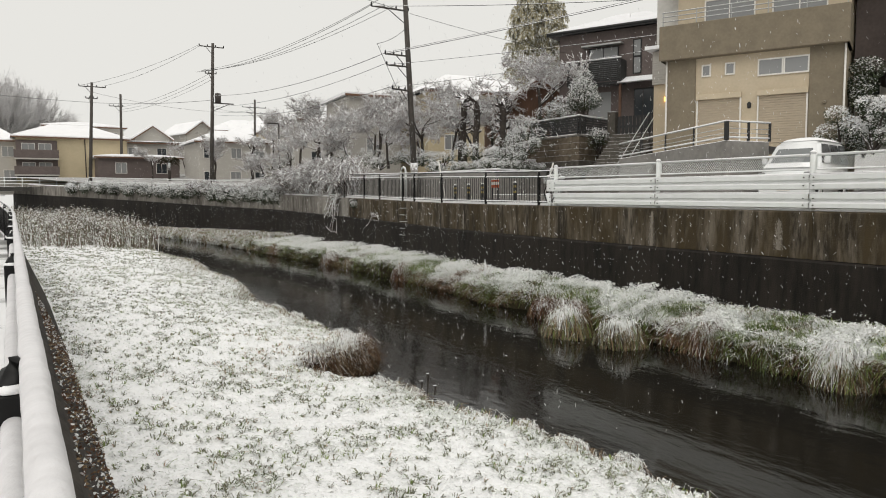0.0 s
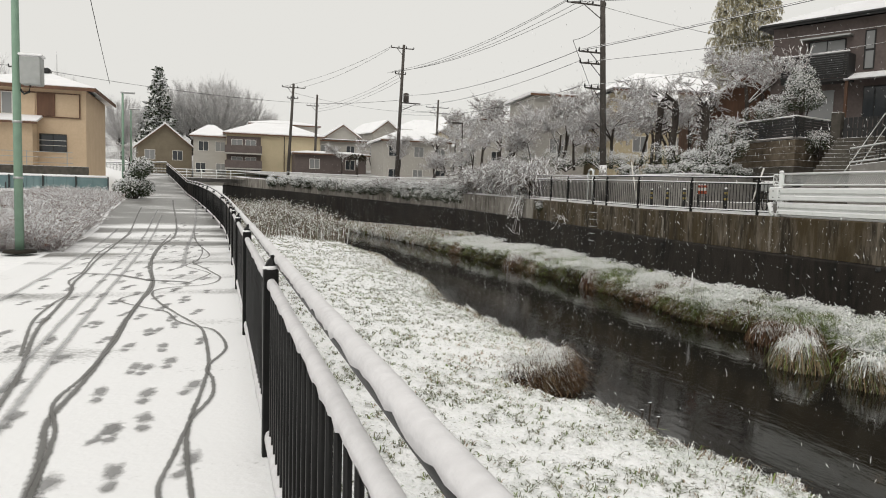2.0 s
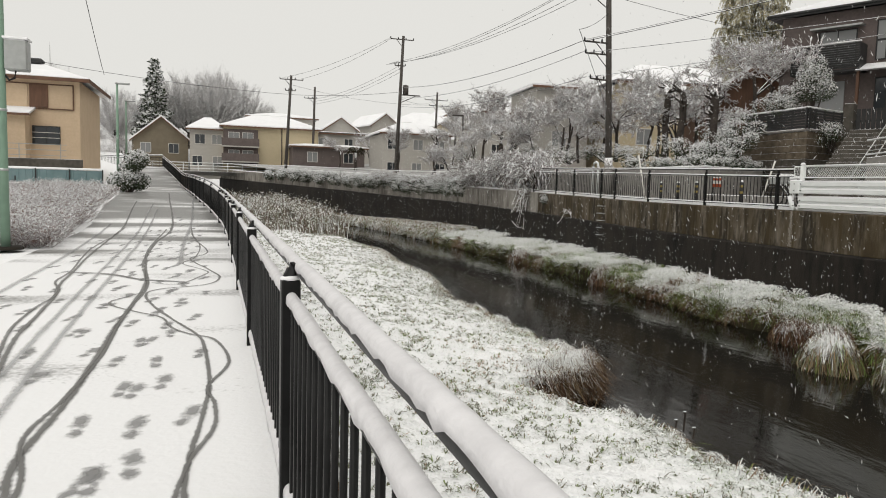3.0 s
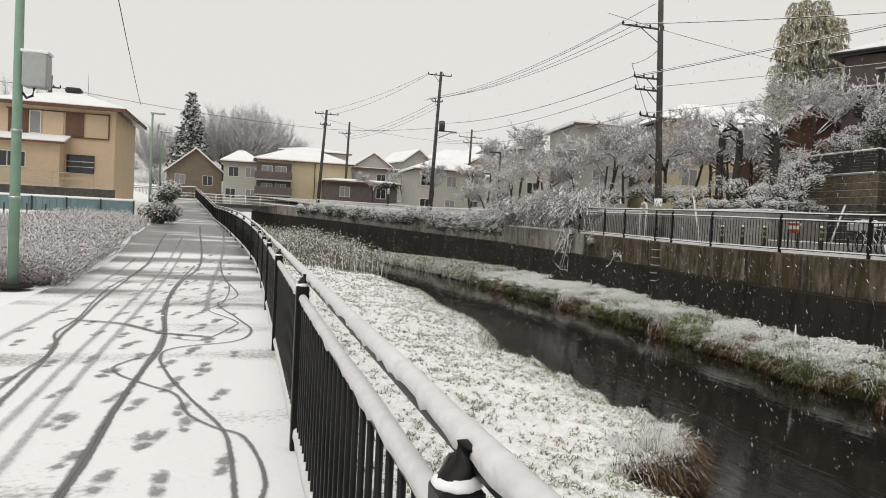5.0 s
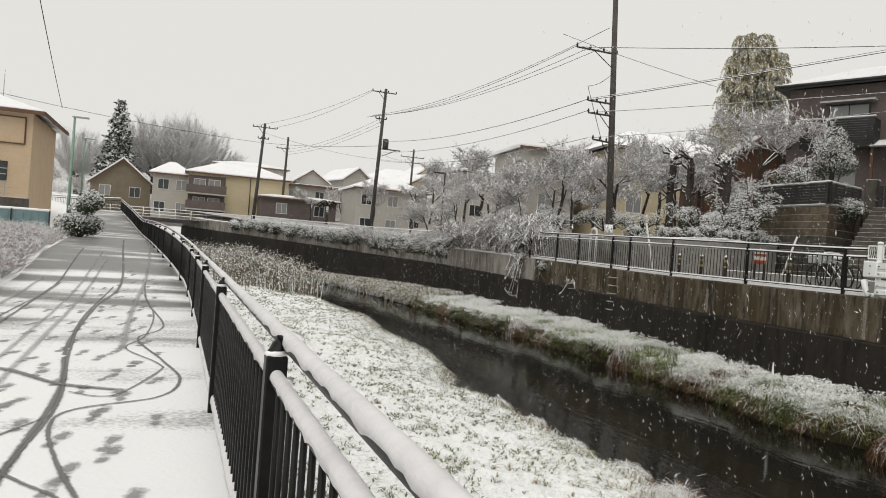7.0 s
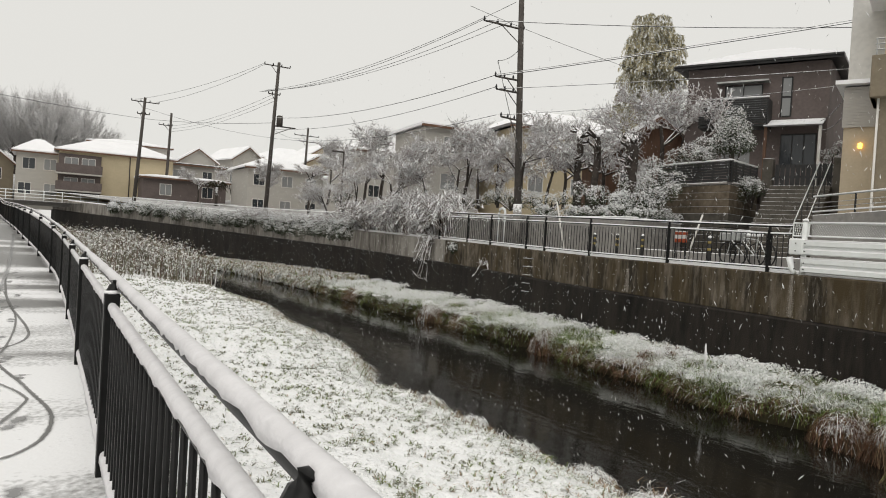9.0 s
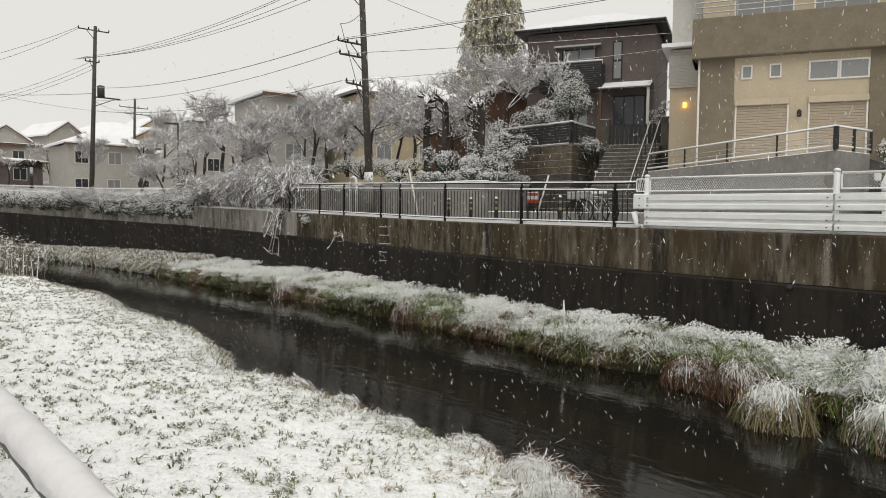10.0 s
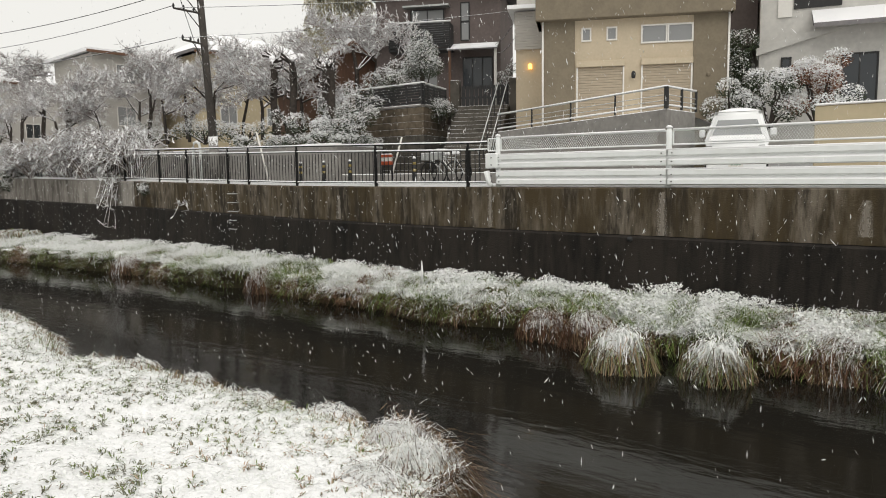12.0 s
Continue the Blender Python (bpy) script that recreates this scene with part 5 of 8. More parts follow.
def ramp_terrace():
    h = empty("terrace", 0, 0, 0, "grey concrete terrace wall with a snowy metal railing", "terrace")
    A, B = Vector((18.35, 14.95, 0)), Vector((20.6, 21.5, 0))
    C = Vector((20.15, 14.73, 0))
    n = (B - A).normalized()
    bm = bmesh.new()
    L = (B - A).length
    m = Matrix.Translation(A) @ Matrix.Rotation(math.atan2(n.y, n.x), 4, "Z")
    add_box(bm, 0, L, -0.2, 0.0, 0.85, 2.8, 0.02)
    for v in bm.verts:
        if v.co.z > 2.5:
            v.co.z += 0.1 - 0.2 * v.co.x / L
    bmesh.ops.transform(bm, matrix=m, verts=bm.verts)
    part("wall", bm, GREYCONC, h, "stained grey concrete wall")
    n2 = (C - A).normalized()
    m2 = Matrix.Translation(A) @ Matrix.Rotation(math.atan2(n2.y, n2.x), 4, "Z")
    bm = box(0.0, (C - A).length, 0.005, 0.2, 0.85, 2.9, 0.02)
    bmesh.ops.transform(bm, matrix=m2, verts=bm.verts)
    part("wall", bm, GREYCONC, h, "stained grey concrete wall")
    V = [A + Vector((0.2, 0.1, 2.76)), C + Vector((0, 0, 2.76)), Vector((24.6, 15.3, 2.76)), Vector((22.05, 20.7, 2.62)), B + Vector((0.2, 0, 2.62))]
    part_me("floor", data_mesh("floor", V, [(0, 1, 2, 3, 4)], SNOW), h, "snow-covered terrace floor")
    for zo in (0.08, 0.22, 0.36, 0.56):
        P = [B + Vector((0, 0, 2.7 + zo)), A + Vector((0, 0, 2.9 + zo)), C + Vector((0, 0, 2.9 + zo))]
        r = part_me("rail", tube("rail", P, 0.022 if zo > 0.5 else 0.012, STEEL, 6), h)
        if zo > 0.5 or zo < 0.1:
            part_me("snow_cap", tube("snow_cap", [p + Vector((0, 0, 0.02)) for p in P], 0.028, SNOW, 6), r, "snow on the rail")
    for p, t, w in ((A, 2.9, 0.05), (C, 2.9, 0.03), (A.lerp(B, 0.25), 2.85, 0.02), (A.lerp(B, 0.5), 2.8, 0.02), (A.lerp(B, 0.75), 2.75, 0.02), (A.lerp(C, 0.5), 2.9, 0.03)):
        part("post", box(p.x - w, p.x + w, p.y - w, p.y + w, t, t + 0.56), FRAMED, h)


ramp_terrace()


# ---- parked van ----
def parked_van():
    h = empty("van", 0, 0, 0, "small white van with snow on its roof", "van")
    ang = math.atan2(-0.22, -0.97)
    h.matrix_basis = Matrix.Translation((20.35, 13.65, 1.0)) @ Matrix.Rotation(ang, 4, "Z")
    # length along x, front at +x; half widths by height
    side = [(-1.65, 0.3), (-1.68, 0.9), (-1.6, 1.45), (-1.5, 1.78), (-1.2, 1.86), (0.4, 1.86), (0.75, 1.78), (1.2, 1.12), (1.6, 0.98), (1.7, 0.7), (1.68, 0.3)]
    V, F = [], []
    n = len(side)
    for sy in (-1, 1):
        for x, z in side:
            w = 0.74 if z < 1.1 else 0.74 - (z - 1.1) * 0.24
            if x > 1.5:
                w -= 0.06
            V.append((x, sy * w, z))
    for i in range(n):
        j = (i + 1) % n
        F.append((i, j, n + j, n + i))
    F.append(tuple(range(n - 1, -1, -1)))
    F.append(tuple(range(n, 2 * n)))
    bm = bmesh.new()
    for v in V:
        bm.verts.new(v)
    bm.verts.ensure_lookup_table()
    for f in F:
        bm.faces.new([bm.verts[i] for i in f])
    bmesh.ops.recalc_face_normals(bm, faces=bm.faces)
    bmesh.ops.bevel(bm, geom=list(bm.edges), offset=0.085, segments=3, affect="EDGES")
    b = part("body", bm, CARW, h, "glossy white body")
    for f in b.data.polygons:
        f.use_smooth = True
    d = Vector((1.2, 0, 1.12)) - Vector((0.75, 0, 1.78))
    nrm = Vector((-d.z, 0, d.x)).normalized() * (1 if d.x > 0 else -1)
    if nrm.x < 0:
        nrm = -nrm
    o = nrm * 0.012
    a0, a1 = Vector((0.75, 0, 1.78)) + d * 0.3 + o, Vector((0.75, 0, 1.78)) + d * 0.93 + o
    part_me("windscreen", data_mesh("windscreen", [(a0.x, -0.47, a0.z), (a0.x, 0.47, a0.z), (a1.x, 0.6, a1.z), (a1.x, -0.6, a1.z)], [(0, 1, 2, 3)], CARGLASS), h, "grey windscreen with a reflection in its colour")
    for sy in (-1, 1):
        for x0, x1, x2, x3 in ((0.05, 0.62, 1.0, 0.05), (-0.75, -0.05, -0.05, -0.75), (-1.45, -0.85, -0.85, -1.5)):
            V = [(x0, sy * 0.6, 1.72), (x1, sy * 0.6, 1.72), (x2, sy * 0.748, 1.16), (x3, sy * 0.748, 1.16)]
            part_me("side_window", data_mesh("side_window", V if sy < 0 else V[::-1], [(0, 1, 2, 3)], GLASS), h, "dark side glass")
        part("headlight", box(1.6, 1.705, sy * 0.62 - 0.12, sy * 0.62 + 0.06, 0.72, 0.9, 0.03), PALEGLASS, h, "clear headlight")
        part("door_mirror", box(0.85, 0.95, sy * 0.86 - 0.08, sy * 0.86 + 0.08, 1.15, 1.35, 0.03), CARW, h)
        for x in (-1.1, 1.1):
            w = part_me("wheel", tube("wheel", [(x, sy * 0.62, 0.28), (x, sy * 0.76, 0.28)], 0.28, TYRE, 20), h)
            part_me("rim", tube("rim", [(x, sy * 0.74, 0.28), (x, sy * 0.77, 0.28)], 0.17, STEEL, 14), w)
    part("bumper", box(1.6, 1.76, -0.7, 0.7, 0.3, 0.55, 0.04), CARW, h)
    part("grille", box(1.66, 1.72, -0.4, 0.4, 0.58, 0.68, 0.01), FRAMED, h)
    pl = part("number_plate", box(1.755, 1.775, -0.17, 0.17, 0.36, 0.52), FRAMEW, h)
    part("plate_bar", box(1.776, 1.78, -0.12, 0.12, 0.4, 0.47), GREENP, pl)
    V, F = [], []
    us, vs = np.linspace(0, 1, 12), np.linspace(0, 1, 8)
    for u in us:
        for v in vs:
            x = -1.5 + 2.15 * u
            e = min(u, 1 - u, v, 1 - v)
            V.append((x, (v - 0.5) * 1.14, 1.82 + 0.15 * math.sin(math.pi * v) ** 0.6 * math.sin(math.pi * u) ** 0.35 + 0.008 * n3(x * 4, v * 5)))
    F = [(i * 8 + j, (i + 1) * 8 + j, (i + 1) * 8 + j + 1, i * 8 + j + 1) for i in range(11) for j in range(7)]
    part_me("snow_cap", data_mesh("snow_cap", V, F, SNOW, True), h, "thick snow on the roof")
    V = [(1.18 + 0.4 * u, (v - 0.5) * 1.3, 1.15 - 0.13 * u + 0.03 * math.sin(u * 3.14) + 0.01) for u in np.linspace(0, 1, 6) for v in np.linspace(0, 1, 8)]
    F = [(i * 8 + j, (i + 1) * 8 + j, (i + 1) * 8 + j + 1, i * 8 + j + 1) for i in range(5) for j in range(7)]
    part_me("bonnet_snow", data_mesh("bonnet_snow", V, F, SNOW, True), h, "snow on the bonnet")


parked_van()


# ---- dark house on the terrace ----
def roof_sheet(x0, x1, y0, y1, z0, ridge, over=0.5, hip=1.5, thick=0.14):
    """A hipped roof shell with thickness: eaves at z0, ridge along x."""
    ym = (y0 + y1) / 2
    V = []
    for dz in (0, thick):
        V += [(x0 - over, y0 - over, z0 + dz), (x1 + over, y0 - over, z0 + dz), (x1 + over, y1 + over, z0 + dz), (x0 - over, y1 + over, z0 + dz), (x0 + hip, ym, ridge + dz), (x1 - hip, ym, ridge + dz)]
    F = [(0, 4, 5, 1), (1, 5, 2), (2, 5, 4, 3), (3, 4, 0), (6, 7, 11, 10), (7, 8, 11), (8, 9, 10, 11), (9, 6, 10), (0, 1, 7, 6), (1, 2, 8, 7), (2, 3, 9, 8), (3, 0, 6, 9)]
    return V, F


def tile_rows(x0, x1, ye, ze, yr, zr, rows, hip, parent):
    """Raised tile courses on one roof slope, from the eaves to the ridge."""
    for k in range(rows):
        t = k / rows
        a, b = x0 + hip * t, x1 - hip * t
        y, z = ye + (yr - ye) * t, ze + (zr - ze) * t
        part("tile_course", box(a, b, y - 0.02, y + 0.09, z - 0.03, z + 0.014), SNOWROOF, parent, "snow-covered tile course")


def dark_house():
    h = empty("house", 0, 0, 0, "dark brown two-storey house with a snowy tiled roof", "house")
    h.matrix_basis = frame_at((29.15, 28.8), D, 0.25)
    part("wall", box(-4.4, 1.88, 0.0, 6.5, 3.5, 10.05), DARKW, h, "dark brown rough wall")
    V, F = roof_sheet(-4.4, 1.88, 0, 6.5, 10.05, 11.5, 0.55, 2.4)
    r = part_me("roof", data_mesh("roof", V, F, TILE), h, "grey tiles half covered by snow")
    tile_rows(-4.9, 2.4, -0.55, 10.22, 3.25, 11.66, 14, 2.9, r)
    part("fascia", box(-4.95, 2.43, -0.6, -0.56, 9.98, 10.2), FRAMED, h)
    part("gutter", box(-4.95, 2.43, -0.68, -0.61, 10.08, 10.16, 0.02), FRAMED, h)
    window_part(h, -2.55, -0.95, 7.5, 9.1, -0.01, PALEGLASS, FRAMED, 1)
    part("window_hood", box(-2.9, -0.6, -0.5, 0.0, 9.2, 9.28), STEEL, h, "snowy window hood")
    w = window_part(h, -0.04, 0.32, 7.6, 9.35, -0.01, PALEGLASS, FRAMED)
    part("transom", box(-0.04, 0.32, -0.03, -0.012, 8.42, 8.52), FRAMED, w)
    bal = part("balcony", box(-3.5, -0.45, -1.0, 0.0, 7.0, 7.1), FRAMED, h, "black slatted balcony")
    for k in range(11):
        part("slat", box(-3.5, -0.45, -1.02, -0.97, 7.15 + 0.105 * k, 7.15 + 0.105 * k + 0.085), FRAMED, bal)
    for x in (-3.5, -0.51):
        part("side_panel", box(x, x + 0.06, -0.97, 0.0, 7.1, 8.3), FRAMED, bal)
    part("snow_cap", box(-3.55, -0.4, -1.06, -0.94, 8.32, 8.38, 0.02), SNOW, bal, "snow on the balcony rail")
    bm = bmesh.new()
    V = [(-0.6, -1.0, 6.95), (1.82, -1.0, 6.95), (1.82, 0, 7.35), (-0.6, 0, 7.35), (-0.6, -1.0, 7.03), (1.82, -1.0, 7.03), (1.82, 0, 7.43), (-0.6, 0, 7.43)]
    aw = part_me("porch_roof", data_mesh("porch_roof", V, [(0, 3, 2, 1), (4, 5, 6, 7), (0, 1, 5, 4), (1, 2, 6, 5), (3, 0, 4, 7)], TILE), h, "snowy tiled porch roof")
    tile_rows(-0.6, 1.82, -1.0, 7.04, -0.05, 7.41, 6, 0.0, aw)
    d = part("sliding_door", box(0.0, 1.5, -0.06, 0.01, 5.2, 6.75), FRAMED, h, "dark glazed sliding door")
    for x0, x1 in ((0.05, 0.48), (0.53, 0.97), (1.02, 1.45)):
        part("pane", box(x0, x1, -0.075, -0.062, 5.3, 6.68), GLASS, d)
    for x in (-0.5, 1.72):
        part("porch_post", box(x - 0.06, x + 0.06, -0.9, -0.78, 4.3, 6.97), FRAMEW if x > 1 else BROWNT, h)
    part("lower_window", box(-2.6, -1.3, -0.03, 0.01, 5.2, 6.7), PALEGLASS, h)


dark_house()


def stone_terrace():
    """The retaining wall below the dark house, laid in courses of blocks, and its slatted fence."""
    h = empty("retaining_terrace", 0, 0, 0, "dark block retaining wall topped by a slatted fence", "retaining wall")
    A, B, C = Vector((23.4, 30.6, 0)), Vector((23.3, 26.78, 0)), Vector((26.0, 27.5, 0))
    for P, Q in ((A, B), (B, C)):
        d = Q - P
        m = Matrix.Translation(P) @ Matrix.Rotation(math.atan2(d.y, d.x), 4, "Z")
        bm = box(0.14, d.length - 0.14, 0.06, 0.4, 0.85, 4.1)
        bmesh.ops.transform(bm, matrix=m, verts=bm.verts)
        part("core", bm, MUD, h)
        rows, bl = 11, 0.42
        for r in range(rows):
            x = -0.21 if r % 2 else 0.0
            while x < d.length:
                a, b = max(0, x) + 0.006, min(x + bl, d.length) - 0.006
                if b - a > 0.05:
                    bm = box(a, b, 0.0, 0.1, 0.9 + 0.29 * r + 0.005, 0.9 + 0.29 * (r + 1) - 0.005, 0.012, m)
                    part("block", bm, TANSTONE if r > 6 else STONE, h)
                x += bl
        bm = box(0.1, d.length - 0.1, -0.05, 0.4, 4.1, 4.2, 0.02, m)
        part("coping", bm, GREYCONC, h, "snowy coping")
        fp = part("fence_rail", box(0.03, d.length - 0.03, 0.06, 0.09, 4.24, 4.33, 0.0, m), FRAMED, h, "black slatted fence")
        for k in range(1, 7):
            part("slat", box(0.03, d.length - 0.03, 0.06, 0.09, 4.24 + 0.115 * k, 4.24 + 0.115 * k + 0.09, 0.0, m), FRAMED, fp)
        nposts = 4
        for k in range(nposts + 1):
            x = d.length * k / nposts
            part("fence_post", box(x - 0.03, x + 0.03, 0.05, 0.11, 4.18, 5.06, 0.0, m), FRAMED, h)
        part("snow_cap", box(0, d.length, 0.03, 0.12, 5.06, 5.12, 0.02, m), SNOW, fp, "snow on the fence")
    # earth behind the wall
    V = [(23.6, 33.0, 4.05), (23.6, 27.1, 4.05), (26.0, 27.6, 4.05), (30.1, 27.3, 4.7), (27.5, 33.5, 4.7)]
    part_me("garden_soil", data_mesh("garden_soil", V, [(0, 1, 2, 3, 4)], SNOW), h, "snow on the garden")


stone_terrace()


def entrance_stairs():
    h = empty("stairs", 0, 0, 0, "dark stone entrance steps with slanting handrails", "stairs")
    S, E = Vector((21.2, 23.1, 0.95)), Vector((25.6, 24.9, 4.15))
    d = (E - S)
    hd = Vector((d.x, d.y, 0))
    m = Matrix.Translation((S.x, S.y, 0)) @ Matrix.Rotation(math.atan2(d.y, d.x), 4, "Z")
    n = 18
    for k in range(n):
        a, b = hd.length * k / n, hd.length * (k + 1) / n + 0.03
        z = 0.95 + 3.2 * (k + 1) / n
        part("step", box(a, b if k < n - 1 else b + 1.5, -0.75, 1.4, 0.85, z, 0.01, m), STONE, h)
    for y in (-0.68, -0.3):
        P = [m @ Vector((hd.length * t, y, 0.95 + 3.2 * t + 0.95)) for t in (0.05, 0.5, 1.0)]
        part_me("handrail", tube("handrail", P, 0.025, STEEL, 6), h, "snowy slanting handrail")
        for t in np.linspace(0.08, 0.98, 6):
            p = m @ Vector((hd.length * t, y, 0.95 + 3.2 * t))
            part_me("post", tube("post", [p, p + Vector((0, 0, 0.95))], 0.02, FRAMED, 6), h)
    for y in (-0.95, 1.62):
        part("gate_pillar", box(hd.length + 0.1, hd.length + 0.5, y - 0.2, y + 0.2, 3.0, 5.3, 0.02, m), STONE, h, "dark stone gate pillar")
    gate = part("gate", box(hd.length + 0.29, hd.length + 0.32, -0.72, 1.4, 4.5, 4.6, 0.0, m), FRAMED, h, "closed black gate")
    for k in range(11):
        part("gate_slat", box(hd.length + 0.25, hd.length + 0.29, -0.7 + 0.19 * k, -0.7 + 0.19 * k + 0.15, 4.2, 5.05, 0.0, m), FRAMED, gate)


entrance_stairs()


def low_wall():
    h = empty("garden_wall", 0, 0, 0, "low grey garden wall with snow along its top", "wall")
    for y0 in np.arange(27.6, 40, 4.0):
        part("wall_section", box(19.0, 19.25, y0, y0 + 3.98, 0.85, 2.45, 0.02), GREYCONC, h)
        part("snow_cap", box(18.97, 19.3, y0, y0 + 3.98, 2.453, 2.51, 0.025), SNOW, h)
    m = Matrix.Translation((19.0, 27.6, 0)) @ Matrix.Rotation(math.atan2(1.3, 4.1), 4, "Z")
    part("wall_return", box(0.26, 4.3, 0.0, 0.25, 0.85, 2.44, 0.02, m), GREYCONC, h)
    part("snow_cap", box(0.26, 4.3, -0.03, 0.3, 2.443, 2.5, 0.025, m), SNOW, h)
    V = [(19.2, 27.8, 2.4), (23.4, 29.0, 2.45), (23.4, 57, 2.6), (19.2, 57, 2.5)]
    part_me("garden_soil", data_mesh("garden_soil", V, [(0, 1, 2, 3)], SNOW), h, "snow on the garden")


low_wall()


# ---- road furniture ----
def bollard(x, y, z):
    h = empty("bollard", x, y, z, "short black bollard with yellow bands", "bollard", "bollards by the road")
    part_me("post", tube("post", [(0, 0, -0.03), (0, 0, 0.7)], 0.055, FRAMED, 10), h)
    for a in (0.36, 0.54):
        part_me("band", tube("band", [(0, 0, a), (0, 0, a + 0.07)], 0.058, YELLOW, 10), h, "yellow band")
    part_me("cap", tube("cap", [(0, 0, 0.7), (0, 0, 0.74), (0, 0, 0.76)], [0.056, 0.045, 0.01], SNOW, 10), h, "snow cap")


for x, y in ((15.9, 26.2), (15.7, 24.9), (15.4, 23.5), (14.55, 20.35)):
    bollard(x, y, 1.0)


def barrier():
    h = empty("barrier", 14.16, 20.95, 1.0, "orange plastic barrier with a pale stripe behind the railing", "barrier")
    part("board", box(-0.03, 0.03, -0.19, 0.19, 0.54, 0.65, 0.012), ORANGE, h, "orange board")
    part("board", box(-0.03, 0.03, -0.19, 0.19, 0.74, 0.82, 0.012), ORANGE, h, "orange board")
    part("stripe", box(-0.02, 0.02, -0.18, 0.18, 0.652, 0.738), FRAMEW, h, "pale stripe")
    for y in (-0.17, 0.17):
        part("foot", box(-0.16, 0.16, y - 0.02, y + 0.02, 0.0, 0.04), FRAMED, h)
        part("leg", box(-0.018, 0.018, y - 0.018, y + 0.018, 0.04, 0.538), FRAMED, h)
    part("snow_cap", box(-0.03, 0.03, -0.18, 0.18, 0.822, 0.84, 0.008), SNOW, h, "snow on top")


barrier()
thing("leaning_stake", tube("leaning_stake", [(21.2, 26.9, 0.95), (21.4, 26.4, 2.75)], 0.035, FRAMEW, 8), "pale stake leaning by the road", "stake")
thing("leaning_stake", tube("leaning_stake", [(17.9, 30.2, 1.1), (17.8, 30.7, 3.0)], 0.035, FRAMEW, 8), "pale stake leaning by the road", "stake")
thing("low_kerb_wall", data_mesh("low_kerb_wall", *(lambda b: ([v.co[:] for v in b.verts], [tuple(v.index for v in f.verts) for f in b.faces]))((lambda b: (b.verts.index_update(), b)[1])(box(17.9, 18.1, 18.5, 26.3, 0.9, 1.32, 0.02))), GREYCONC), "low pale kerb wall along the road", "wall")


def bicycle(x, y, z, turn):
    h = empty("bicycle", x, y, z, "parked bicycle covered with snow", "bicycle")
    h.rotation_euler = (0, 0, turn)
    for cx in (-0.52, 0.52):
        P = [(cx + 0.32 * math.cos(t), 0, 0.34 + 0.32 * math.sin(t)) for t in np.linspace(0, 2 * math.pi, 25)]
        part_me("wheel", tube("wheel", P, 0.02, TYRE, 6), h)
    V, F = sticks([(-0.52, 0, 0.34, -0.1, 0, 0.3, 0.015, 0.015), (-0.1, 0, 0.3, -0.2, 0, 0.85, 0.016, 0.016), (-0.18, 0, 0.75, 0.38, 0, 0.8, 0.016, 0.016), (-0.1, 0, 0.3, 0.38, 0, 0.72, 0.018, 0.018), (0.52, 0, 0.34, 0.36, 0, 0.95, 0.016, 0.016), (-0.52, 0, 0.34, -0.2, 0, 0.75, 0.012, 0.012)], 6)
    part_me("frame", fast_mesh("frame", V, F, STEEL), h)
    part_me("handlebar", tube("handlebar", [(0.3, -0.27, 1.0), (0.37, -0.2, 1.02), (0.37, 0.2, 1.02), (0.3, 0.27, 1.0)], 0.018, SNOW, 6), h, "snowy handlebar")
    part("saddle", box(-0.32, -0.06, -0.08, 0.08, 0.86, 0.95, 0.03), SNOW, h, "snow on the saddle")
    part("basket", box(0.42, 0.72, -0.17, 0.17, 0.72, 0.95, 0.02), STEEL, h)


bicycle(17.0, 20.9, 1.0, 1.4)
bicycle(17.6, 21.7, 1.0, 1.5)

ga = empty("guard_arch", 18.66, 35.86, 1.27, "white rounded steel guard arch beside the utility pole", "guard arch")
part_me("arch", tube("arch", [(0, -0.25, -0.05), (0, -0.25, 1.35), (0, -0.18, 1.52), (0, 0, 1.58), (0, 0.18, 1.52), (0, 0.25, 1.35), (0, 0.25, -0.05)], 0.06, WHITEP, 10), ga)

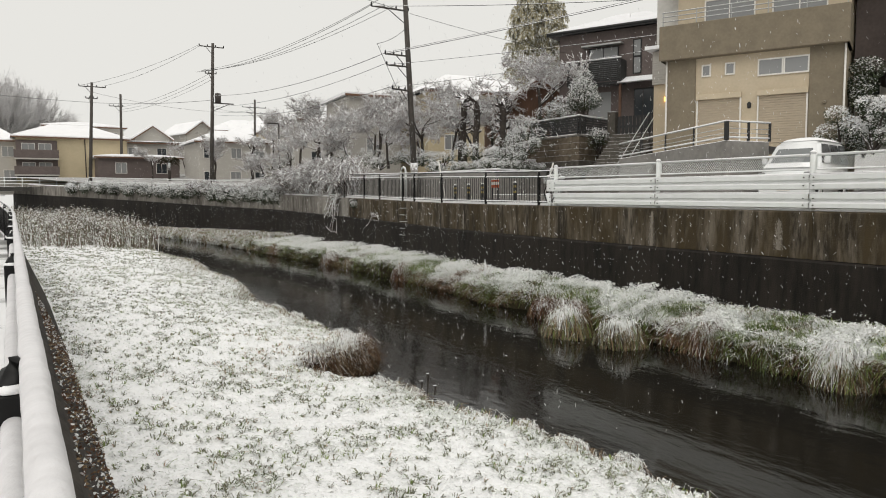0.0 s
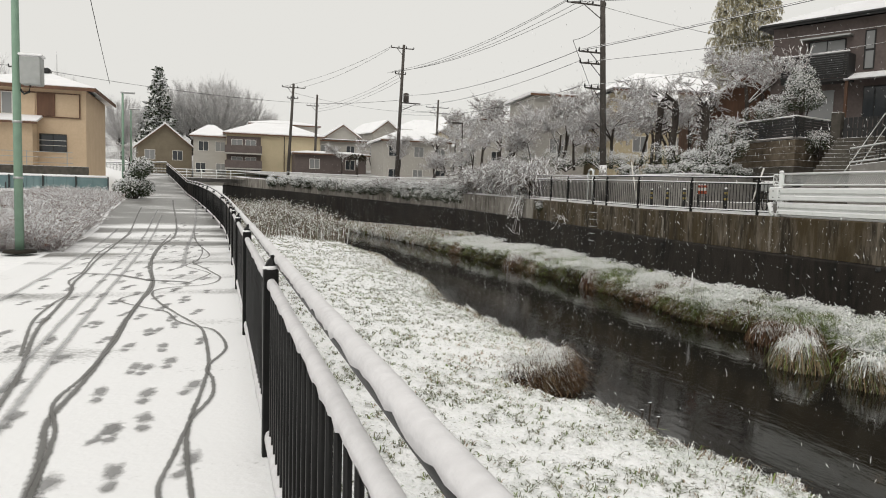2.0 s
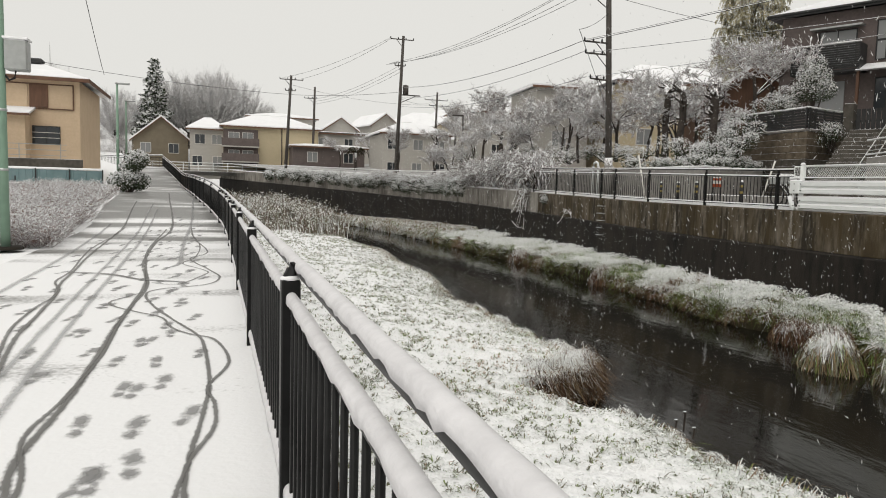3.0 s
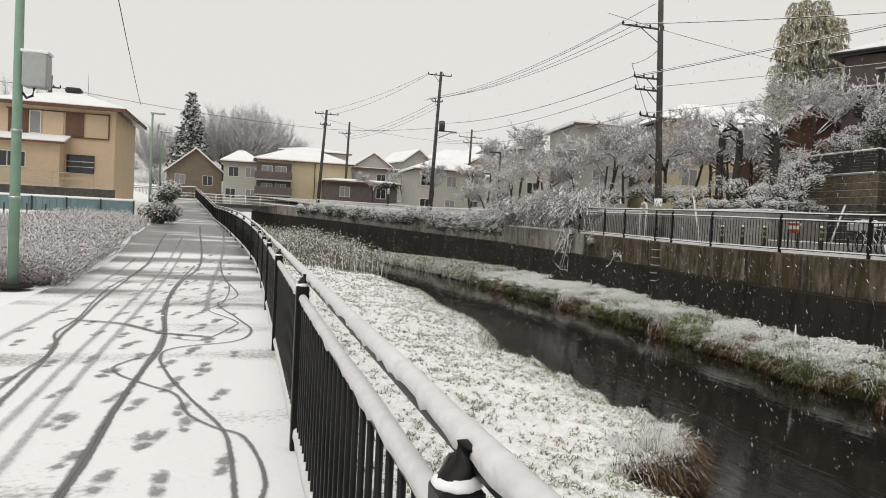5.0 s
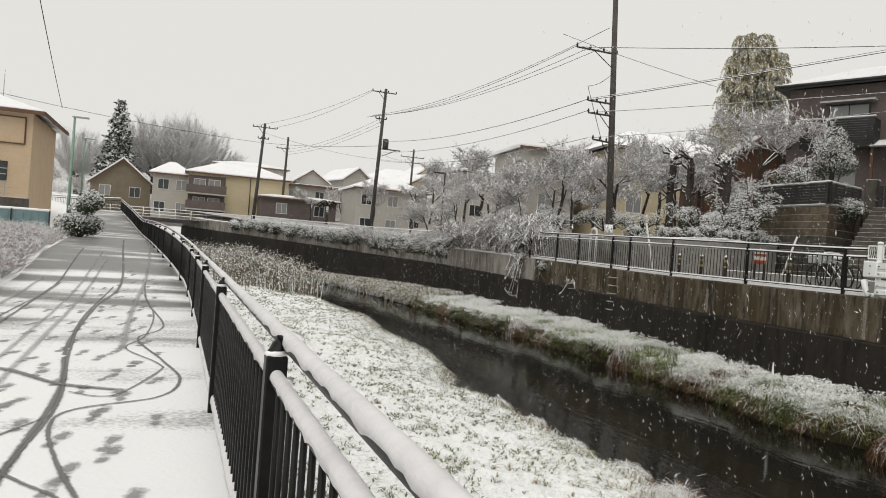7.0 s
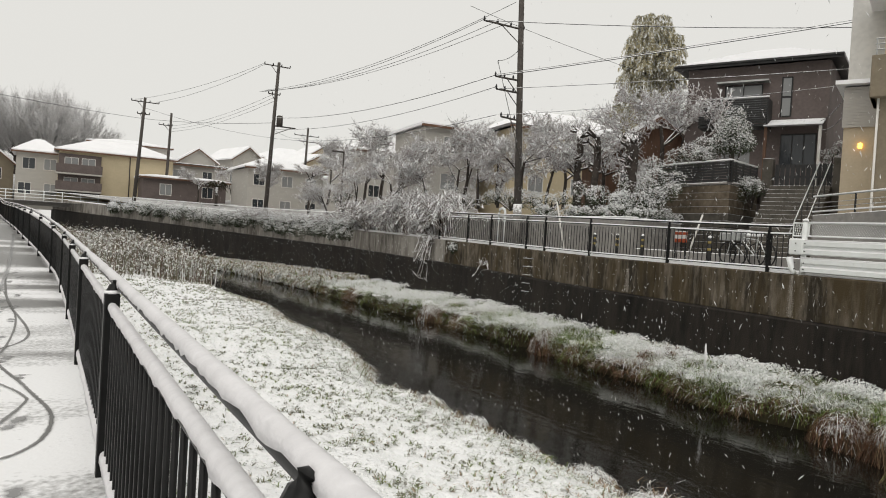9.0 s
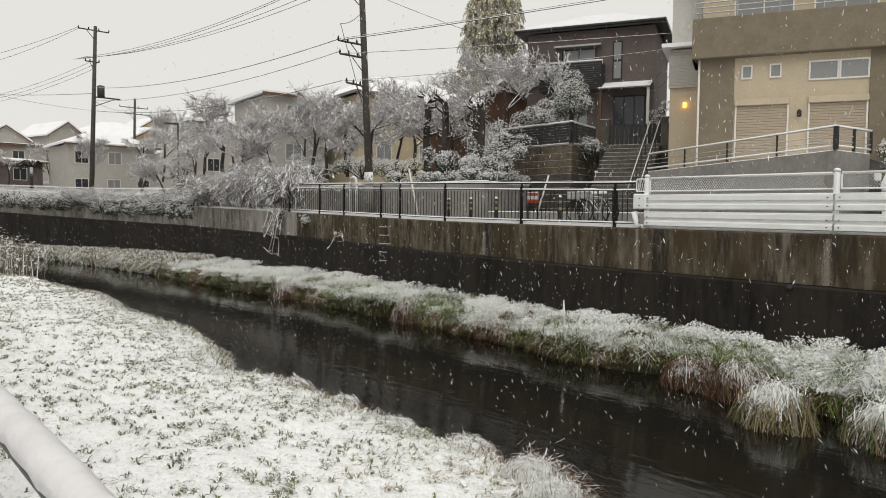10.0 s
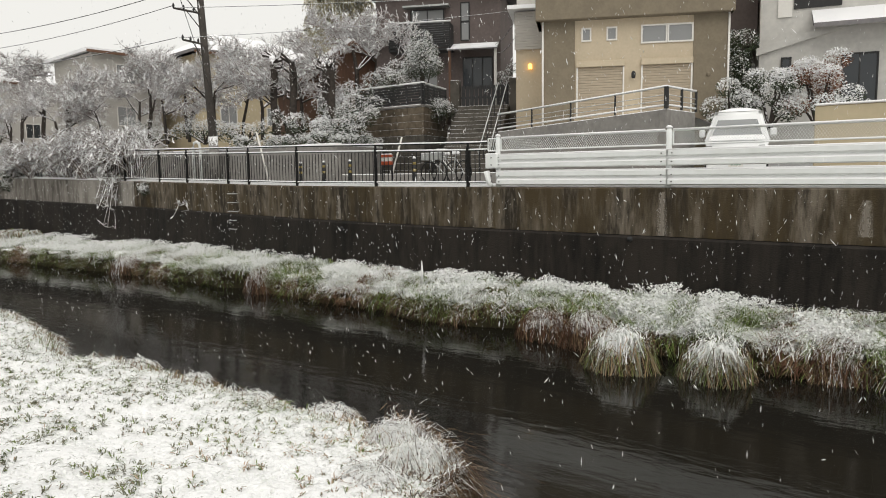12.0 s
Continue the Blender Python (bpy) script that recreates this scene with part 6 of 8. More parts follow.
# ---- utility poles and wires ----
def utility_pole(base, top_xy, top, arms, label, transformer=None, wrap=False):
    h = empty("utility_pole", 0, 0, 0, label, "utility pole", "utility poles along the road")
    B, T = Vector(base), Vector((top_xy[0], top_xy[1], top))
    part_me("shaft", tube("shaft", [B, B.lerp(T, 0.5), T], [0.17, 0.145, 0.115], POLE, 14), h)
    if wrap:
        part_me("base_guard", tube("base_guard", [B.lerp(T, 0.0), B.lerp(T, 0.15)], 0.2, GREYCONC, 14), h, "white plastic guard round the foot")
    for z, x0, x1, yaw in arms:
        c = B.lerp(T, (z - B.z) / (T.z - B.z))
        d = Vector((math.cos(yaw), math.sin(yaw), 0))
        a, b = c + d * x0, c + d * x1
        V, F = sticks([(*a, *b, 0.045, 0.045), (*(c + d * (x0 * 0.55)), *(c - Vector((0, 0, 0.7))), 0.025, 0.025)], 4)
        arm = part_me("cross_arm", fast_mesh("cross_arm", V, F, POLE), h)
        k = 0
        for t in np.linspace(0.0, 1.0, 4):
            p = a.lerp(b, t)
            part_me("insulator", tube("insulator", [p, p + Vector((0, 0, 0.1)), p + Vector((0, 0, 0.2))], [0.03, 0.05, 0.02], FRAMED, 8), arm)
    if transformer:
        c = B.lerp(T, (transformer - B.z) / (T.z - B.z)) + Vector((0.45, -0.1, 0))
        part_me("transformer", tube("transformer", [c, c + Vector((0, 0, 0.75)), c + Vector((0, 0, 0.8))], [0.24, 0.24, 0.1], POLE, 12), h, "dark transformer can")
        V, F = sticks([(*(c + Vector((-0.5, 0, -0.05))), *(c + Vector((1.3, 0, -0.05))), 0.05, 0.05), (*(c + Vector((-0.4, 0, -0.7))), *(c + Vector((1.0, 0, -0.05))), 0.03, 0.03)], 4)
        part_me("bracket", fast_mesh("bracket", V, F, POLE), h)
    return h


utility_pole((18.72, 34.6, 1.1), (18.05, 34.6), 13.9, [(11.0, -2.0, 0.15, 0.0), (8.66, -1.35, 0.1, 0.0), (8.1, -1.3, 0.1, 0.0), (6.85, -1.2, 0.1, 0.2)], "dark utility pole with a white guard round its foot", wrap=True)
utility_pole((14.52, 62.37, 1.85), (14.97, 62.37), 14.05, [(13.75, -1.1, 0.9, 0.0), (11.55, -0.6, 0.3, 0.0)], "tall utility pole carrying a transformer", transformer=9.15)
utility_pole((6.57, 76.94, 2.6), (7.07, 76.94), 12.2, [(11.8, -1.1, 1.2, 0.0), (10.7, -0.5, 0.5, 0.0)], "slim utility pole by the far road")
utility_pole((11.05, 90.38, 3.84), (11.25, 90.38), 13.04, [(11.64, -1.2, 0.2, 0.0)], "slim utility pole among the far houses")
utility_pole((26.65, 90.38, 4.84), (26.85, 90.38), 13.44, [(12.44, -1.6, 1.4, 0.0), (11.74, -1.0, 1.6, 0.0)], "slim utility pole among the far houses")
utility_pole((-13.33, 57.48, 2), (-13.23, 57.48), 9.9, [(9.1, -0.6, 0.6, 0.0)], "slim utility pole behind the ochre house")
utility_pole((31.4, 19.32, 2.1), (31.4, 19.32), 13.1, [(11.6, -1.2, 0.2, 0.5)], "dark utility pole behind the houses")


def wire(a, b, sag, r=0.012, mat=None):
    A, B = Vector(a), Vector(b)
    P = [A.lerp(B, t) - Vector((0, 0, sag * 4 * t * (1 - t))) for t in np.linspace(0, 1, 22)]
    thing("wire", tube("wire", P, r, mat or WIRE, 5), "sagging black overhead power cable", "cable", "overhead wires")


pa = (18.25, 34.6)
for dx, z in ((-1.95, 10.85), (-1.3, 10.87), (-0.75, 10.9), (-0.4, 11.9)):
    wire((pa[0] + dx, 34.6, z + 0.26), (14.3 + 0.4 * dx, 62.4, 11.85 + 0.15 * dx), 0.7)
wire((16.18, 34.64, 11.01), (31, 20.16, 10.51), 0.25, 0.022, WIRES)
wire((16.98, 34.64, 8.66), (31, 19.22, 11.6), 0.1, 0.024, WIRES)
wire((17.08, 34.64, 8.76), (31.1, 19.22, 11.75), 0.12, 0.014, WIRES)
wire((17.08, 34.64, 8.11), (31, 18.85, 9.19), 0.12, 0.016, WIRES)
wire((17.28, 34.64, 6.96), (31, 22.23, 9.13), 0.2, 0.012, WIRES)
wire((16.98, 34.64, 8.71), (14.82, 62.37, 9.75), 0.6, 0.02, WIRES)
wire((17.08, 34.64, 8.21), (14.82, 62.37, 8.85), 0.6, 0.016, WIRES)
wire((17.18, 34.64, 6.96), (14.82, 62.37, 8.15), 0.6, 0.016, WIRES)
wire((18.28, 34.64, 10.16), (14.8, 31.16, 8.32), 0.15, 0.012)
wire((14.8, 31.16, 8.32), (18.59, 34.54, 4.96), 0.0, 0.012)
for z in (13.3, 13.2):
    wire((13.9, 62.4, z + 0.55), (6.2 if z > 13.25 else 8.0, 76.9, 11.9), 0.4)
for z in (11.1, 10.8, 10.5):
    wire((14.8, 62.4, z + 0.55), (11.0, 90.4, z + 0.45), 0.5)
wire((14.82, 62.37, 9.35), (6.97, 76.94, 10.3), 0.2, 0.015)
wire((6.97, 76.94, 10.3), (-13.23, 57.48, 9.2), 0.3, 0.015)
wire((-13.23, 57.48, 9.2), (-40.14, 48.08, 9.4), 0.5, 0.015)
wire((6.97, 76.94, 11.3), (26.65, 90.38, 11.84), 0.6)
wire((26.65, 90.38, 12.34), (14.92, 62.37, 8.75), 0.4)
wire((-6.45, 49.02, 7.31), (-3.2, 17, 8.47), 0.2, 0.014)
# service drops to the dark house
wire((24.8, 21.76, 10.52), (29.6, 27.31, 7.48), 0.9, 0.012, WIRES)
wire((24.8, 21.76, 10.42), (29.6, 27.31, 7.18), 1.4, 0.012, WIRES)
wire((14.8, 33.51, 11.05), (27, 31.91, 9.23), 0.2, 0.01)


# ---- bare trees under snow ----
def tree_segments(seed, height, spread, depth=4, twigs=3, droop=0.0, trunk=0.3, radius=0.12, lean=0.0):
    rnd = random.Random(seed)
    segs = []

    def grow(p, d, length, r, level):
        n = 3 if level < 2 else 2
        q = p
        for k in range(n):
            d = (d + Vector((rnd.uniform(-1, 1), rnd.uniform(-1, 1), rnd.uniform(-0.6, 0.7) - droop * level * 0.25)) * (0.16 + 0.05 * level)).normalized()
            e = q + d * (length / n)
            r1 = r * (0.86 if k < n - 1 else 0.72)
            segs.append((*q, *e, r, r1))
            if level < depth and (k > 0 or level > 1):
                for _ in range(rnd.randint(1, twigs) if level > 0 else 2):
                    side = Vector((rnd.uniform(-1, 1), rnd.uniform(-1, 1), rnd.uniform(-0.15, 0.55))).normalized()
                    nd = (d * 0.55 + side * spread).normalized()
                    grow(e, nd, length * rnd.uniform(0.5, 0.75), r1 * 0.62, level + 1)
            q, r = e, r1
        if level >= depth - 1:
            return

    grow(Vector((0, 0, -0.1)), Vector((lean, 0, 1)).normalized(), height * trunk, radius, 0)
    return segs


def snow_on_twigs(segs, n, size, rg):
    """Slips of snow lying along twigs."""
    pick = segs[rg.integers(0, len(segs), n)]
    t = rg.uniform(0, 1, (n, 1))
    p = pick[:, :3] * (1 - t) + pick[:, 3:6] * t + np.array([0, 0, 1.0]) * pick[:, 6:7]
    d = pick[:, 3:6] - pick[:, :3]
    d /= np.linalg.norm(d, axis=1)[:, None] + 1e-6
    s = np.cross(d, [0, 0, 1.0]) + rg.normal(0, 0.05, (n, 3))
    s /= np.linalg.norm(s, axis=1)[:, None] + 1e-6
    L = (size * rg.uniform(0.6, 1.7, n))[:, None]
    V = np.stack([p - d * L, p + s * L * 0.42, p + d * L, p - s * L * 0.42], 1).reshape(-1, 3)
    return V, np.arange(4 * n).reshape(-1, 4)


def bare_tree_mesh(seed, height, **kw):
    """Trunk and branches of one tree."""
    mat = kw.pop("mat", TWIG)
    rmin = kw.pop("rmin", 0.006)
    kw_extra = kw.pop("extra", 1900)
    segs = tree_segments(seed, height, **kw)
    A = np.array(segs)
    z = A[:, [2, 5]].max()
    A[:, :6] *= height / z
    A[:, 6:] = np.maximum(A[:, 6:], rmin)
    rg = np.random.default_rng(seed)
    thin = A[A[:, 6] < 0.03]
    k = kw_extra
    pick = thin[rg.integers(0, len(thin), k)]
    t = rg.uniform(0.1, 1, (k, 1))
    p = pick[:, :3] * (1 - t) + pick[:, 3:6] * t
    dv = (pick[:, 3:6] - pick[:, :3])
    dv /= np.linalg.norm(dv, axis=1)[:, None] + 1e-6
    dv = dv * 0.7 + rg.normal(0, 0.55, (k, 3)) + (0, 0, 0.1)
    q = p + dv * rg.uniform(0.12, 0.42, (k, 1)) * (height / 6.5)
    A = np.concatenate([A, np.concatenate([p, q, np.full((k, 1), rmin * 0.85), np.full((k, 1), rmin * 0.6)], 1)])
    thick = A[:, 6] > 0.035
    tv, tf = sticks(A[thick], 7)
    wv, wf = sticks(A[~thick], 3)
    lv, lf = snow_on_twigs(A[A[:, 6] < 0.06], 8000, 0.062, rg)
    wv, wf, slot = join_arrays([(wv, wf, 0), (lv, lf, 1)])
    return fast_mesh("trunk", tv, tf, BARK), fast_mesh("branches", wv, wf, [mat, LEAF_W], slot)


def place_tree(meshes, x, y, z, turn=0.0, s=1.0, label="bare garden tree with snow on every twig", group="snowy trees"):
    h = empty("tree", x, y, z, label, "tree", group)
    h.rotation_euler = (0, 0, turn)
    h.scale = (s, s, s)
    part_me("trunk", meshes[0], h)
    mark_stuff(part_me("twig_crown", meshes[1], h, "frosted twigs"))


cherry = [bare_tree_mesh(s, 6.5, spread=1.05, depth=4, twigs=3, droop=0.15, radius=0.17, rmin=0.019) for s in (11, 12, 13)]
weeping = [bare_tree_mesh(s, 5.0, spread=1.15, depth=4, twigs=3, droop=0.75, radius=0.12, trunk=0.4, rmin=0.019) for s in (21, 22)]
upright = [bare_tree_mesh(s, 6.5, spread=0.7, depth=4, twigs=3, radius=0.12, rmin=0.018) for s in (31, 32)]
spots = [(cherry[0], 20.72, 37.27, 3.09, 0.3, 0.85), (cherry[1], 20.21, 41.97, 3.14, 1.9, 0.9), (weeping[0], 19.67, 39.62, 3.01, 0.5, 0.9), (weeping[1], 19.34, 44.79, 2.97, 2.2, 0.95), (cherry[1], 19.92, 49.96, 3.02, 3.3, 0.95),
         (cherry[2], 19.98, 55.6, 3.08, 1.0, 0.9), (weeping[0], 18.05, 52.78, 2.45, 4.0, 0.85), (upright[0], 24.84, 40.56, 3.52, 0.7, 1.0), (cherry[1], 27.14, 49.02, 3.91, 0.0, 1.1),
         (upright[0], 25.2, 31.72, 4.23, 1.3, 0.72), (cherry[2], 26.2, 33.23, 4.44, 2.0, 0.85), (weeping[1], 22.2, 33.79, 3.05, 3.0, 0.8), (cherry[0], 22.36, 35.86, 3.17, 2.9, 0.8), (upright[1], 24.43, 36.99, 3.28, 5.5, 0.9), (cherry[1], 23.37, 60.3, 3.73, 1.2, 1.0),
         (weeping[0], 20.95, 44.32, 3.16, 2.0, 1.0), (cherry[2], 21.55, 52.78, 3.45, 0.2, 1.05), (weeping[1], 23.09, 42.91, 3.35, 5.2, 1.0), (cherry[0], 18.27, 47.61, 2.39, 2.6, 0.75), (weeping[0], 24.18, 34.92, 3.26, 0.4, 0.9), (weeping[1], 17.37, 56.07, 2.08, 2.9, 0.8), (cherry[2], 32.25, 44.32, 4.56, 0.6, 0.95),
         (cherry[2], 18.3, 63.12, 2.76, 0.4, 0.8), (upright[0], 21.21, 66.88, 3.6, 3.0, 0.9), (weeping[1], 16.89, 59.36, 2.12, 1.0, 0.75), (cherry[0], 28.48, 55.6, 4.28, 2.2, 1.15), (cherry[1], 16.37, 68.76, 2.62, 2.0, 0.7), (upright[1], 31.42, 37.27, 4.79, 1.0, 1.05)]
for m, x, y, z, t, s in spots:
    place_tree(m, x, y, z, t, s * (0.8 if 35 < y < 60 else 1))


def stump_tree(x, y, z, h0, seed):
    """A pollarded trunk: a thick bare stem with knuckles and short snowy stubs."""
    rnd = random.Random(seed)
    h = empty("tree", x, y, z, "pollarded bare trunk with snowy knuckles", "tree", "pollarded trees")
    P = [Vector((0.05 * rnd.uniform(-1, 1), 0.05 * rnd.uniform(-1, 1), t * h0)) for t in np.linspace(0, 1, 6)]
    part_me("trunk", tube("trunk", P, [0.2, 0.17, 0.16, 0.16, 0.17, 0.12], BARK, 10), h)
    segs = []
    for k in range(16):
        t = rnd.uniform(0.45, 1.0)
        a = rnd.uniform(0, 6.28)
        p = Vector((0, 0, t * h0))
        q = p + Vector((math.cos(a), math.sin(a), rnd.uniform(0.1, 0.8))) * rnd.uniform(0.25, 0.5)
        segs.append((*p, *q, 0.07, 0.06))
        for _ in range(5):
            e = q + Vector((rnd.uniform(-1, 1), rnd.uniform(-1, 1), rnd.uniform(0, 1.2))) * 0.35
            segs.append((*q, *e, 0.014, 0.006))
    V, F = sticks(segs, 5)
    mark_stuff(part_me("stub_crown", fast_mesh("stub_crown", V, F, BARK), h, "snowy stubs"))


for k, (x, y, z, hh) in enumerate(((21, 33.32, 2.94, 3.6), (21, 32.1, 2.93, 3.5), (21, 29.84, 3.01, 3.0), (22, 31.16, 3.02, 3.2))):
    stump_tree(x, y, z, hh, 50 + k)


# ---- evergreen shrubs ----
def leafy(name, blobs, per, size, dark, label, category="shrub", group="", wshare=0.55, seed=3, base=(0, 0, 0)):
    """Leaves set over overlapping clumps; snow lies on the leaves that face up."""
    rg = np.random.default_rng(seed)
    pos, white = [], []
    for cx, cy, cz, r in blobs:
        n = int(per * r * r * 150)
        d = rg.normal(size=(n, 3))
        d /= np.linalg.norm(d, axis=1)[:, None]
        rr = r * rg.uniform(0.55, 1.08, n) ** 0.6
        p = np.array([cx, cy, cz]) + d * rr[:, None] * (1, 1, 0.85)
        pos.append(p)
        white.append(rg.uniform(0, 1, n) < np.clip(wshare * (0.75 + 0.9 * d[:, 2]), 0.04, 0.97))
    pos, white = np.concatenate(pos), np.concatenate(white)
    V, F = leaf_arrays(pos, size * 0.62, 0.5)
    h = empty(name, base[0], base[1], base[2], label, category, group)
    segs = []
    for cx, cy, cz, r in blobs:
        segs.append((0.0, 0.0, -0.05, cx * 0.5, cy * 0.5, cz * 0.5, 0.05, 0.04))
        segs.append((cx * 0.5, cy * 0.5, cz * 0.5, cx, cy, cz, 0.04, 0.012))
    sv, sf = sticks(segs, 5)
    mark_stuff(part_me("stem", fast_mesh("stem", sv, sf, BARK), h))
    mark_stuff(part_me("foliage", fast_mesh("foliage", V, F, [dark, LEAF_W], white.astype(int)), h, "snow-laden leaves"))
    return h


def blob_set(seed, n, rx, ry, z0, z1, r):
    rnd = random.Random(seed)
    return [(rnd.uniform(-rx, rx), rnd.uniform(-ry, ry), rnd.uniform(z0, z1), r * rnd.uniform(0.7, 1.25)) for _ in range(n)]


for k, (x, y) in enumerate(((19.35, 28.7), (19.35, 31.0), (19.35, 33.2), (20.6, 28.4), (22.2, 28.9))):
    leafy("hedge", blob_set(140 + k, 14, 0.16 if k < 3 else 0.7, 1.0 if k < 3 else 0.2, 0.05, 0.4, 0.24), 30, 0.05, LEAF_D, "low clipped hedge capped with snow on a garden wall", "hedge", "hedges on the garden wall", wshare=0.66, seed=150 + k, base=(x, y, 2.48))
leafy("shrub", [(0, 0, 1.75, 0.8), (0.1, 0.25, 2.3, 0.62), (-0.1, -0.25, 2.2, 0.6), (0.0, 0.0, 2.75, 0.5), (0.1, -0.45, 1.6, 0.55), (0, 0.5, 1.65, 0.55)], 22, 0.055, LEAF_D, "round clipped evergreen heavy with snow", "tree", wshare=0.62, seed=4, base=(24.3, 27.59, 4.28))
leafy("shrub", blob_set(5, 9, 0.5, 1.0, 0.75, 1.5, 0.42), 20, 0.05, LEAF_D, "low clipped pine spread with snow", "shrub", wshare=0.7, seed=5, base=(23.9, 29, 4.3))
leafy("shrub", blob_set(6, 8, 0.4, 0.5, 0.3, 1.1, 0.4), 18, 0.05, LEAF_D, "snowy shrub hanging over a retaining wall", "shrub", wshare=0.6, seed=6, base=(24.7, 26.8, 3.3))
leafy("shrub", blob_set(7, 7, 0.25, 0.3, 0.4, 1.7, 0.34), 20, 0.05, LEAF_D, "slim snowy evergreen beside the porch", "shrub", wshare=0.6, seed=7, base=(29.3, 26.46, 4.77))
for k, (x, y, z, n, rx, ry, zz) in enumerate(((21.6, 29.47, 2.8, 12, 0.8, 1.3, 1.6), (22.3, 29.84, 3.01, 12, 0.7, 1.2, 2.4), (20.4, 30.69, 2.92, 9, 0.6, 1.4, 0.9), (20.6, 29.28, 2.7, 8, 0.5, 1.0, 0.6), (20.2, 34.17, 2.85, 9, 0.6, 1.5, 0.7), (20.12, 37.27, 2.89, 9, 0.6, 1.6, 0.9), (19.83, 41.03, 2.93, 9, 0.6, 1.6, 1.0), (19.48, 47.14, 2.89, 9, 0.6, 1.8, 1.2), (18.94, 57.48, 2.7, 10, 0.8, 2.0, 1.8))):
    leafy("shrub", blob_set(60 + k, n, rx, ry, 0.2, zz, 0.45), 12, 0.06, LEAF_D, "garden shrub bowed under snow", "shrub", "garden shrubs", wshare=0.74, seed=70 + k, base=(x, y, z))
for k, (x, y, z, zz, mt) in enumerate(((24.0, 13.6, 2.6, 1.9, LEAF_D), (24.2, 12.3, 2.6, 2.0, RUSSET), (26.1, 15.0, 2.6, 3.6, LEAF_D), (26.0, 16.4, 3.0, 3.4, LEAF_D), (24.6, 14.9, 2.4, 1.6, LEAF_D), (23.6, 11.4, 2.2, 1.2, LEAF_D))):
    leafy("shrub", blob_set(90 + k, 12 if zz > 3 else 9, 0.5, 0.55, 0.4, zz, 0.42), 24, 0.06, mt, "bushy garden shrub loaded with snow", "shrub", "shrubs by the white house", wshare=0.3 if zz > 3 else 0.75, seed=95 + k, base=(x, y, z))


# ---- bamboo grove behind the houses ----
def bamboo(x, y, z, seed, top, n_culm):
    rg = np.random.default_rng(seed)
    h = empty("bamboo", x, y, z, "tall drooping bamboo with snow on its plumes", "bamboo", "bamboo behind the houses")
    culms, P = [], []
    for k in range(n_culm):
        a = rg.uniform(0, 2 * np.pi)
        r0 = rg.uniform(0, 0.55)
        b = np.array([r0 * np.cos(a), r0 * np.sin(a), 0])
        H = top * rg.uniform(0.84, 1.0)
        out = np.array([np.cos(a), np.sin(a), 0]) * rg.uniform(0.3, 1.0)
        prev = b
        for t in np.linspace(0.08, 1.12, 16):
            c = b + out * t ** 3 + np.array([0, 0, H * (t if t < 0.93 else 0.93 - (t - 0.93) * 1.3)])
            culms.append((*prev, *c, 0.04 * (1.2 - t) + 0.008, 0.04 * (1.1 - t) + 0.006))
            if t > 0.42:
                for _ in range(13):
                    ang = rg.uniform(0, 2 * np.pi)
                    d = np.array([np.cos(ang), np.sin(ang), 0])
                    L = rg.uniform(0.35, 0.85) * (1.15 - 0.35 * t)
                    s = np.linspace(0.15, 1, 15)[:, None]
                    arc = c + d * L * s * (1 - 0.25 * s) + np.array([0, 0, 1.0]) * L * (0.45 * s - 1.35 * s * s)
                    tg = np.gradient(arc, axis=0)
                    tg /= np.linalg.norm(tg, axis=1)[:, None]
                    culms.append((*c, *arc[5], 0.009, 0.006))
                    culms.append((*arc[5], *arc[-1], 0.006, 0.004))
                    P.append(np.concatenate([arc, tg], 1))
            prev = c
    V, F = sticks(culms, 4)
    mark_stuff(part_me("culm_clump", fast_mesh("culm_clump", V, F, LEAF_B), h, "grey-green canes"))
    A = np.repeat(np.concatenate(P), 2, 0)
    n = len(A)
    p = A[:, :3] + rg.normal(0, 0.02, (n, 3))
    d = A[:, 3:] + rg.normal(0, 0.33, (n, 3)) + (0, 0, -0.35)
    d /= np.linalg.norm(d, axis=1)[:, None]
    s = np.cross(d, rg.normal(size=(n, 3)))
    s /= np.linalg.norm(s, axis=1)[:, None]
    L = rg.uniform(0.12, 0.24, n)[:, None]
    V = np.stack([p, p + d * L * 0.45 + s * 0.024, p + d * L, p + d * L * 0.45 - s * 0.024], 1).reshape(-1, 3)
    slot = (rg.uniform(0, 1, n) < 0.3).astype(int)
    mark_stuff(part_me("foliage", fast_mesh("foliage", V, np.arange(4 * n).reshape(-1, 4), [LEAF_B, LEAF_W], slot), h, "drooping yellow-green leaves"))


bamboo(28.68, 37.08, 3.88, 1, 11.5, 17)
bamboo(30.42, 37.46, 4.09, 2, 11.2, 17)
bamboo(29.6, 38.3, 3.7, 3, 9.8, 12)


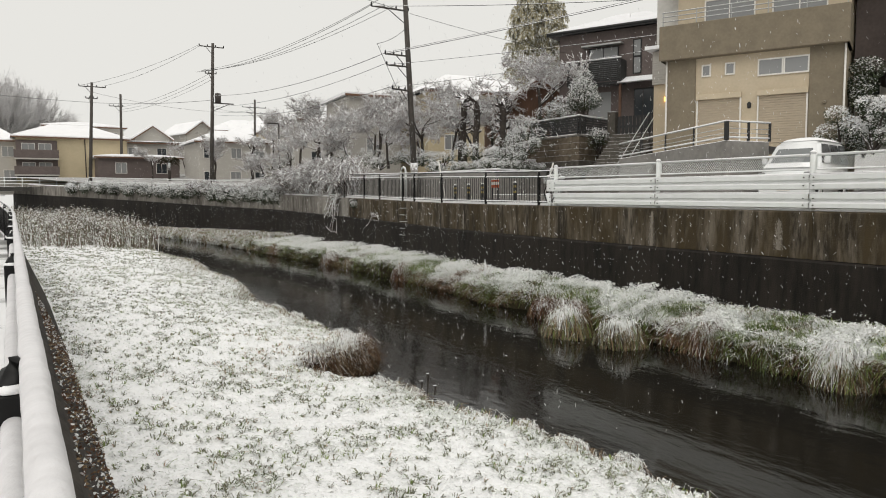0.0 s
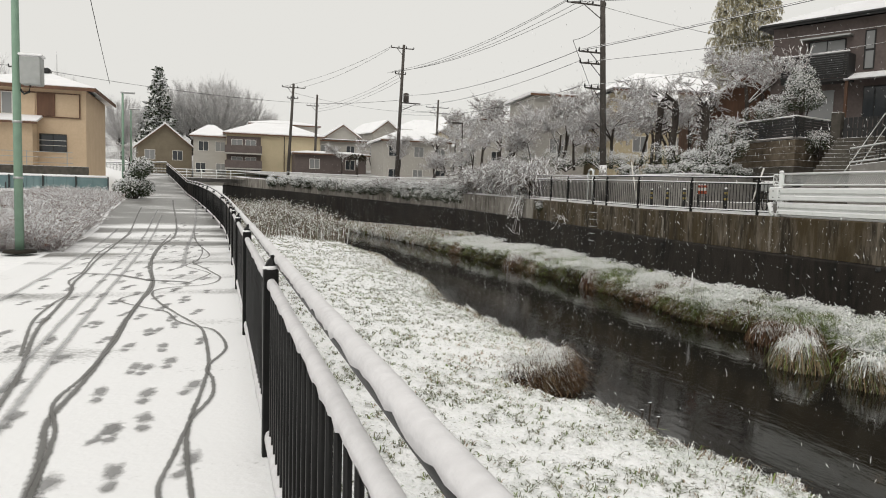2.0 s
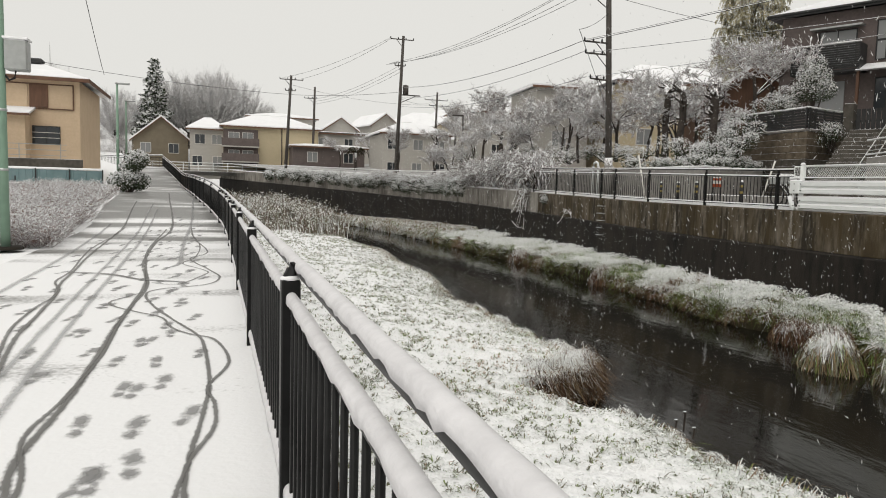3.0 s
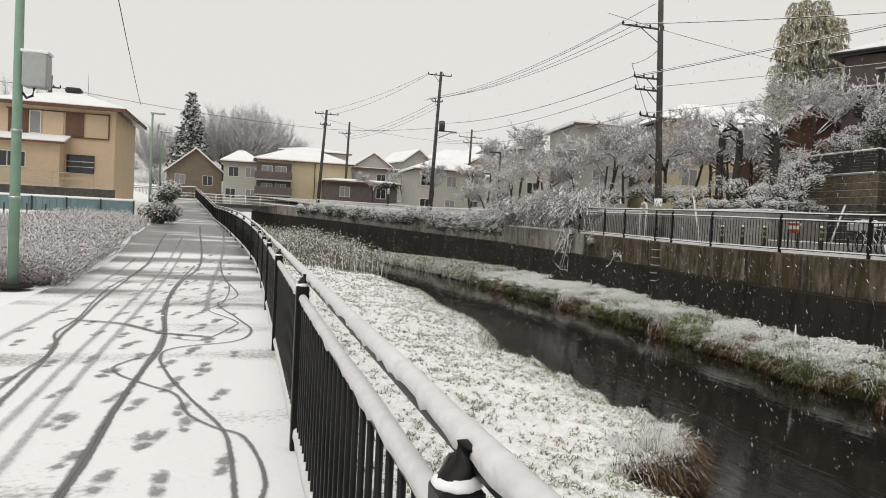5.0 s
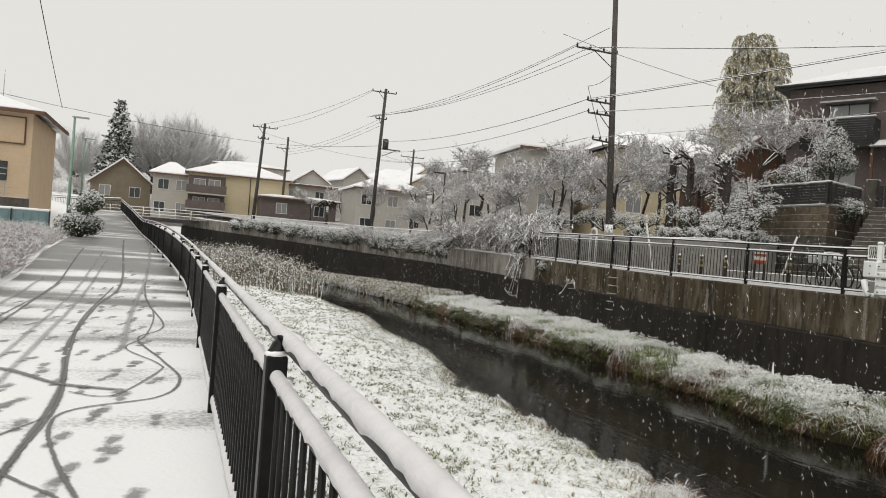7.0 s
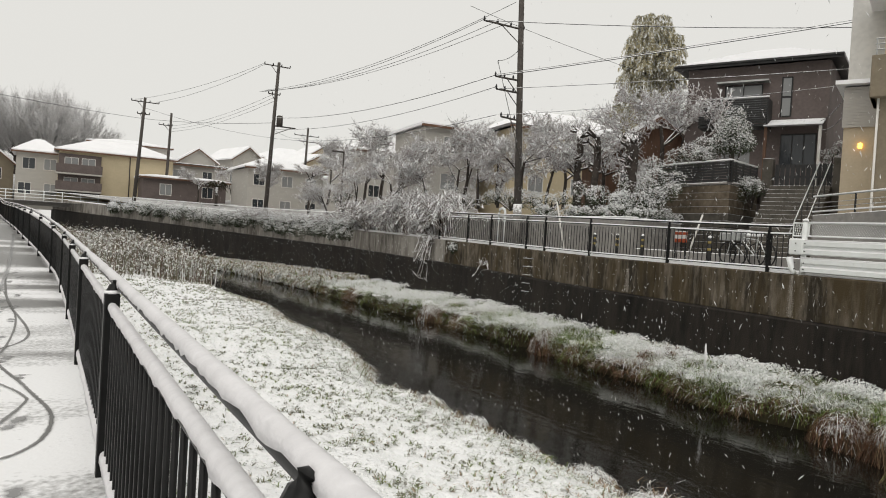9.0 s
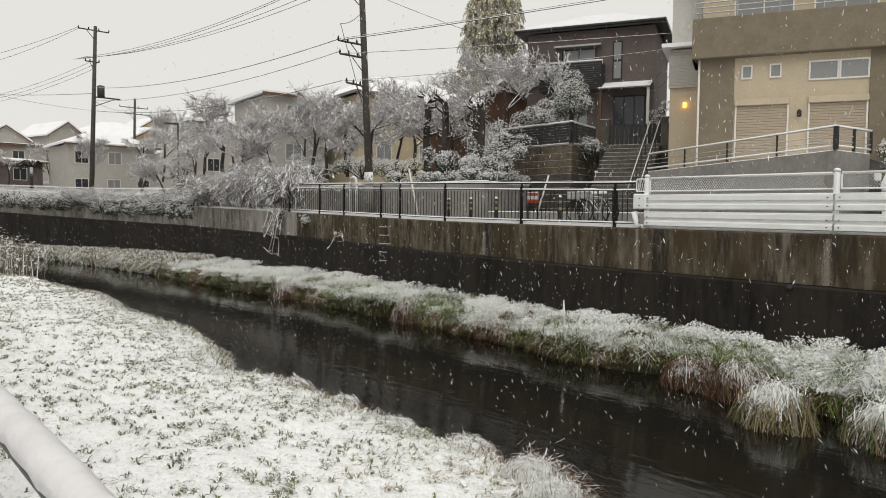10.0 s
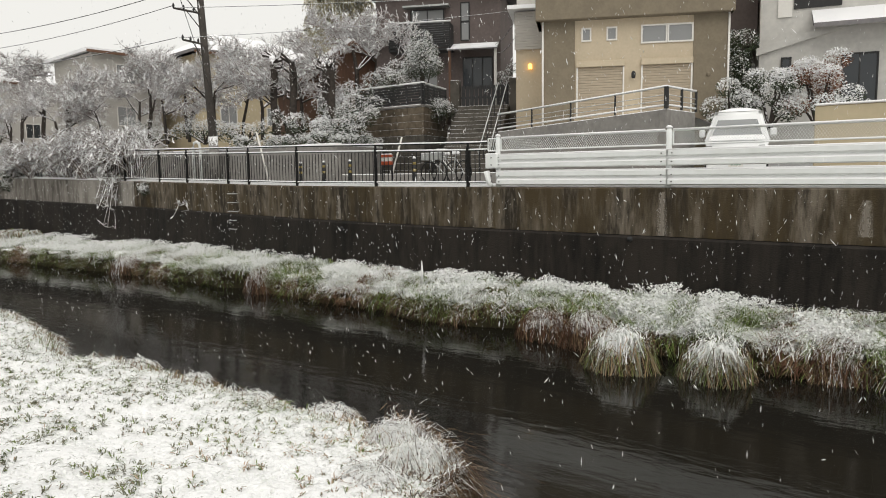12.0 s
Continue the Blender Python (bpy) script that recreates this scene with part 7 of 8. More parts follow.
# ---- twig shrubs on the stream wall ----
def fountain(x, y, z, n, reach, height, seed, hang=0.0, label="bare shrub with arching frosted twigs over the wall", group="wall shrubs"):
    rnd = random.Random(seed)
    segs = []
    for k in range(n):
        a = rnd.uniform(0, 6.283)
        out = Vector((math.cos(a), math.sin(a), 0)) * reach * rnd.uniform(0.3, 1.0)
        if hang and rnd.random() < 0.35:
            out = Vector((-abs(out.x) - 0.3, out.y, 0))
        hh = height * rnd.uniform(0.5, 1.0)
        p = Vector((rnd.uniform(-0.2, 0.2), rnd.uniform(-0.3, 0.3), 0))
        r = rnd.uniform(0.008, 0.02)
        q0 = p
        steps = 5
        dr = hang * rnd.uniform(0.3, 1.4) if out.x < 0 else 0.15
        for i in range(1, steps + 1):
            t = i / steps
            q = p + out * t + Vector((0, 0, hh * math.sin(min(1, t * 1.1) * 1.9) - dr * t * t)) + Vector((rnd.uniform(-1, 1), rnd.uniform(-1, 1), rnd.uniform(-1, 1))) * 0.05
            segs.append((*q0, *q, r * (1.1 - t) + 0.014, r * (1 - t) + 0.013))
            for _ in range(2 if i > 1 else 0):
                e = q + Vector((rnd.uniform(-1, 1), rnd.uniform(-1, 1), rnd.uniform(-0.3, 0.9))) * 0.3 * rnd.uniform(0.5, 1.2)
                segs.append((*q, *e, 0.016, 0.011))
            q0 = q
    V, F = sticks(segs, 3)
    h = empty("shrub", x, y, z, label, "shrub", group)
    lv, lf = snow_on_twigs(np.array(segs), 16 * n, 0.06, np.random.default_rng(seed))
    V, F, I = join_arrays([(V, F, 0), (lv, lf, 1)])
    mark_stuff(part_me("twig_mass", fast_mesh("twig_mass", V, F, [TWIGW, LEAF_W], I), h))


for k, y in enumerate(np.arange(34.4, 59, 1.45)):
    x, z = wall_at(y)
    big = 1.0 if y < 42.5 else 0.38
    fountain(x + 0.55 + 0.2 * math.sin(k * 2.1), y, z, 90 if y < 42.5 else 60, 1.9 * big, 2.0 * big + 0.3 * math.sin(k) * big, 200 + k, 0.7 if y < 40 else 0.35)
x, z = wall_at(34.9)
fountain(x + 0.15, 34.8, z, 16, 0.8, 0.35, 260, 1.5)
fountain(wall_at(30.1)[0] - 0.02, 30.1, 0.4, 3, 0.3, 0.12, 261, 0.4, "small snowy sprig growing from a wall joint")
leafy("ivy", blob_set(31, 7, 0.12, 0.3, -0.35, 0.1, 0.17), 30, 0.04, LEAF_D, "small snowy plant hanging from the wall", "plant", wshare=0.7, seed=8, base=(wall_at(32.8)[0] - 0.02, 32.8, 1.05))
for k, y in enumerate(np.arange(43.5, 76, 2.3)):
    x, z = wall_at(y)
    leafy("ivy", blob_set(300 + k, 18, 0.3, 1.3, -0.4, 0.3, 0.4), 11, 0.075, LEAF_D, "snowy ivy spilling over the stream wall", "ivy", "ivy on the wall", wshare=0.72, seed=320 + k, base=(x + 0.05, y, z + 0.05))


# ---- dead reeds on the near bank, further along ----
def reed_bed():
    rg = np.random.default_rng(29)
    n = 26000
    y = 40 + 26 * rg.uniform(0, 1, n) ** 0.9
    e = np.array([left_edge(a) for a in y])
    f = np.array([fence_x(a)[0] for a in y])
    x = f + 1.3 + (e - f - 1.1) * rg.uniform(0, 1, n) ** 0.6
    den = np.array([0.55 + 1.1 * n3(a * 0.4, b * 0.7, 4) for a, b in zip(y, x)]) * np.clip((y - 39) / 4, 0, 1)
    k = rg.uniform(0, 1, n) < den
    x, y, den = x[k], y[k], den[k]
    n = len(x)
    base = np.stack([x, y, np.full(n, -1.6)], 1)
    h = rg.uniform(0.7, 2.1, n) * (0.55 + 0.55 * np.clip(den, 0, 1.2))
    lean = np.stack([rg.normal(0, 0.35, n), rg.normal(0, 0.35, n), 0 * h], 1) * h[:, None]
    V, F = blade_arrays(base, lean, h, rg.uniform(0.02, 0.045, n), rg.uniform(0.0, 0.2, n))
    tips = base + lean * rg.uniform(0.5, 1, (n, 1)) + np.stack([0 * h, 0 * h, h * rg.uniform(0.6, 1, n)], 1)
    tv, tf = leaf_arrays(np.repeat(tips, 2, 0) + rg.normal(0, 0.08, (2 * n, 3)), 0.06, 0.4)
    V, F, I = join_arrays([(V, F, 0), (tv, tf, 1)])
    slot = np.where(I == 0, rg.choice([0, 1, 2], len(I), p=[0.35, 0.25, 0.4]), rg.choice([0, 1, 2], len(I), p=[0.2, 0.62, 0.18]))
    return fast_mesh("dead_reeds", V, F, [BLADE_D, BLADE_W, REED], slot)


thing("dead_reeds", reed_bed(), "tan dead reeds frosted with snow", "reeds", kind="stuff")


# ---- hedge, pole and fence beside the footpath ----
def hedge_row(x0, edge, y0, y1, h0, n, seed):
    rnd = random.Random(seed)
    segs, pts = [], []
    for k in range(n):
        y = rnd.uniform(y0, y1)
        x1 = edge - 0.072 * (y - 18.6) + rnd.uniform(-0.12, 0.12)
        x = rnd.uniform(x0, x1)
        e = min((x - x0), (x1 - x), 0.8) / 0.8
        top = h0 * (0.72 + 0.28 * e) * rnd.uniform(0.55, 1.08)
        p = Vector((x, y, fence_x(y)[1] - 0.05 + rnd.uniform(0, 0.3) * top))
        d = Vector((rnd.uniform(-1.2, 1.2), rnd.uniform(-1.2, 1.2), 0.75))
        L = rnd.uniform(0.25, 0.5)
        if p.z + L > top:
            p.z = max(0.0, top - L)
        q = p + d.normalized() * L
        segs.append((*p, *q, 0.008, 0.006))
        for _ in range(5):
            s = p.lerp(q, rnd.uniform(0.2, 1))
            t = s + Vector((rnd.uniform(-1, 1), rnd.uniform(-1, 1), rnd.uniform(0, 1))) * 0.17
            segs.append((*s, *t, 0.006, 0.0045))
            pts.append(t)
    V, F = sticks(segs, 3)
    lv, lf = leaf_arrays(np.array(pts), 0.026, 0.5)
    w = np.random.default_rng(seed).uniform(0, 1, len(lf)) < 0.78
    V, F, I = join_arrays([(V, F, 0), (lv, lf, 1)])
    I[I == 1] = np.where(w, 1, 2)
    return fast_mesh("hedge", V, F, [HEDGE, LEAF_W, RUSSET], I)


for k, (y0, y1) in enumerate(((17.4, 20.3), (20.3, 23.3), (23.3, 26.5), (26.5, 30.2), (30.2, 35), (35, 40.5))):
    n = 3800 if y0 < 24 else 2600
    thing("hedge", hedge_row(-8.5 if y0 > 18 else -6.5, -3.28, y0, y1, 1.25, n, 400 + k), "bare azalea hedge dusted with snow beside the footpath", "hedge", "hedge beside the footpath")
leafy("shrub", blob_set(41, 12, 0.7, 0.9, 0.4, 2.2, 0.5), 16, 0.08, LEAF_D, "dark snowy camellia at the end of the hedge", "shrub", wshare=0.5, seed=41, base=(-4.38, 41.97, 0.54))


def lamp_post(x, y, z, h0, box_z=None, label="pale green street lamp post", head=True):
    h = empty("street_lamp", x, y, z, label, "street lamp", "green posts along the footpath")
    part_me("shaft", tube("shaft", [(0, 0, -0.05), (0, 0, h0 * 0.5), (0, 0, h0)], [0.075, 0.065, 0.05], GREENP, 12), h)
    part_me("foot", tube("foot", [(0, 0, -0.03), (0, 0, 0.02)], [0.28, 0.26], MUD, 16), h, "dark disc of bare soil round the foot")
    if box_z:
        b = part("meter_box", box(0.08, 0.42, -0.14, 0.14, box_z, box_z + 0.5, 0.02), STEEL, h, "grey metal box with a snowy lid")
        part("lid", box(0.06, 0.44, -0.16, 0.16, box_z + 0.5, box_z + 0.54, 0.01), SNOW, b)
        part_me("cable", tube("cable", [(0.22, 0, box_z), (0.2, 0, box_z - 0.12), (0.12, 0, box_z - 0.16), (0.06, 0, box_z - 0.08)], 0.02, WIRE, 6), b)
    for zz in (1.3, 2.3):
        part_me("strap", tube("strap", [(0, 0, zz), (0, 0, zz + 0.04)], 0.08, STEEL, 12), h)
    if head:
        part("lamp_head", box(-0.1, 0.6, -0.08, 0.08, h0 - 0.02, h0 + 0.08, 0.02), STEEL, h)


lamp_post(-3.68, 16.9, 0.07, 6.5, 2.98, "pale green metal post carrying a grey box", head=False)
lamp_post(-5.09, 43.38, 1.05, 5.1, None, "slim pale green street lamp post")
lamp_post(-6.23, 57.48, 1.7, 5.0, None, "slim pale green street lamp post")


def chain_fence():
    h = empty("chain_link_fence", 0, 0, 0, "dark chain-link fence beside the snowy hedge", "fence")
    for x in (-3.95, -5.95, -7.95, -9.95):
        part_me("post", tube("post", [(x, 16.5, -0.05), (x, 16.5, 1.3)], 0.035, FRAMED, 8), h)
    part_me("rail", tube("rail", [(-3.95, 16.5, 1.27), (-10, 16.5, 1.27)], 0.02, STEEL, 6), h, "snowy top rail")
    sg = []
    for k in range(110):
        x = -3.95 - k * 0.055
        sg.append((x, 16.5, 0.05, x - 0.6, 16.5, 1.25, 0.0025, 0.0025))
        sg.append((x, 16.5, 1.25, x - 0.6, 16.5, 0.05, 0.0025, 0.0025))
    V, F = sticks(sg, 3)
    tagged(part_me("wire_mesh", fast_mesh("wire_mesh", V, F, STEEL), h), kind="stuff")
    # side run along the hedge's back, topped by a rail
    for y in np.arange(18.5, 43, 3.0):
        part_me("post", tube("post", [(-9.6, y, -0.05), (-9.6, y, 1.3)], 0.03, FRAMED, 8), h)


chain_fence()


def sheet_fence():
    h = empty("sheet_fence", 0, 0, 0, "blue-green corrugated fence with snow along its top", "fence")
    for k in range(14):
        x = -5.7 - 1.5 * k
        part("panel", box(x - 1.48, x, 42.5, 42.56, 0.4, 1.65, 0.01), TEAL, h)
        for j in range(5):
            part("rib", box(x - 0.3 * j - 0.2, x - 0.3 * j - 0.14, 42.47, 42.5, 0.45, 1.6), TEAL, h)
        part("post", box(x - 0.03, x + 0.03, 42.44, 42.5, 0.2, 1.7), FRAMED, h)
    part("snow_cap", box(-27, -5.7, 42.45, 42.62, 1.66, 1.76, 0.03), SNOW, h, "snow along the top")


sheet_fence()


# ---- ochre house beside the footpath ----
def ochre_house():
    h = empty("house", 0, 0, 0, "ochre two-storey house with brown shutters and a snowy roof", "house")
    h.matrix_basis = Matrix.Translation((-7.85, 49.6, 0.42)) @ Matrix.Rotation(0.0, 4, "Z")
    part("wall", box(-6.2, 0.0, 0.0, 7.5, 0.4, 6.45), OCHRE, h, "ochre rendered wall")
    part("lower_wing", box(-8.0, -2.6, -1.2, 0.0, 0.4, 4.35), OCHRE, h)
    V = [(-8.3, -1.6, 4.3), (-2.3, -1.6, 4.3), (-2.3, 0.0, 4.75), (-8.3, 0.0, 4.75), (-8.3, -1.6, 4.42), (-2.3, -1.6, 4.42), (-2.3, 0, 4.87), (-8.3, 0, 4.87)]
    part_me("wing_roof", data_mesh("wing_roof", V, [(0, 3, 2, 1), (4, 5, 6, 7), (0, 1, 5, 4), (1, 2, 6, 5), (3, 0, 4, 7)], SNOWROOF), h, "snowy lean-to roof")
    part("wing_fascia", box(-8.32, -2.28, -1.64, -1.6, 4.24, 4.36), BROWNT, h)
    V, F = roof_sheet(-6.2, 0.0, 0, 7.5, 6.45, 7.7, 0.6, 2.6, 0.16)
    part_me("roof", data_mesh("roof", V, F, SNOWROOF), h, "low roof under snow")
    part("eave_board", box(-6.82, 0.62, -0.64, -0.58, 6.36, 6.56), BROWNT, h, "dark brown eaves")
    part("eave_board", box(0.58, 0.64, -0.6, 8.1, 6.36, 6.56), BROWNT, h)
    part("ridge_ornament", box(-3.5, -2.6, 3.4, 4.1, 7.8, 8.15, 0.1), FRAMED, h, "dark ridge tile")
    for x0, x1 in ((-5.5, -4.5), (-2.6, -1.65)):
        part("shutter", box(x0, x1, -0.09, -0.01, 4.85, 6.15, 0.01), BROWNT, h, "closed brown timber shutter")
    window_part(h, -4.4, -3.9, 4.9, 6.1, -0.01, PALEGLASS, FRAMEW)
    part("shutter_case", box(-3.75, -2.7, -0.06, -0.01, 4.85, 6.15, 0.01), OCHRE, h)
    for a in ((-5.6, -2.65, 4.76, 4.82), (-5.6, -2.65, 6.16, 6.22), (-2.62, -0.3, 4.76, 4.82), (-2.62, -0.3, 6.16, 6.22), (-0.36, -0.3, 4.82, 6.16)):
        part("shutter_rail", box(a[0], a[1], -0.1, -0.01, a[2], a[3]), BROWNT, h)
    window_part(h, -2.45, -1.1, 2.8, 3.75, -0.01, GLASS, FRAMED, 1)
    window_part(h, -6.9, -4.3, 2.9, 3.7, -1.21, GLASS, FRAMEW, 2)
    for zz in (3.1, 3.4):
        part("window_bar", box(-2.5, -1.05, -0.12, -0.09, zz, zz + 0.03), FRAMEW, h)
    part("yard_wall", box(-13.5, 0.6, -3.2, -3.0, 0.1, 1.85, 0.02), STONE, h, "dark yard wall")
    bm = bmesh.new()
    for z in (2.0, 2.3, 2.6):
        add_box(bm, -12.5, -0.2, -3.12, -3.08, z, z + 0.03)
    for k in range(7):
        add_box(bm, -12.5 + 2 * k, -12.46 + 2 * k, -3.12, -3.08, 1.85, 2.65)
    part("yard_rail", bm, STEEL, h, "thin grey rail")
    bm = bmesh.new()
    add_box(bm, -9.0, -6.3, 0.5, 4.0, 4.4, 4.5)
    for k in range(5):
        add_box(bm, -9.0, -8.95, 0.5 + 0.8 * k, 0.55 + 0.8 * k, 4.5, 6.4)
    add_box(bm, -9.2, -6.2, 0.3, 4.2, 6.3, 6.4)
    part("side_balcony", bm, BROWNT, h, "brown timber side balcony")
    part_me("aerial", tube("aerial", [(-2.2, 3.5, 7.6), (-2.2, 3.5, 9.2)], 0.02, STEEL, 6), h, "roof aerial")


ochre_house()


# ---- houses beyond the bend ----
def gable_house(name, x, y, z, w, dp, wall_h, roof_h, mat, label, windows=2, turn=0.0, gable_front=True, roof=None):
    h = empty(name, x, y, z, label, "house", "houses beyond the bend")
    h.rotation_euler = (0, 0, turn)
    part("wall", box(0, w, 0, dp, -1.5, wall_h), mat, h)
    o = 0.45
    if gable_front:
        xm = w / 2
        V = [(0, 0, wall_h), (w, 0, wall_h), (xm, 0, wall_h + roof_h), (0, dp, wall_h), (w, dp, wall_h), (xm, dp, wall_h + roof_h)]
        part_me("gable", data_mesh("gable", V[:3], [(0, 1, 2)], mat), h)
        part_me("gable", data_mesh("gable", V[3:], [(1, 0, 2)], mat), h)
        for s in (-1, 1):
            ex = xm + s * (w / 2 + o)
            ez = wall_h - roof_h * o / (w / 2)
            V = []
            for dz in (0.02, 0.22):
                V += [(xm, -o, wall_h + roof_h + dz), (ex, -o, ez + dz), (ex, dp + o, ez + dz), (xm, dp + o, wall_h + roof_h + dz)]
            F = [(0, 1, 2, 3), (7, 6, 5, 4), (0, 4, 5, 1), (1, 5, 6, 2), (2, 6, 7, 3)]
            part_me("roof", data_mesh("roof", V, F, roof or SNOWROOF), h, "snow-covered roof slope")
            V = [(xm, -o - 0.03, wall_h + roof_h), (ex, -o - 0.03, ez), (ex, -o - 0.03, ez - 0.16), (xm, -o - 0.03, wall_h + roof_h - 0.16)]
            part_me("bargeboard", data_mesh("bargeboard", V if s > 0 else V[::-1], [(0, 1, 2, 3)], BROWNT), h)
    else:
        V, F = roof_sheet(0, w, 0, dp, wall_h, wall_h + roof_h, o, min(w, dp) * 0.4, 0.2)
        part_me("roof", data_mesh("roof", V, F, roof or SNOWROOF), h, "snow-covered hipped roof")
        part("eave_board", box(-o, w + o, -o - 0.04, -o, wall_h - 0.08, wall_h + 0.08), BROWNT, h)
    rnd = random.Random(int(abs(x) * 7 + y))
    for k in range(windows):
        for lev in range(2 if wall_h > 3.6 else 1):
            xc = w * (k + 0.5) / windows + rnd.uniform(-0.2, 0.2)
            zb = wall_h - 1.7 - 2.6 * lev
            window_part(h, xc - 0.55, xc + 0.55, zb, zb + 1.1, -0.01, GLASS if rnd.random() < 0.6 else PALEGLASS, FRAMEW, 1)
    return h


# Wall paints are picked lighter here to stand for the haze of distance.
gable_house("house", -9.61, 95.08, 3.09, 6.2, 9, 3.2, 2.6, BROWNW, "grey-brown gabled house with a snowy roof", 2, 0.12)
gable_house("house", -3.19, 93.2, 3.07, 4.0, 6, 4.4, 1.5, PALEW, "pale hipped-roof house under snow", 2, 0.0, False)
apt = gable_house("apartment_house", 0.63, 91.32, 3.25, 11.2, 9, 4.6, 1.7, SAND, "sand-coloured apartment house with a broad snowy roof", 0, 0.0, False)
part("dark_front", box(0.0, 4.0, -0.12, 0.0, 0.2, 4.3, 0.0), DARKW, apt, "dark balcony front")
for zz in (2.3, 0.5):
    part("balcony_rail", box(-0.2, 4.1, -1.0, -0.9, zz, zz + 0.9, 0.02), DARKW, apt, "dark balcony rail")
    part("balcony_floor", box(-0.2, 4.1, -1.0, 0.0, zz - 0.15, zz), PALEW, apt)
for zz in (2.5, 0.4):
    for xx in (0.6, 2.2):
        window_part(apt, xx, xx + 1.2, zz, zz + 1.4, -0.13, PALEGLASS, FRAMEW, 1)
part_me("downpipe", tube("downpipe", [(6.8, -0.05, -0.5), (6.8, -0.05, 4.9)], 0.05, POLE, 6), apt)
gable_house("house", 3.95, 102.6, 3.97, 9.0, 8, 6.2, 0.8, PALEW, "pale house with a low snowy roof", 3, 0.0, False)
gable_house("house", 11.47, 97.9, 4.12, 10.5, 7, 3.9, 0.35, PALEW, "long low pale house with a flat eaves line", 3, 0.0, False, ROOF)
gable_house("carport_house", 8.33, 87.09, 3.41, 8.5, 4, 2.2, 0.3, DARKW, "dark low outbuilding with snow on its roof", 2, 0.0, False)
gable_house("house", 14.86, 106.36, 5.01, 4.6, 7, 4.4, 1.6, PALEW, "grey gabled house with a snowy roof", 1, 0.0)
gable_house("house", 21.76, 106.36, 6.01, 4.4, 8, 4.4, 1.6, PALEW, "grey gabled house with a snowy roof", 1, 0.25)
gable_house("house", 25.67, 110.12, 6.25, 9.5, 9, 4.8, 2.0, PALEW, "brown gabled house with a snowy roof", 2, -0.2, False)
gable_house("house", 30.15, 102.6, 5.57, 7.0, 8, 4.6, 1.6, SAND, "cream gabled house with a broad snowy roof", 2, 0.5)
gable_house("house", 34.63, 112, 7.57, 5.0, 8, 5.2, 1.6, SAND, "cream gabled house with a snowy roof", 1, 0.1)
gable_house("house", 39.08, 113.88, 7.59, 7.0, 9, 5.4, 2.2, PALEW, "tall pale gabled house with a snowy roof", 2, -0.1)
gable_house("house", 31.62, 91.32, 4.45, 5.0, 6, 3.4, 1.2, WHITEW, "white hipped house among frosted trees", 2, 0.1, False)
# houses behind the garden trees
gable_house("house", 27.17, 47.61, 3.79, 10.5, 8, 5.3, 1.9, SAND, "sand-coloured house with a big snowy tiled roof", 3, -0.15, False, TILE)
gable_house("house", 22.38, 51.37, 3.63, 4.2, 6, 5.3, 0.4, PALEW, "narrow pale house with a flat snowy roof", 1, -0.1, False)
gable_house("house", 24.57, 35.3, 3.67, 5.0, 6, 2.6, 1.8, BROWNT, "brown timber house with a steep snowy gable", 2, -0.5)
gable_house("house", 17.4, 80.04, 3.14, 8, 7, 4.0, 1.4, PALEW, "grey house with a hipped snowy roof", 3, 0.0, False)
gable_house("house", 25.12, 70.64, 4.44, 8, 7, 4.6, 1.6, PALEW, "grey house with a hipped snowy roof", 2, 0.0, False)


def white_house():
    h = empty("house", 0, 0, 0, "white rendered house with dark timber eaves and a porch roof", "house")
    h.matrix_basis = frame_at((26.9, 14.6), (0.25, -0.97), 0.2)
    part("wall", box(0.0, 9.0, 0.0, 8.0, 1.5, 9.5), WHITEW, h, "white rendered wall")
    V = [(-0.1, -0.12, 5.05), (3.2, -0.12, 5.95), (3.2, -0.12, 6.2), (-0.1, -0.12, 5.3), (-0.1, 0.0, 5.05), (3.2, 0, 5.95), (3.2, 0, 6.2), (-0.1, 0, 5.3)]
    part_me("band", data_mesh("band", V, [(0, 1, 2, 3), (3, 2, 6, 7), (0, 4, 5, 1)], WHITEW), h, "slanting plaster band")
    part("timber_frame", box(0.55, 1.0, -0.05, 0.0, 6.3, 9.4), FRAMEW, h)
    part("timber_panel", box(1.05, 2.5, -0.05, 0.0, 6.55, 9.4), FRAMED, h, "dark timber panel")
    V = [(1.6, -0.8, 5.75), (6.0, -0.8, 5.75), (6.0, 0.05, 6.35), (1.6, 0.05, 6.35), (1.6, -0.8, 5.9), (6.0, -0.8, 5.9), (6.0, 0.05, 6.5), (1.6, 0.05, 6.5)]
    part_me("porch_roof", data_mesh("porch_roof", V, [(0, 3, 2, 1), (4, 5, 6, 7), (0, 1, 5, 4), (1, 2, 6, 5), (3, 0, 4, 7)], TILE), h, "snow-edged tiled porch roof")
    window_part(h, 0.75, 0.98, 4.0, 4.9, -0.01, GLASS, FRAMED)
    window_part(h, 2.6, 3.6, 3.3, 4.9, -0.01, GLASS, FRAMED, 1)
    V, F = roof_sheet(0, 9, 0, 8, 9.5, 11.2, 0.9, 3, 0.16)
    part_me("roof", data_mesh("roof", V, F, TILE), h, "snowy tiled roof")
    part("dark_gable", box(-1.4, -0.05, 1.0, 6.0, 5.6, 9.6), DARKW, h, "dark timber side bay")


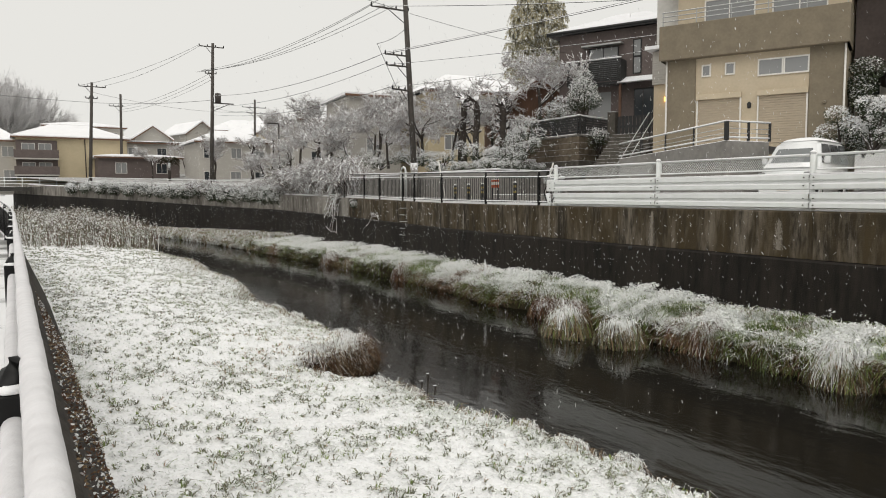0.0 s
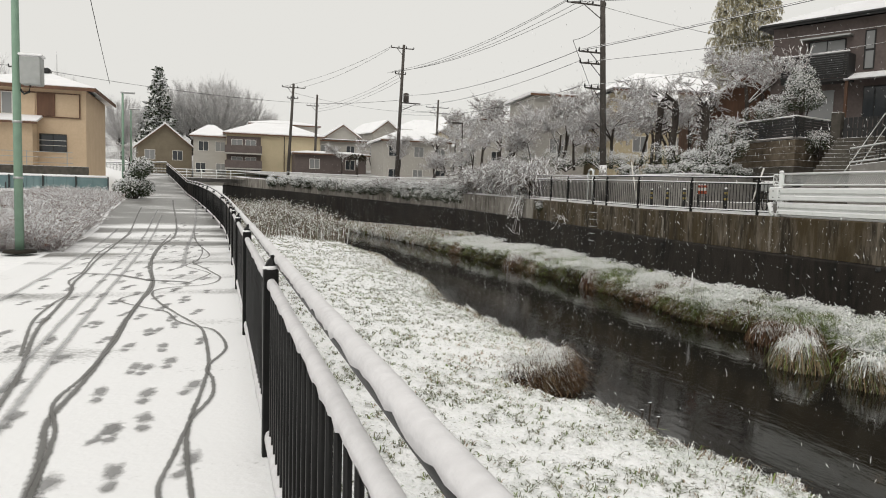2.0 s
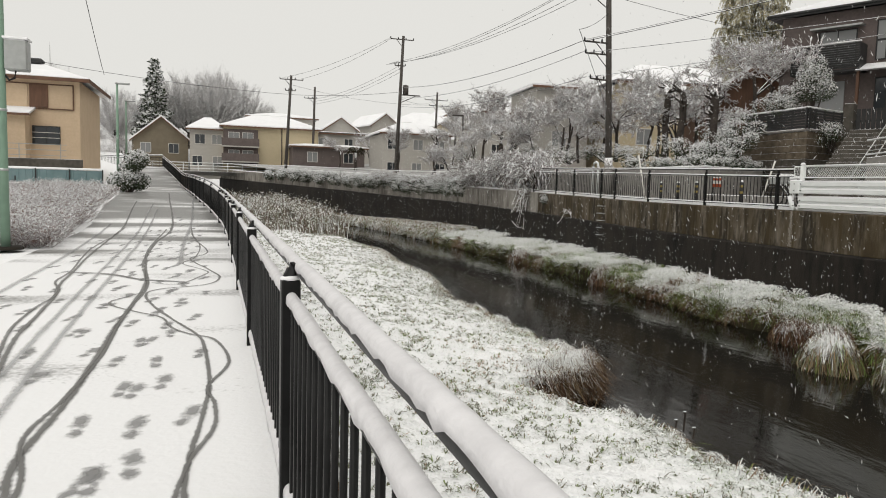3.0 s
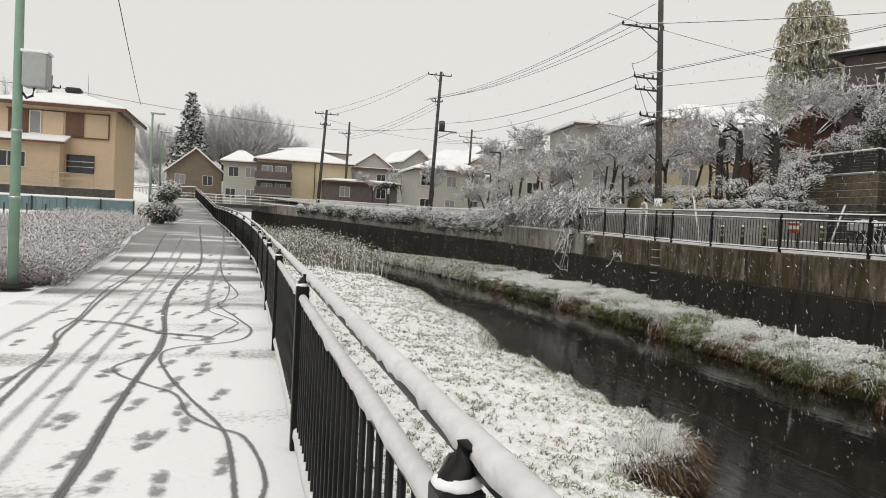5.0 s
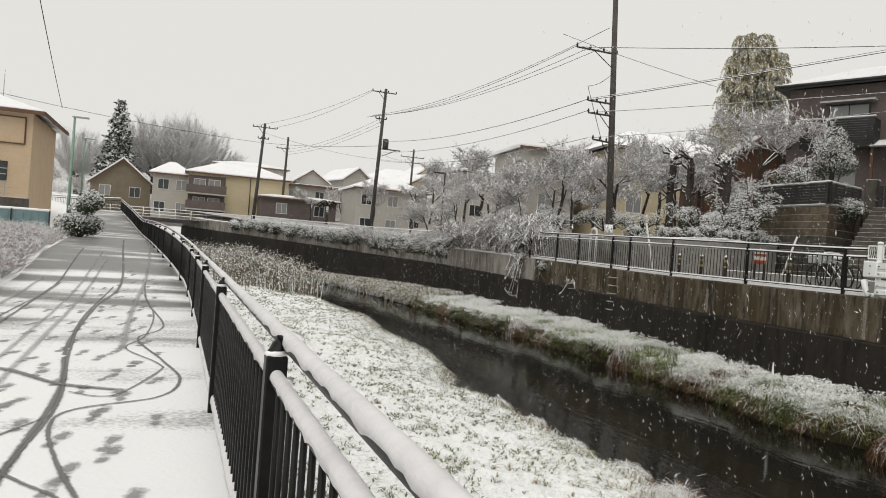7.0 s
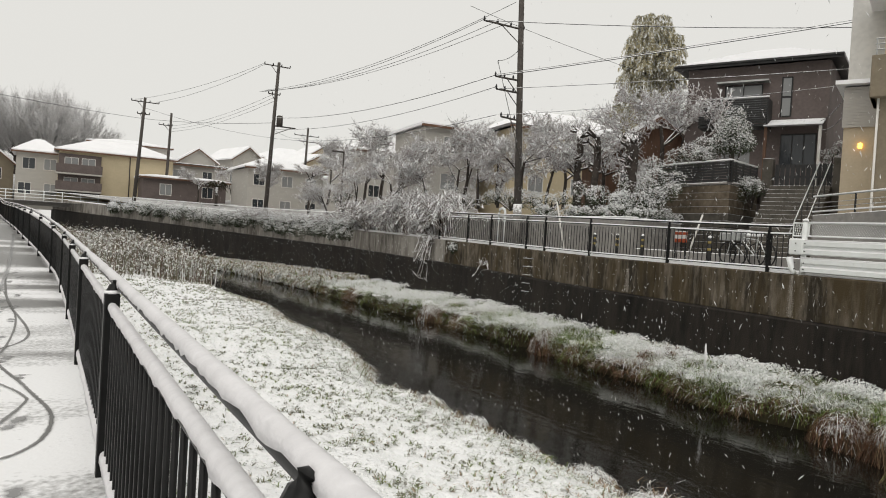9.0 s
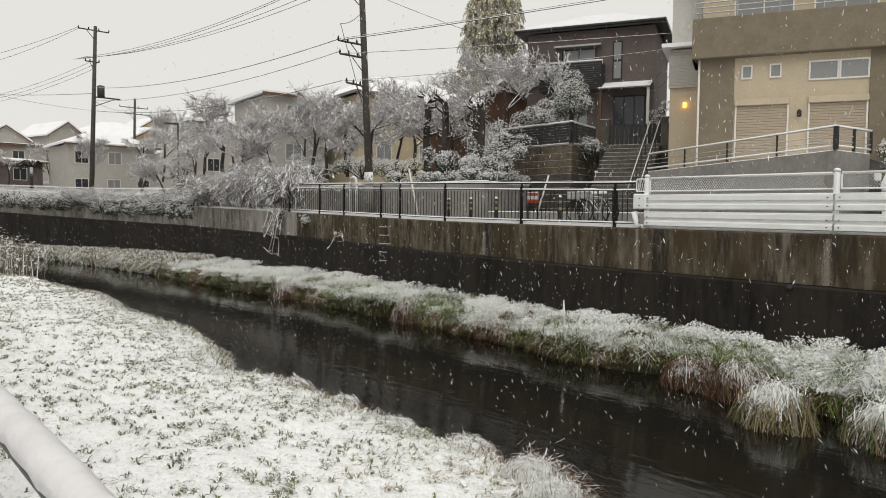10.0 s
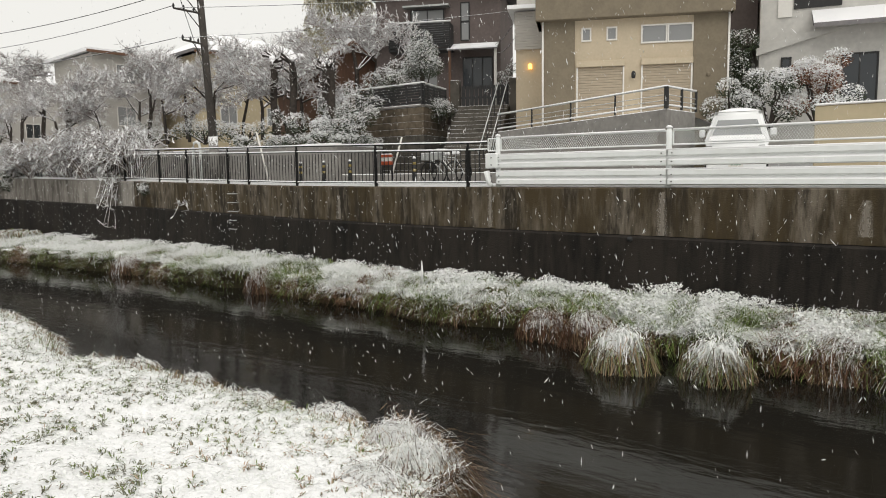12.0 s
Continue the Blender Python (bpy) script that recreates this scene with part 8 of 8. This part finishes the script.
white_house()
gw = empty("garden_wall", 0, 0, 0, "low beige wall with snow along its top", "wall")
part("wall", box(21.8, 22.05, 6.0, 12.0, 0.9, 3.0, 0.02), SAND, gw)
part("snow_cap", box(21.75, 22.1, 6.0, 12.0, 3.0, 3.06, 0.02), SNOW, gw)
V = [(22.0, 6, 2.5), (26, 6, 2.8), (26.2, 16.5, 2.8), (22.0, 12, 2.5)]
part_me("garden_soil", data_mesh("garden_soil", V, [(0, 1, 2, 3)], SNOW), gw)
# neighbour glimpsed up the slope between the houses
gable_house("house", 33.5, 20.35, 5.11, 5, 6, 5.0, 1.4, WHITEW, "pale blue-grey house up the slope", 2, -1.1, False)

# ---- bridge and yard fences at the bend ----
br = empty("bridge", 0, 0, 0, "low pale green railed bridge at the bend", "bridge")
part("deck", box(-9.5, 11, 82.4, 86.2, 1.9, 2.3, 0.02), GREYCONC, br)
for z in (2.6, 2.9, 3.2):
    part_me("rail", tube("rail", [(-9.5, 82.5, z), (11, 82.5, z)], 0.04, WHITEP, 6), br)
for x in np.arange(-9.5, 11.1, 1.5):
    part_me("post", tube("post", [(x, 82.5, 2.25), (x, 82.5, 3.25)], 0.04, WHITEP, 6), br)

# ---- far trees ----
def conifer(x, y, z, h0, seed):
    rg = np.random.default_rng(seed)
    h = empty("conifer", x, y, z, "tall dark conifer with tiered branches", "tree")
    part_me("trunk", tube("trunk", [(0, 0, -3), (0, 0, h0)], [0.35, 0.03], BARK, 8), h)
    P, segs = [], []
    for k in range(34):
        t = k / 34
        zc = h0 * (0.05 + 0.93 * t)
        R = (1 - t) ** 0.8 * h0 * 0.27 + 0.2
        m = int(5 + 5 * (1 - t))
        for j in range(m):
            a = rg.uniform(0, 6.28)
            L = R * rg.uniform(0.7, 1.1)
            e = np.array([np.cos(a) * L, np.sin(a) * L, zc - 0.12 * L + 0.1])
            segs.append((0, 0, zc, *e, 0.04, 0.012))
            n = int(26 * L) + 6
            tt = rg.uniform(0.15, 1.0, n)[:, None]
            P.append(np.array([0, 0, zc]) * (1 - tt) + e * tt + rg.normal(0, 0.16, (n, 3)) * (1, 1, 0.55))
    sv, sf = sticks(segs, 3)
    mark_stuff(part_me("bough_tier", fast_mesh("bough_tier", sv, sf, BARK), h))
    P = np.concatenate(P)
    V, F = leaf_arrays(P, 0.24, 0.4)
    # Half the needles are white: some snow, the rest haze put into colour.
    mark_stuff(part_me("foliage", fast_mesh("foliage", V, F, [LEAF_D, LEAF_W], (rg.uniform(0, 1, len(F)) < 0.5).astype(int)), h))


conifer(-9.29, 123.28, 8.19, 12.2, 1)
def fan_tree_mesh(seed, height):
    """A zelkova-like tree: limbs that fan up from a short trunk into fine upright twigs."""
    rg = np.random.default_rng(seed)
    segs = [(0, 0, -1.0, 0, 0, height * 0.16, 0.3, 0.24)]
    for k in range(80):
        a, tilt = rg.uniform(0, 2 * np.pi), 1.0 * np.sqrt(rg.uniform(0, 1))
        d = np.array([np.cos(a) * np.sin(tilt), np.sin(a) * np.sin(tilt), np.cos(tilt)])
        L = height * (0.74 - 0.16 * tilt ** 2) * rg.uniform(0.8, 1.0)
        p, r = np.array([0, 0, height * rg.uniform(0.1, 0.2)]), 0.1
        for j in range(5):
            q = p + (d + rg.normal(0, 0.07, 3)) * L / 5
            segs.append((*p, *q, r, r * 0.62))
            for _ in range(4 + 7 * j):
                t = rg.uniform(0, 1)
                b = p * (1 - t) + q * t
                e = b + (d * 0.8 + rg.normal(0, 0.42, 3) + (0, 0, 0.12)) * rg.uniform(0.4, 1.1) * height / 10
                segs.append((*b, *e, 0.02, 0.01))
            p, r, d = q, r * 0.62, d + np.array([0, 0, 0.05])
    A = np.array(segs)
    thick = A[:, 6] > 0.09
    return fast_mesh("trunk", *sticks(A[thick], 6), BARK), fast_mesh("branches", *sticks(A[~thick], 3), TWIGF)


big = [fan_tree_mesh(s, 10.0) for s in (41, 42, 43)]
for k, (x, y, z, s) in enumerate(((-4.45, 128.92, 7.75, 1.15), (-0.43, 127.04, 7.73, 1.15), (1.72, 128.92, 8.05, 1.1), (-6.99, 132.68, 8.29, 1.0), (4.68, 130.8, 7.77, 1.0), (-2.51, 134.56, 8.31, 1.2), (0.06, 135.5, 8.32, 1.2), (-30.8, 113.88, 6.09, 1.2), (-22.86, 119.52, 6.15, 1.1), (-14.91, 125.16, 6.21, 0.95), (-38.78, 112, 6.07, 1.2))):
    place_tree(big[k % 3], x, y, z, k * 1.3, s, "large bare tree on the far rise", "far trees")
for k, (x, y, z, s) in enumerate(((-12.46, 80.04, 2.74, 0.6), (-9.52, 85.68, 2.79, 0.5), (13.3, 83.8, 3.27, 0.55), (17.71, 87.56, 3.81, 0.6), (21.76, 85.68, 4.09, 0.7), (28.8, 83.8, 4.37, 0.85), (34.76, 85.68, 4.79, 0.95), (31.99, 76.28, 4.7, 0.9), (26.94, 78.16, 4.22, 0.8), (38.53, 95.08, 5.89, 0.9), (36.21, 66.88, 5.6, 1.1), (40.99, 76.28, 5.7, 1.1), (33.39, 59.36, 5.02, 1.1), (37.62, 49.96, 5.42, 1.1), (35.75, 44.32, 5.36, 1.0))):
    place_tree((cherry + upright)[k % 5], x, y, z, k * 1.7, s, "bare tree among the far houses", "far trees")


def far_wood(x0, x1, y0, y1, z0, h0, n, seed):
    """A distant frosted wood: clumps of fine twigs of uneven height."""
    rg = np.random.default_rng(seed)
    cx = rg.uniform(x0, x1, n)
    cy = rg.uniform(y0, y1, n)
    segs = []
    for a, b in zip(cx, cy):
        H = h0 * rg.uniform(0.5, 1.1)
        R = H * rg.uniform(0.25, 0.4)
        m = 90
        d = rg.normal(size=(m, 3))
        d /= np.linalg.norm(d, axis=1)[:, None]
        c = np.array([a, b, z0 + H * 0.62])
        p = c + d * (R * rg.uniform(0.2, 0.85, m))[:, None]
        q = p + (d + rg.normal(0, 0.5, (m, 3)) + (0, 0, 0.5)) * R * 0.3
        r = np.full((m, 1), 0.03)
        segs.append(np.concatenate([p, q, r, r * 0.6], 1))
        segs.append(np.array([[a, b, z0 - 2, a, b, z0 + H * 0.7, 0.12, 0.05]]))
    V, F = sticks(np.concatenate(segs), 3)
    return fast_mesh("far_wood", V, F, TWIGF)


thing("far_wood", far_wood(-45, 60, 150, 175, 6, 9, 120, 5), "hazy frosted wood on the skyline", "wood", kind="stuff")
thing("far_wood", far_wood(30, 70, 60, 130, 6, 7, 90, 6), "frosted trees on the slope behind the houses", "wood", kind="stuff")
thing("far_wood", far_wood(-30, -6, 95, 120, 3, 4, 40, 7), "frosted bushes on the rise beside the bend", "wood", kind="stuff")
lp = empty("street_lamp", 18.84, 57.48, 2.1, "dark street lamp with an arm over the road", "street lamp")
part_me("shaft", tube("shaft", [(0, 0, 0), (0, 0, 5.0)], [0.09, 0.06], POLE, 8), lp)
part("lamp_head", box(-0.9, 0.05, -0.08, 0.08, 4.98, 5.1, 0.02), POLE, lp)
pm = empty("palm", 14.4, 80.04, 2.74, "small palm tree with drooping snowy fronds", "palm")
part_me("trunk", tube("trunk", [(0, 0, -0.2), (0, 0, 2.1)], [0.16, 0.12], BARK, 8), pm)
segs = []
for k in range(26):
    a = k * 2.4
    e1 = Vector((math.cos(a) * 0.6, math.sin(a) * 0.6, 2.5 + 0.2 * math.sin(k)))
    e2 = Vector((math.cos(a) * 1.15, math.sin(a) * 1.15, 2.0 + 0.4 * math.sin(k)))
    segs += [(0, 0, 2.1, *e1, 0.03, 0.06), (*e1, *e2, 0.08, 0.02)]
V, F = sticks(segs, 3)
part_me("fronds", fast_mesh("fronds", V, F, GRASS), pm)


# ---- the falling snow ----
def snowfall():
    """Flakes in the air over the stream, each a small tumbling chip."""
    rg = np.random.default_rng(77)
    n = 9500
    p = np.stack([rg.uniform(3.6, 13.0, n), rg.uniform(6.0, 36.0, n), rg.uniform(WATER + 0.1, 4.2, n)], 1)
    d = rg.normal(0, 0.35, (n, 3)) + (0.25, 0, -1.0)
    d /= np.linalg.norm(d, axis=1)[:, None]
    s = np.cross(d, rg.normal(size=(n, 3)))
    s /= np.linalg.norm(s, axis=1)[:, None]
    L = rg.uniform(0.01, 0.034, n)[:, None]
    w = rg.uniform(0.0022, 0.0048, n)[:, None]
    V = np.stack([p - d * L, p + s * w, p + d * L, p - s * w], 1).reshape(-1, 3)
    return fast_mesh("snowflakes", V, np.arange(4 * n).reshape(-1, 4), LEAF_W)


thing("snowflakes", snowfall(), "white snowflakes falling over the stream", "snowfall", kind="stuff")
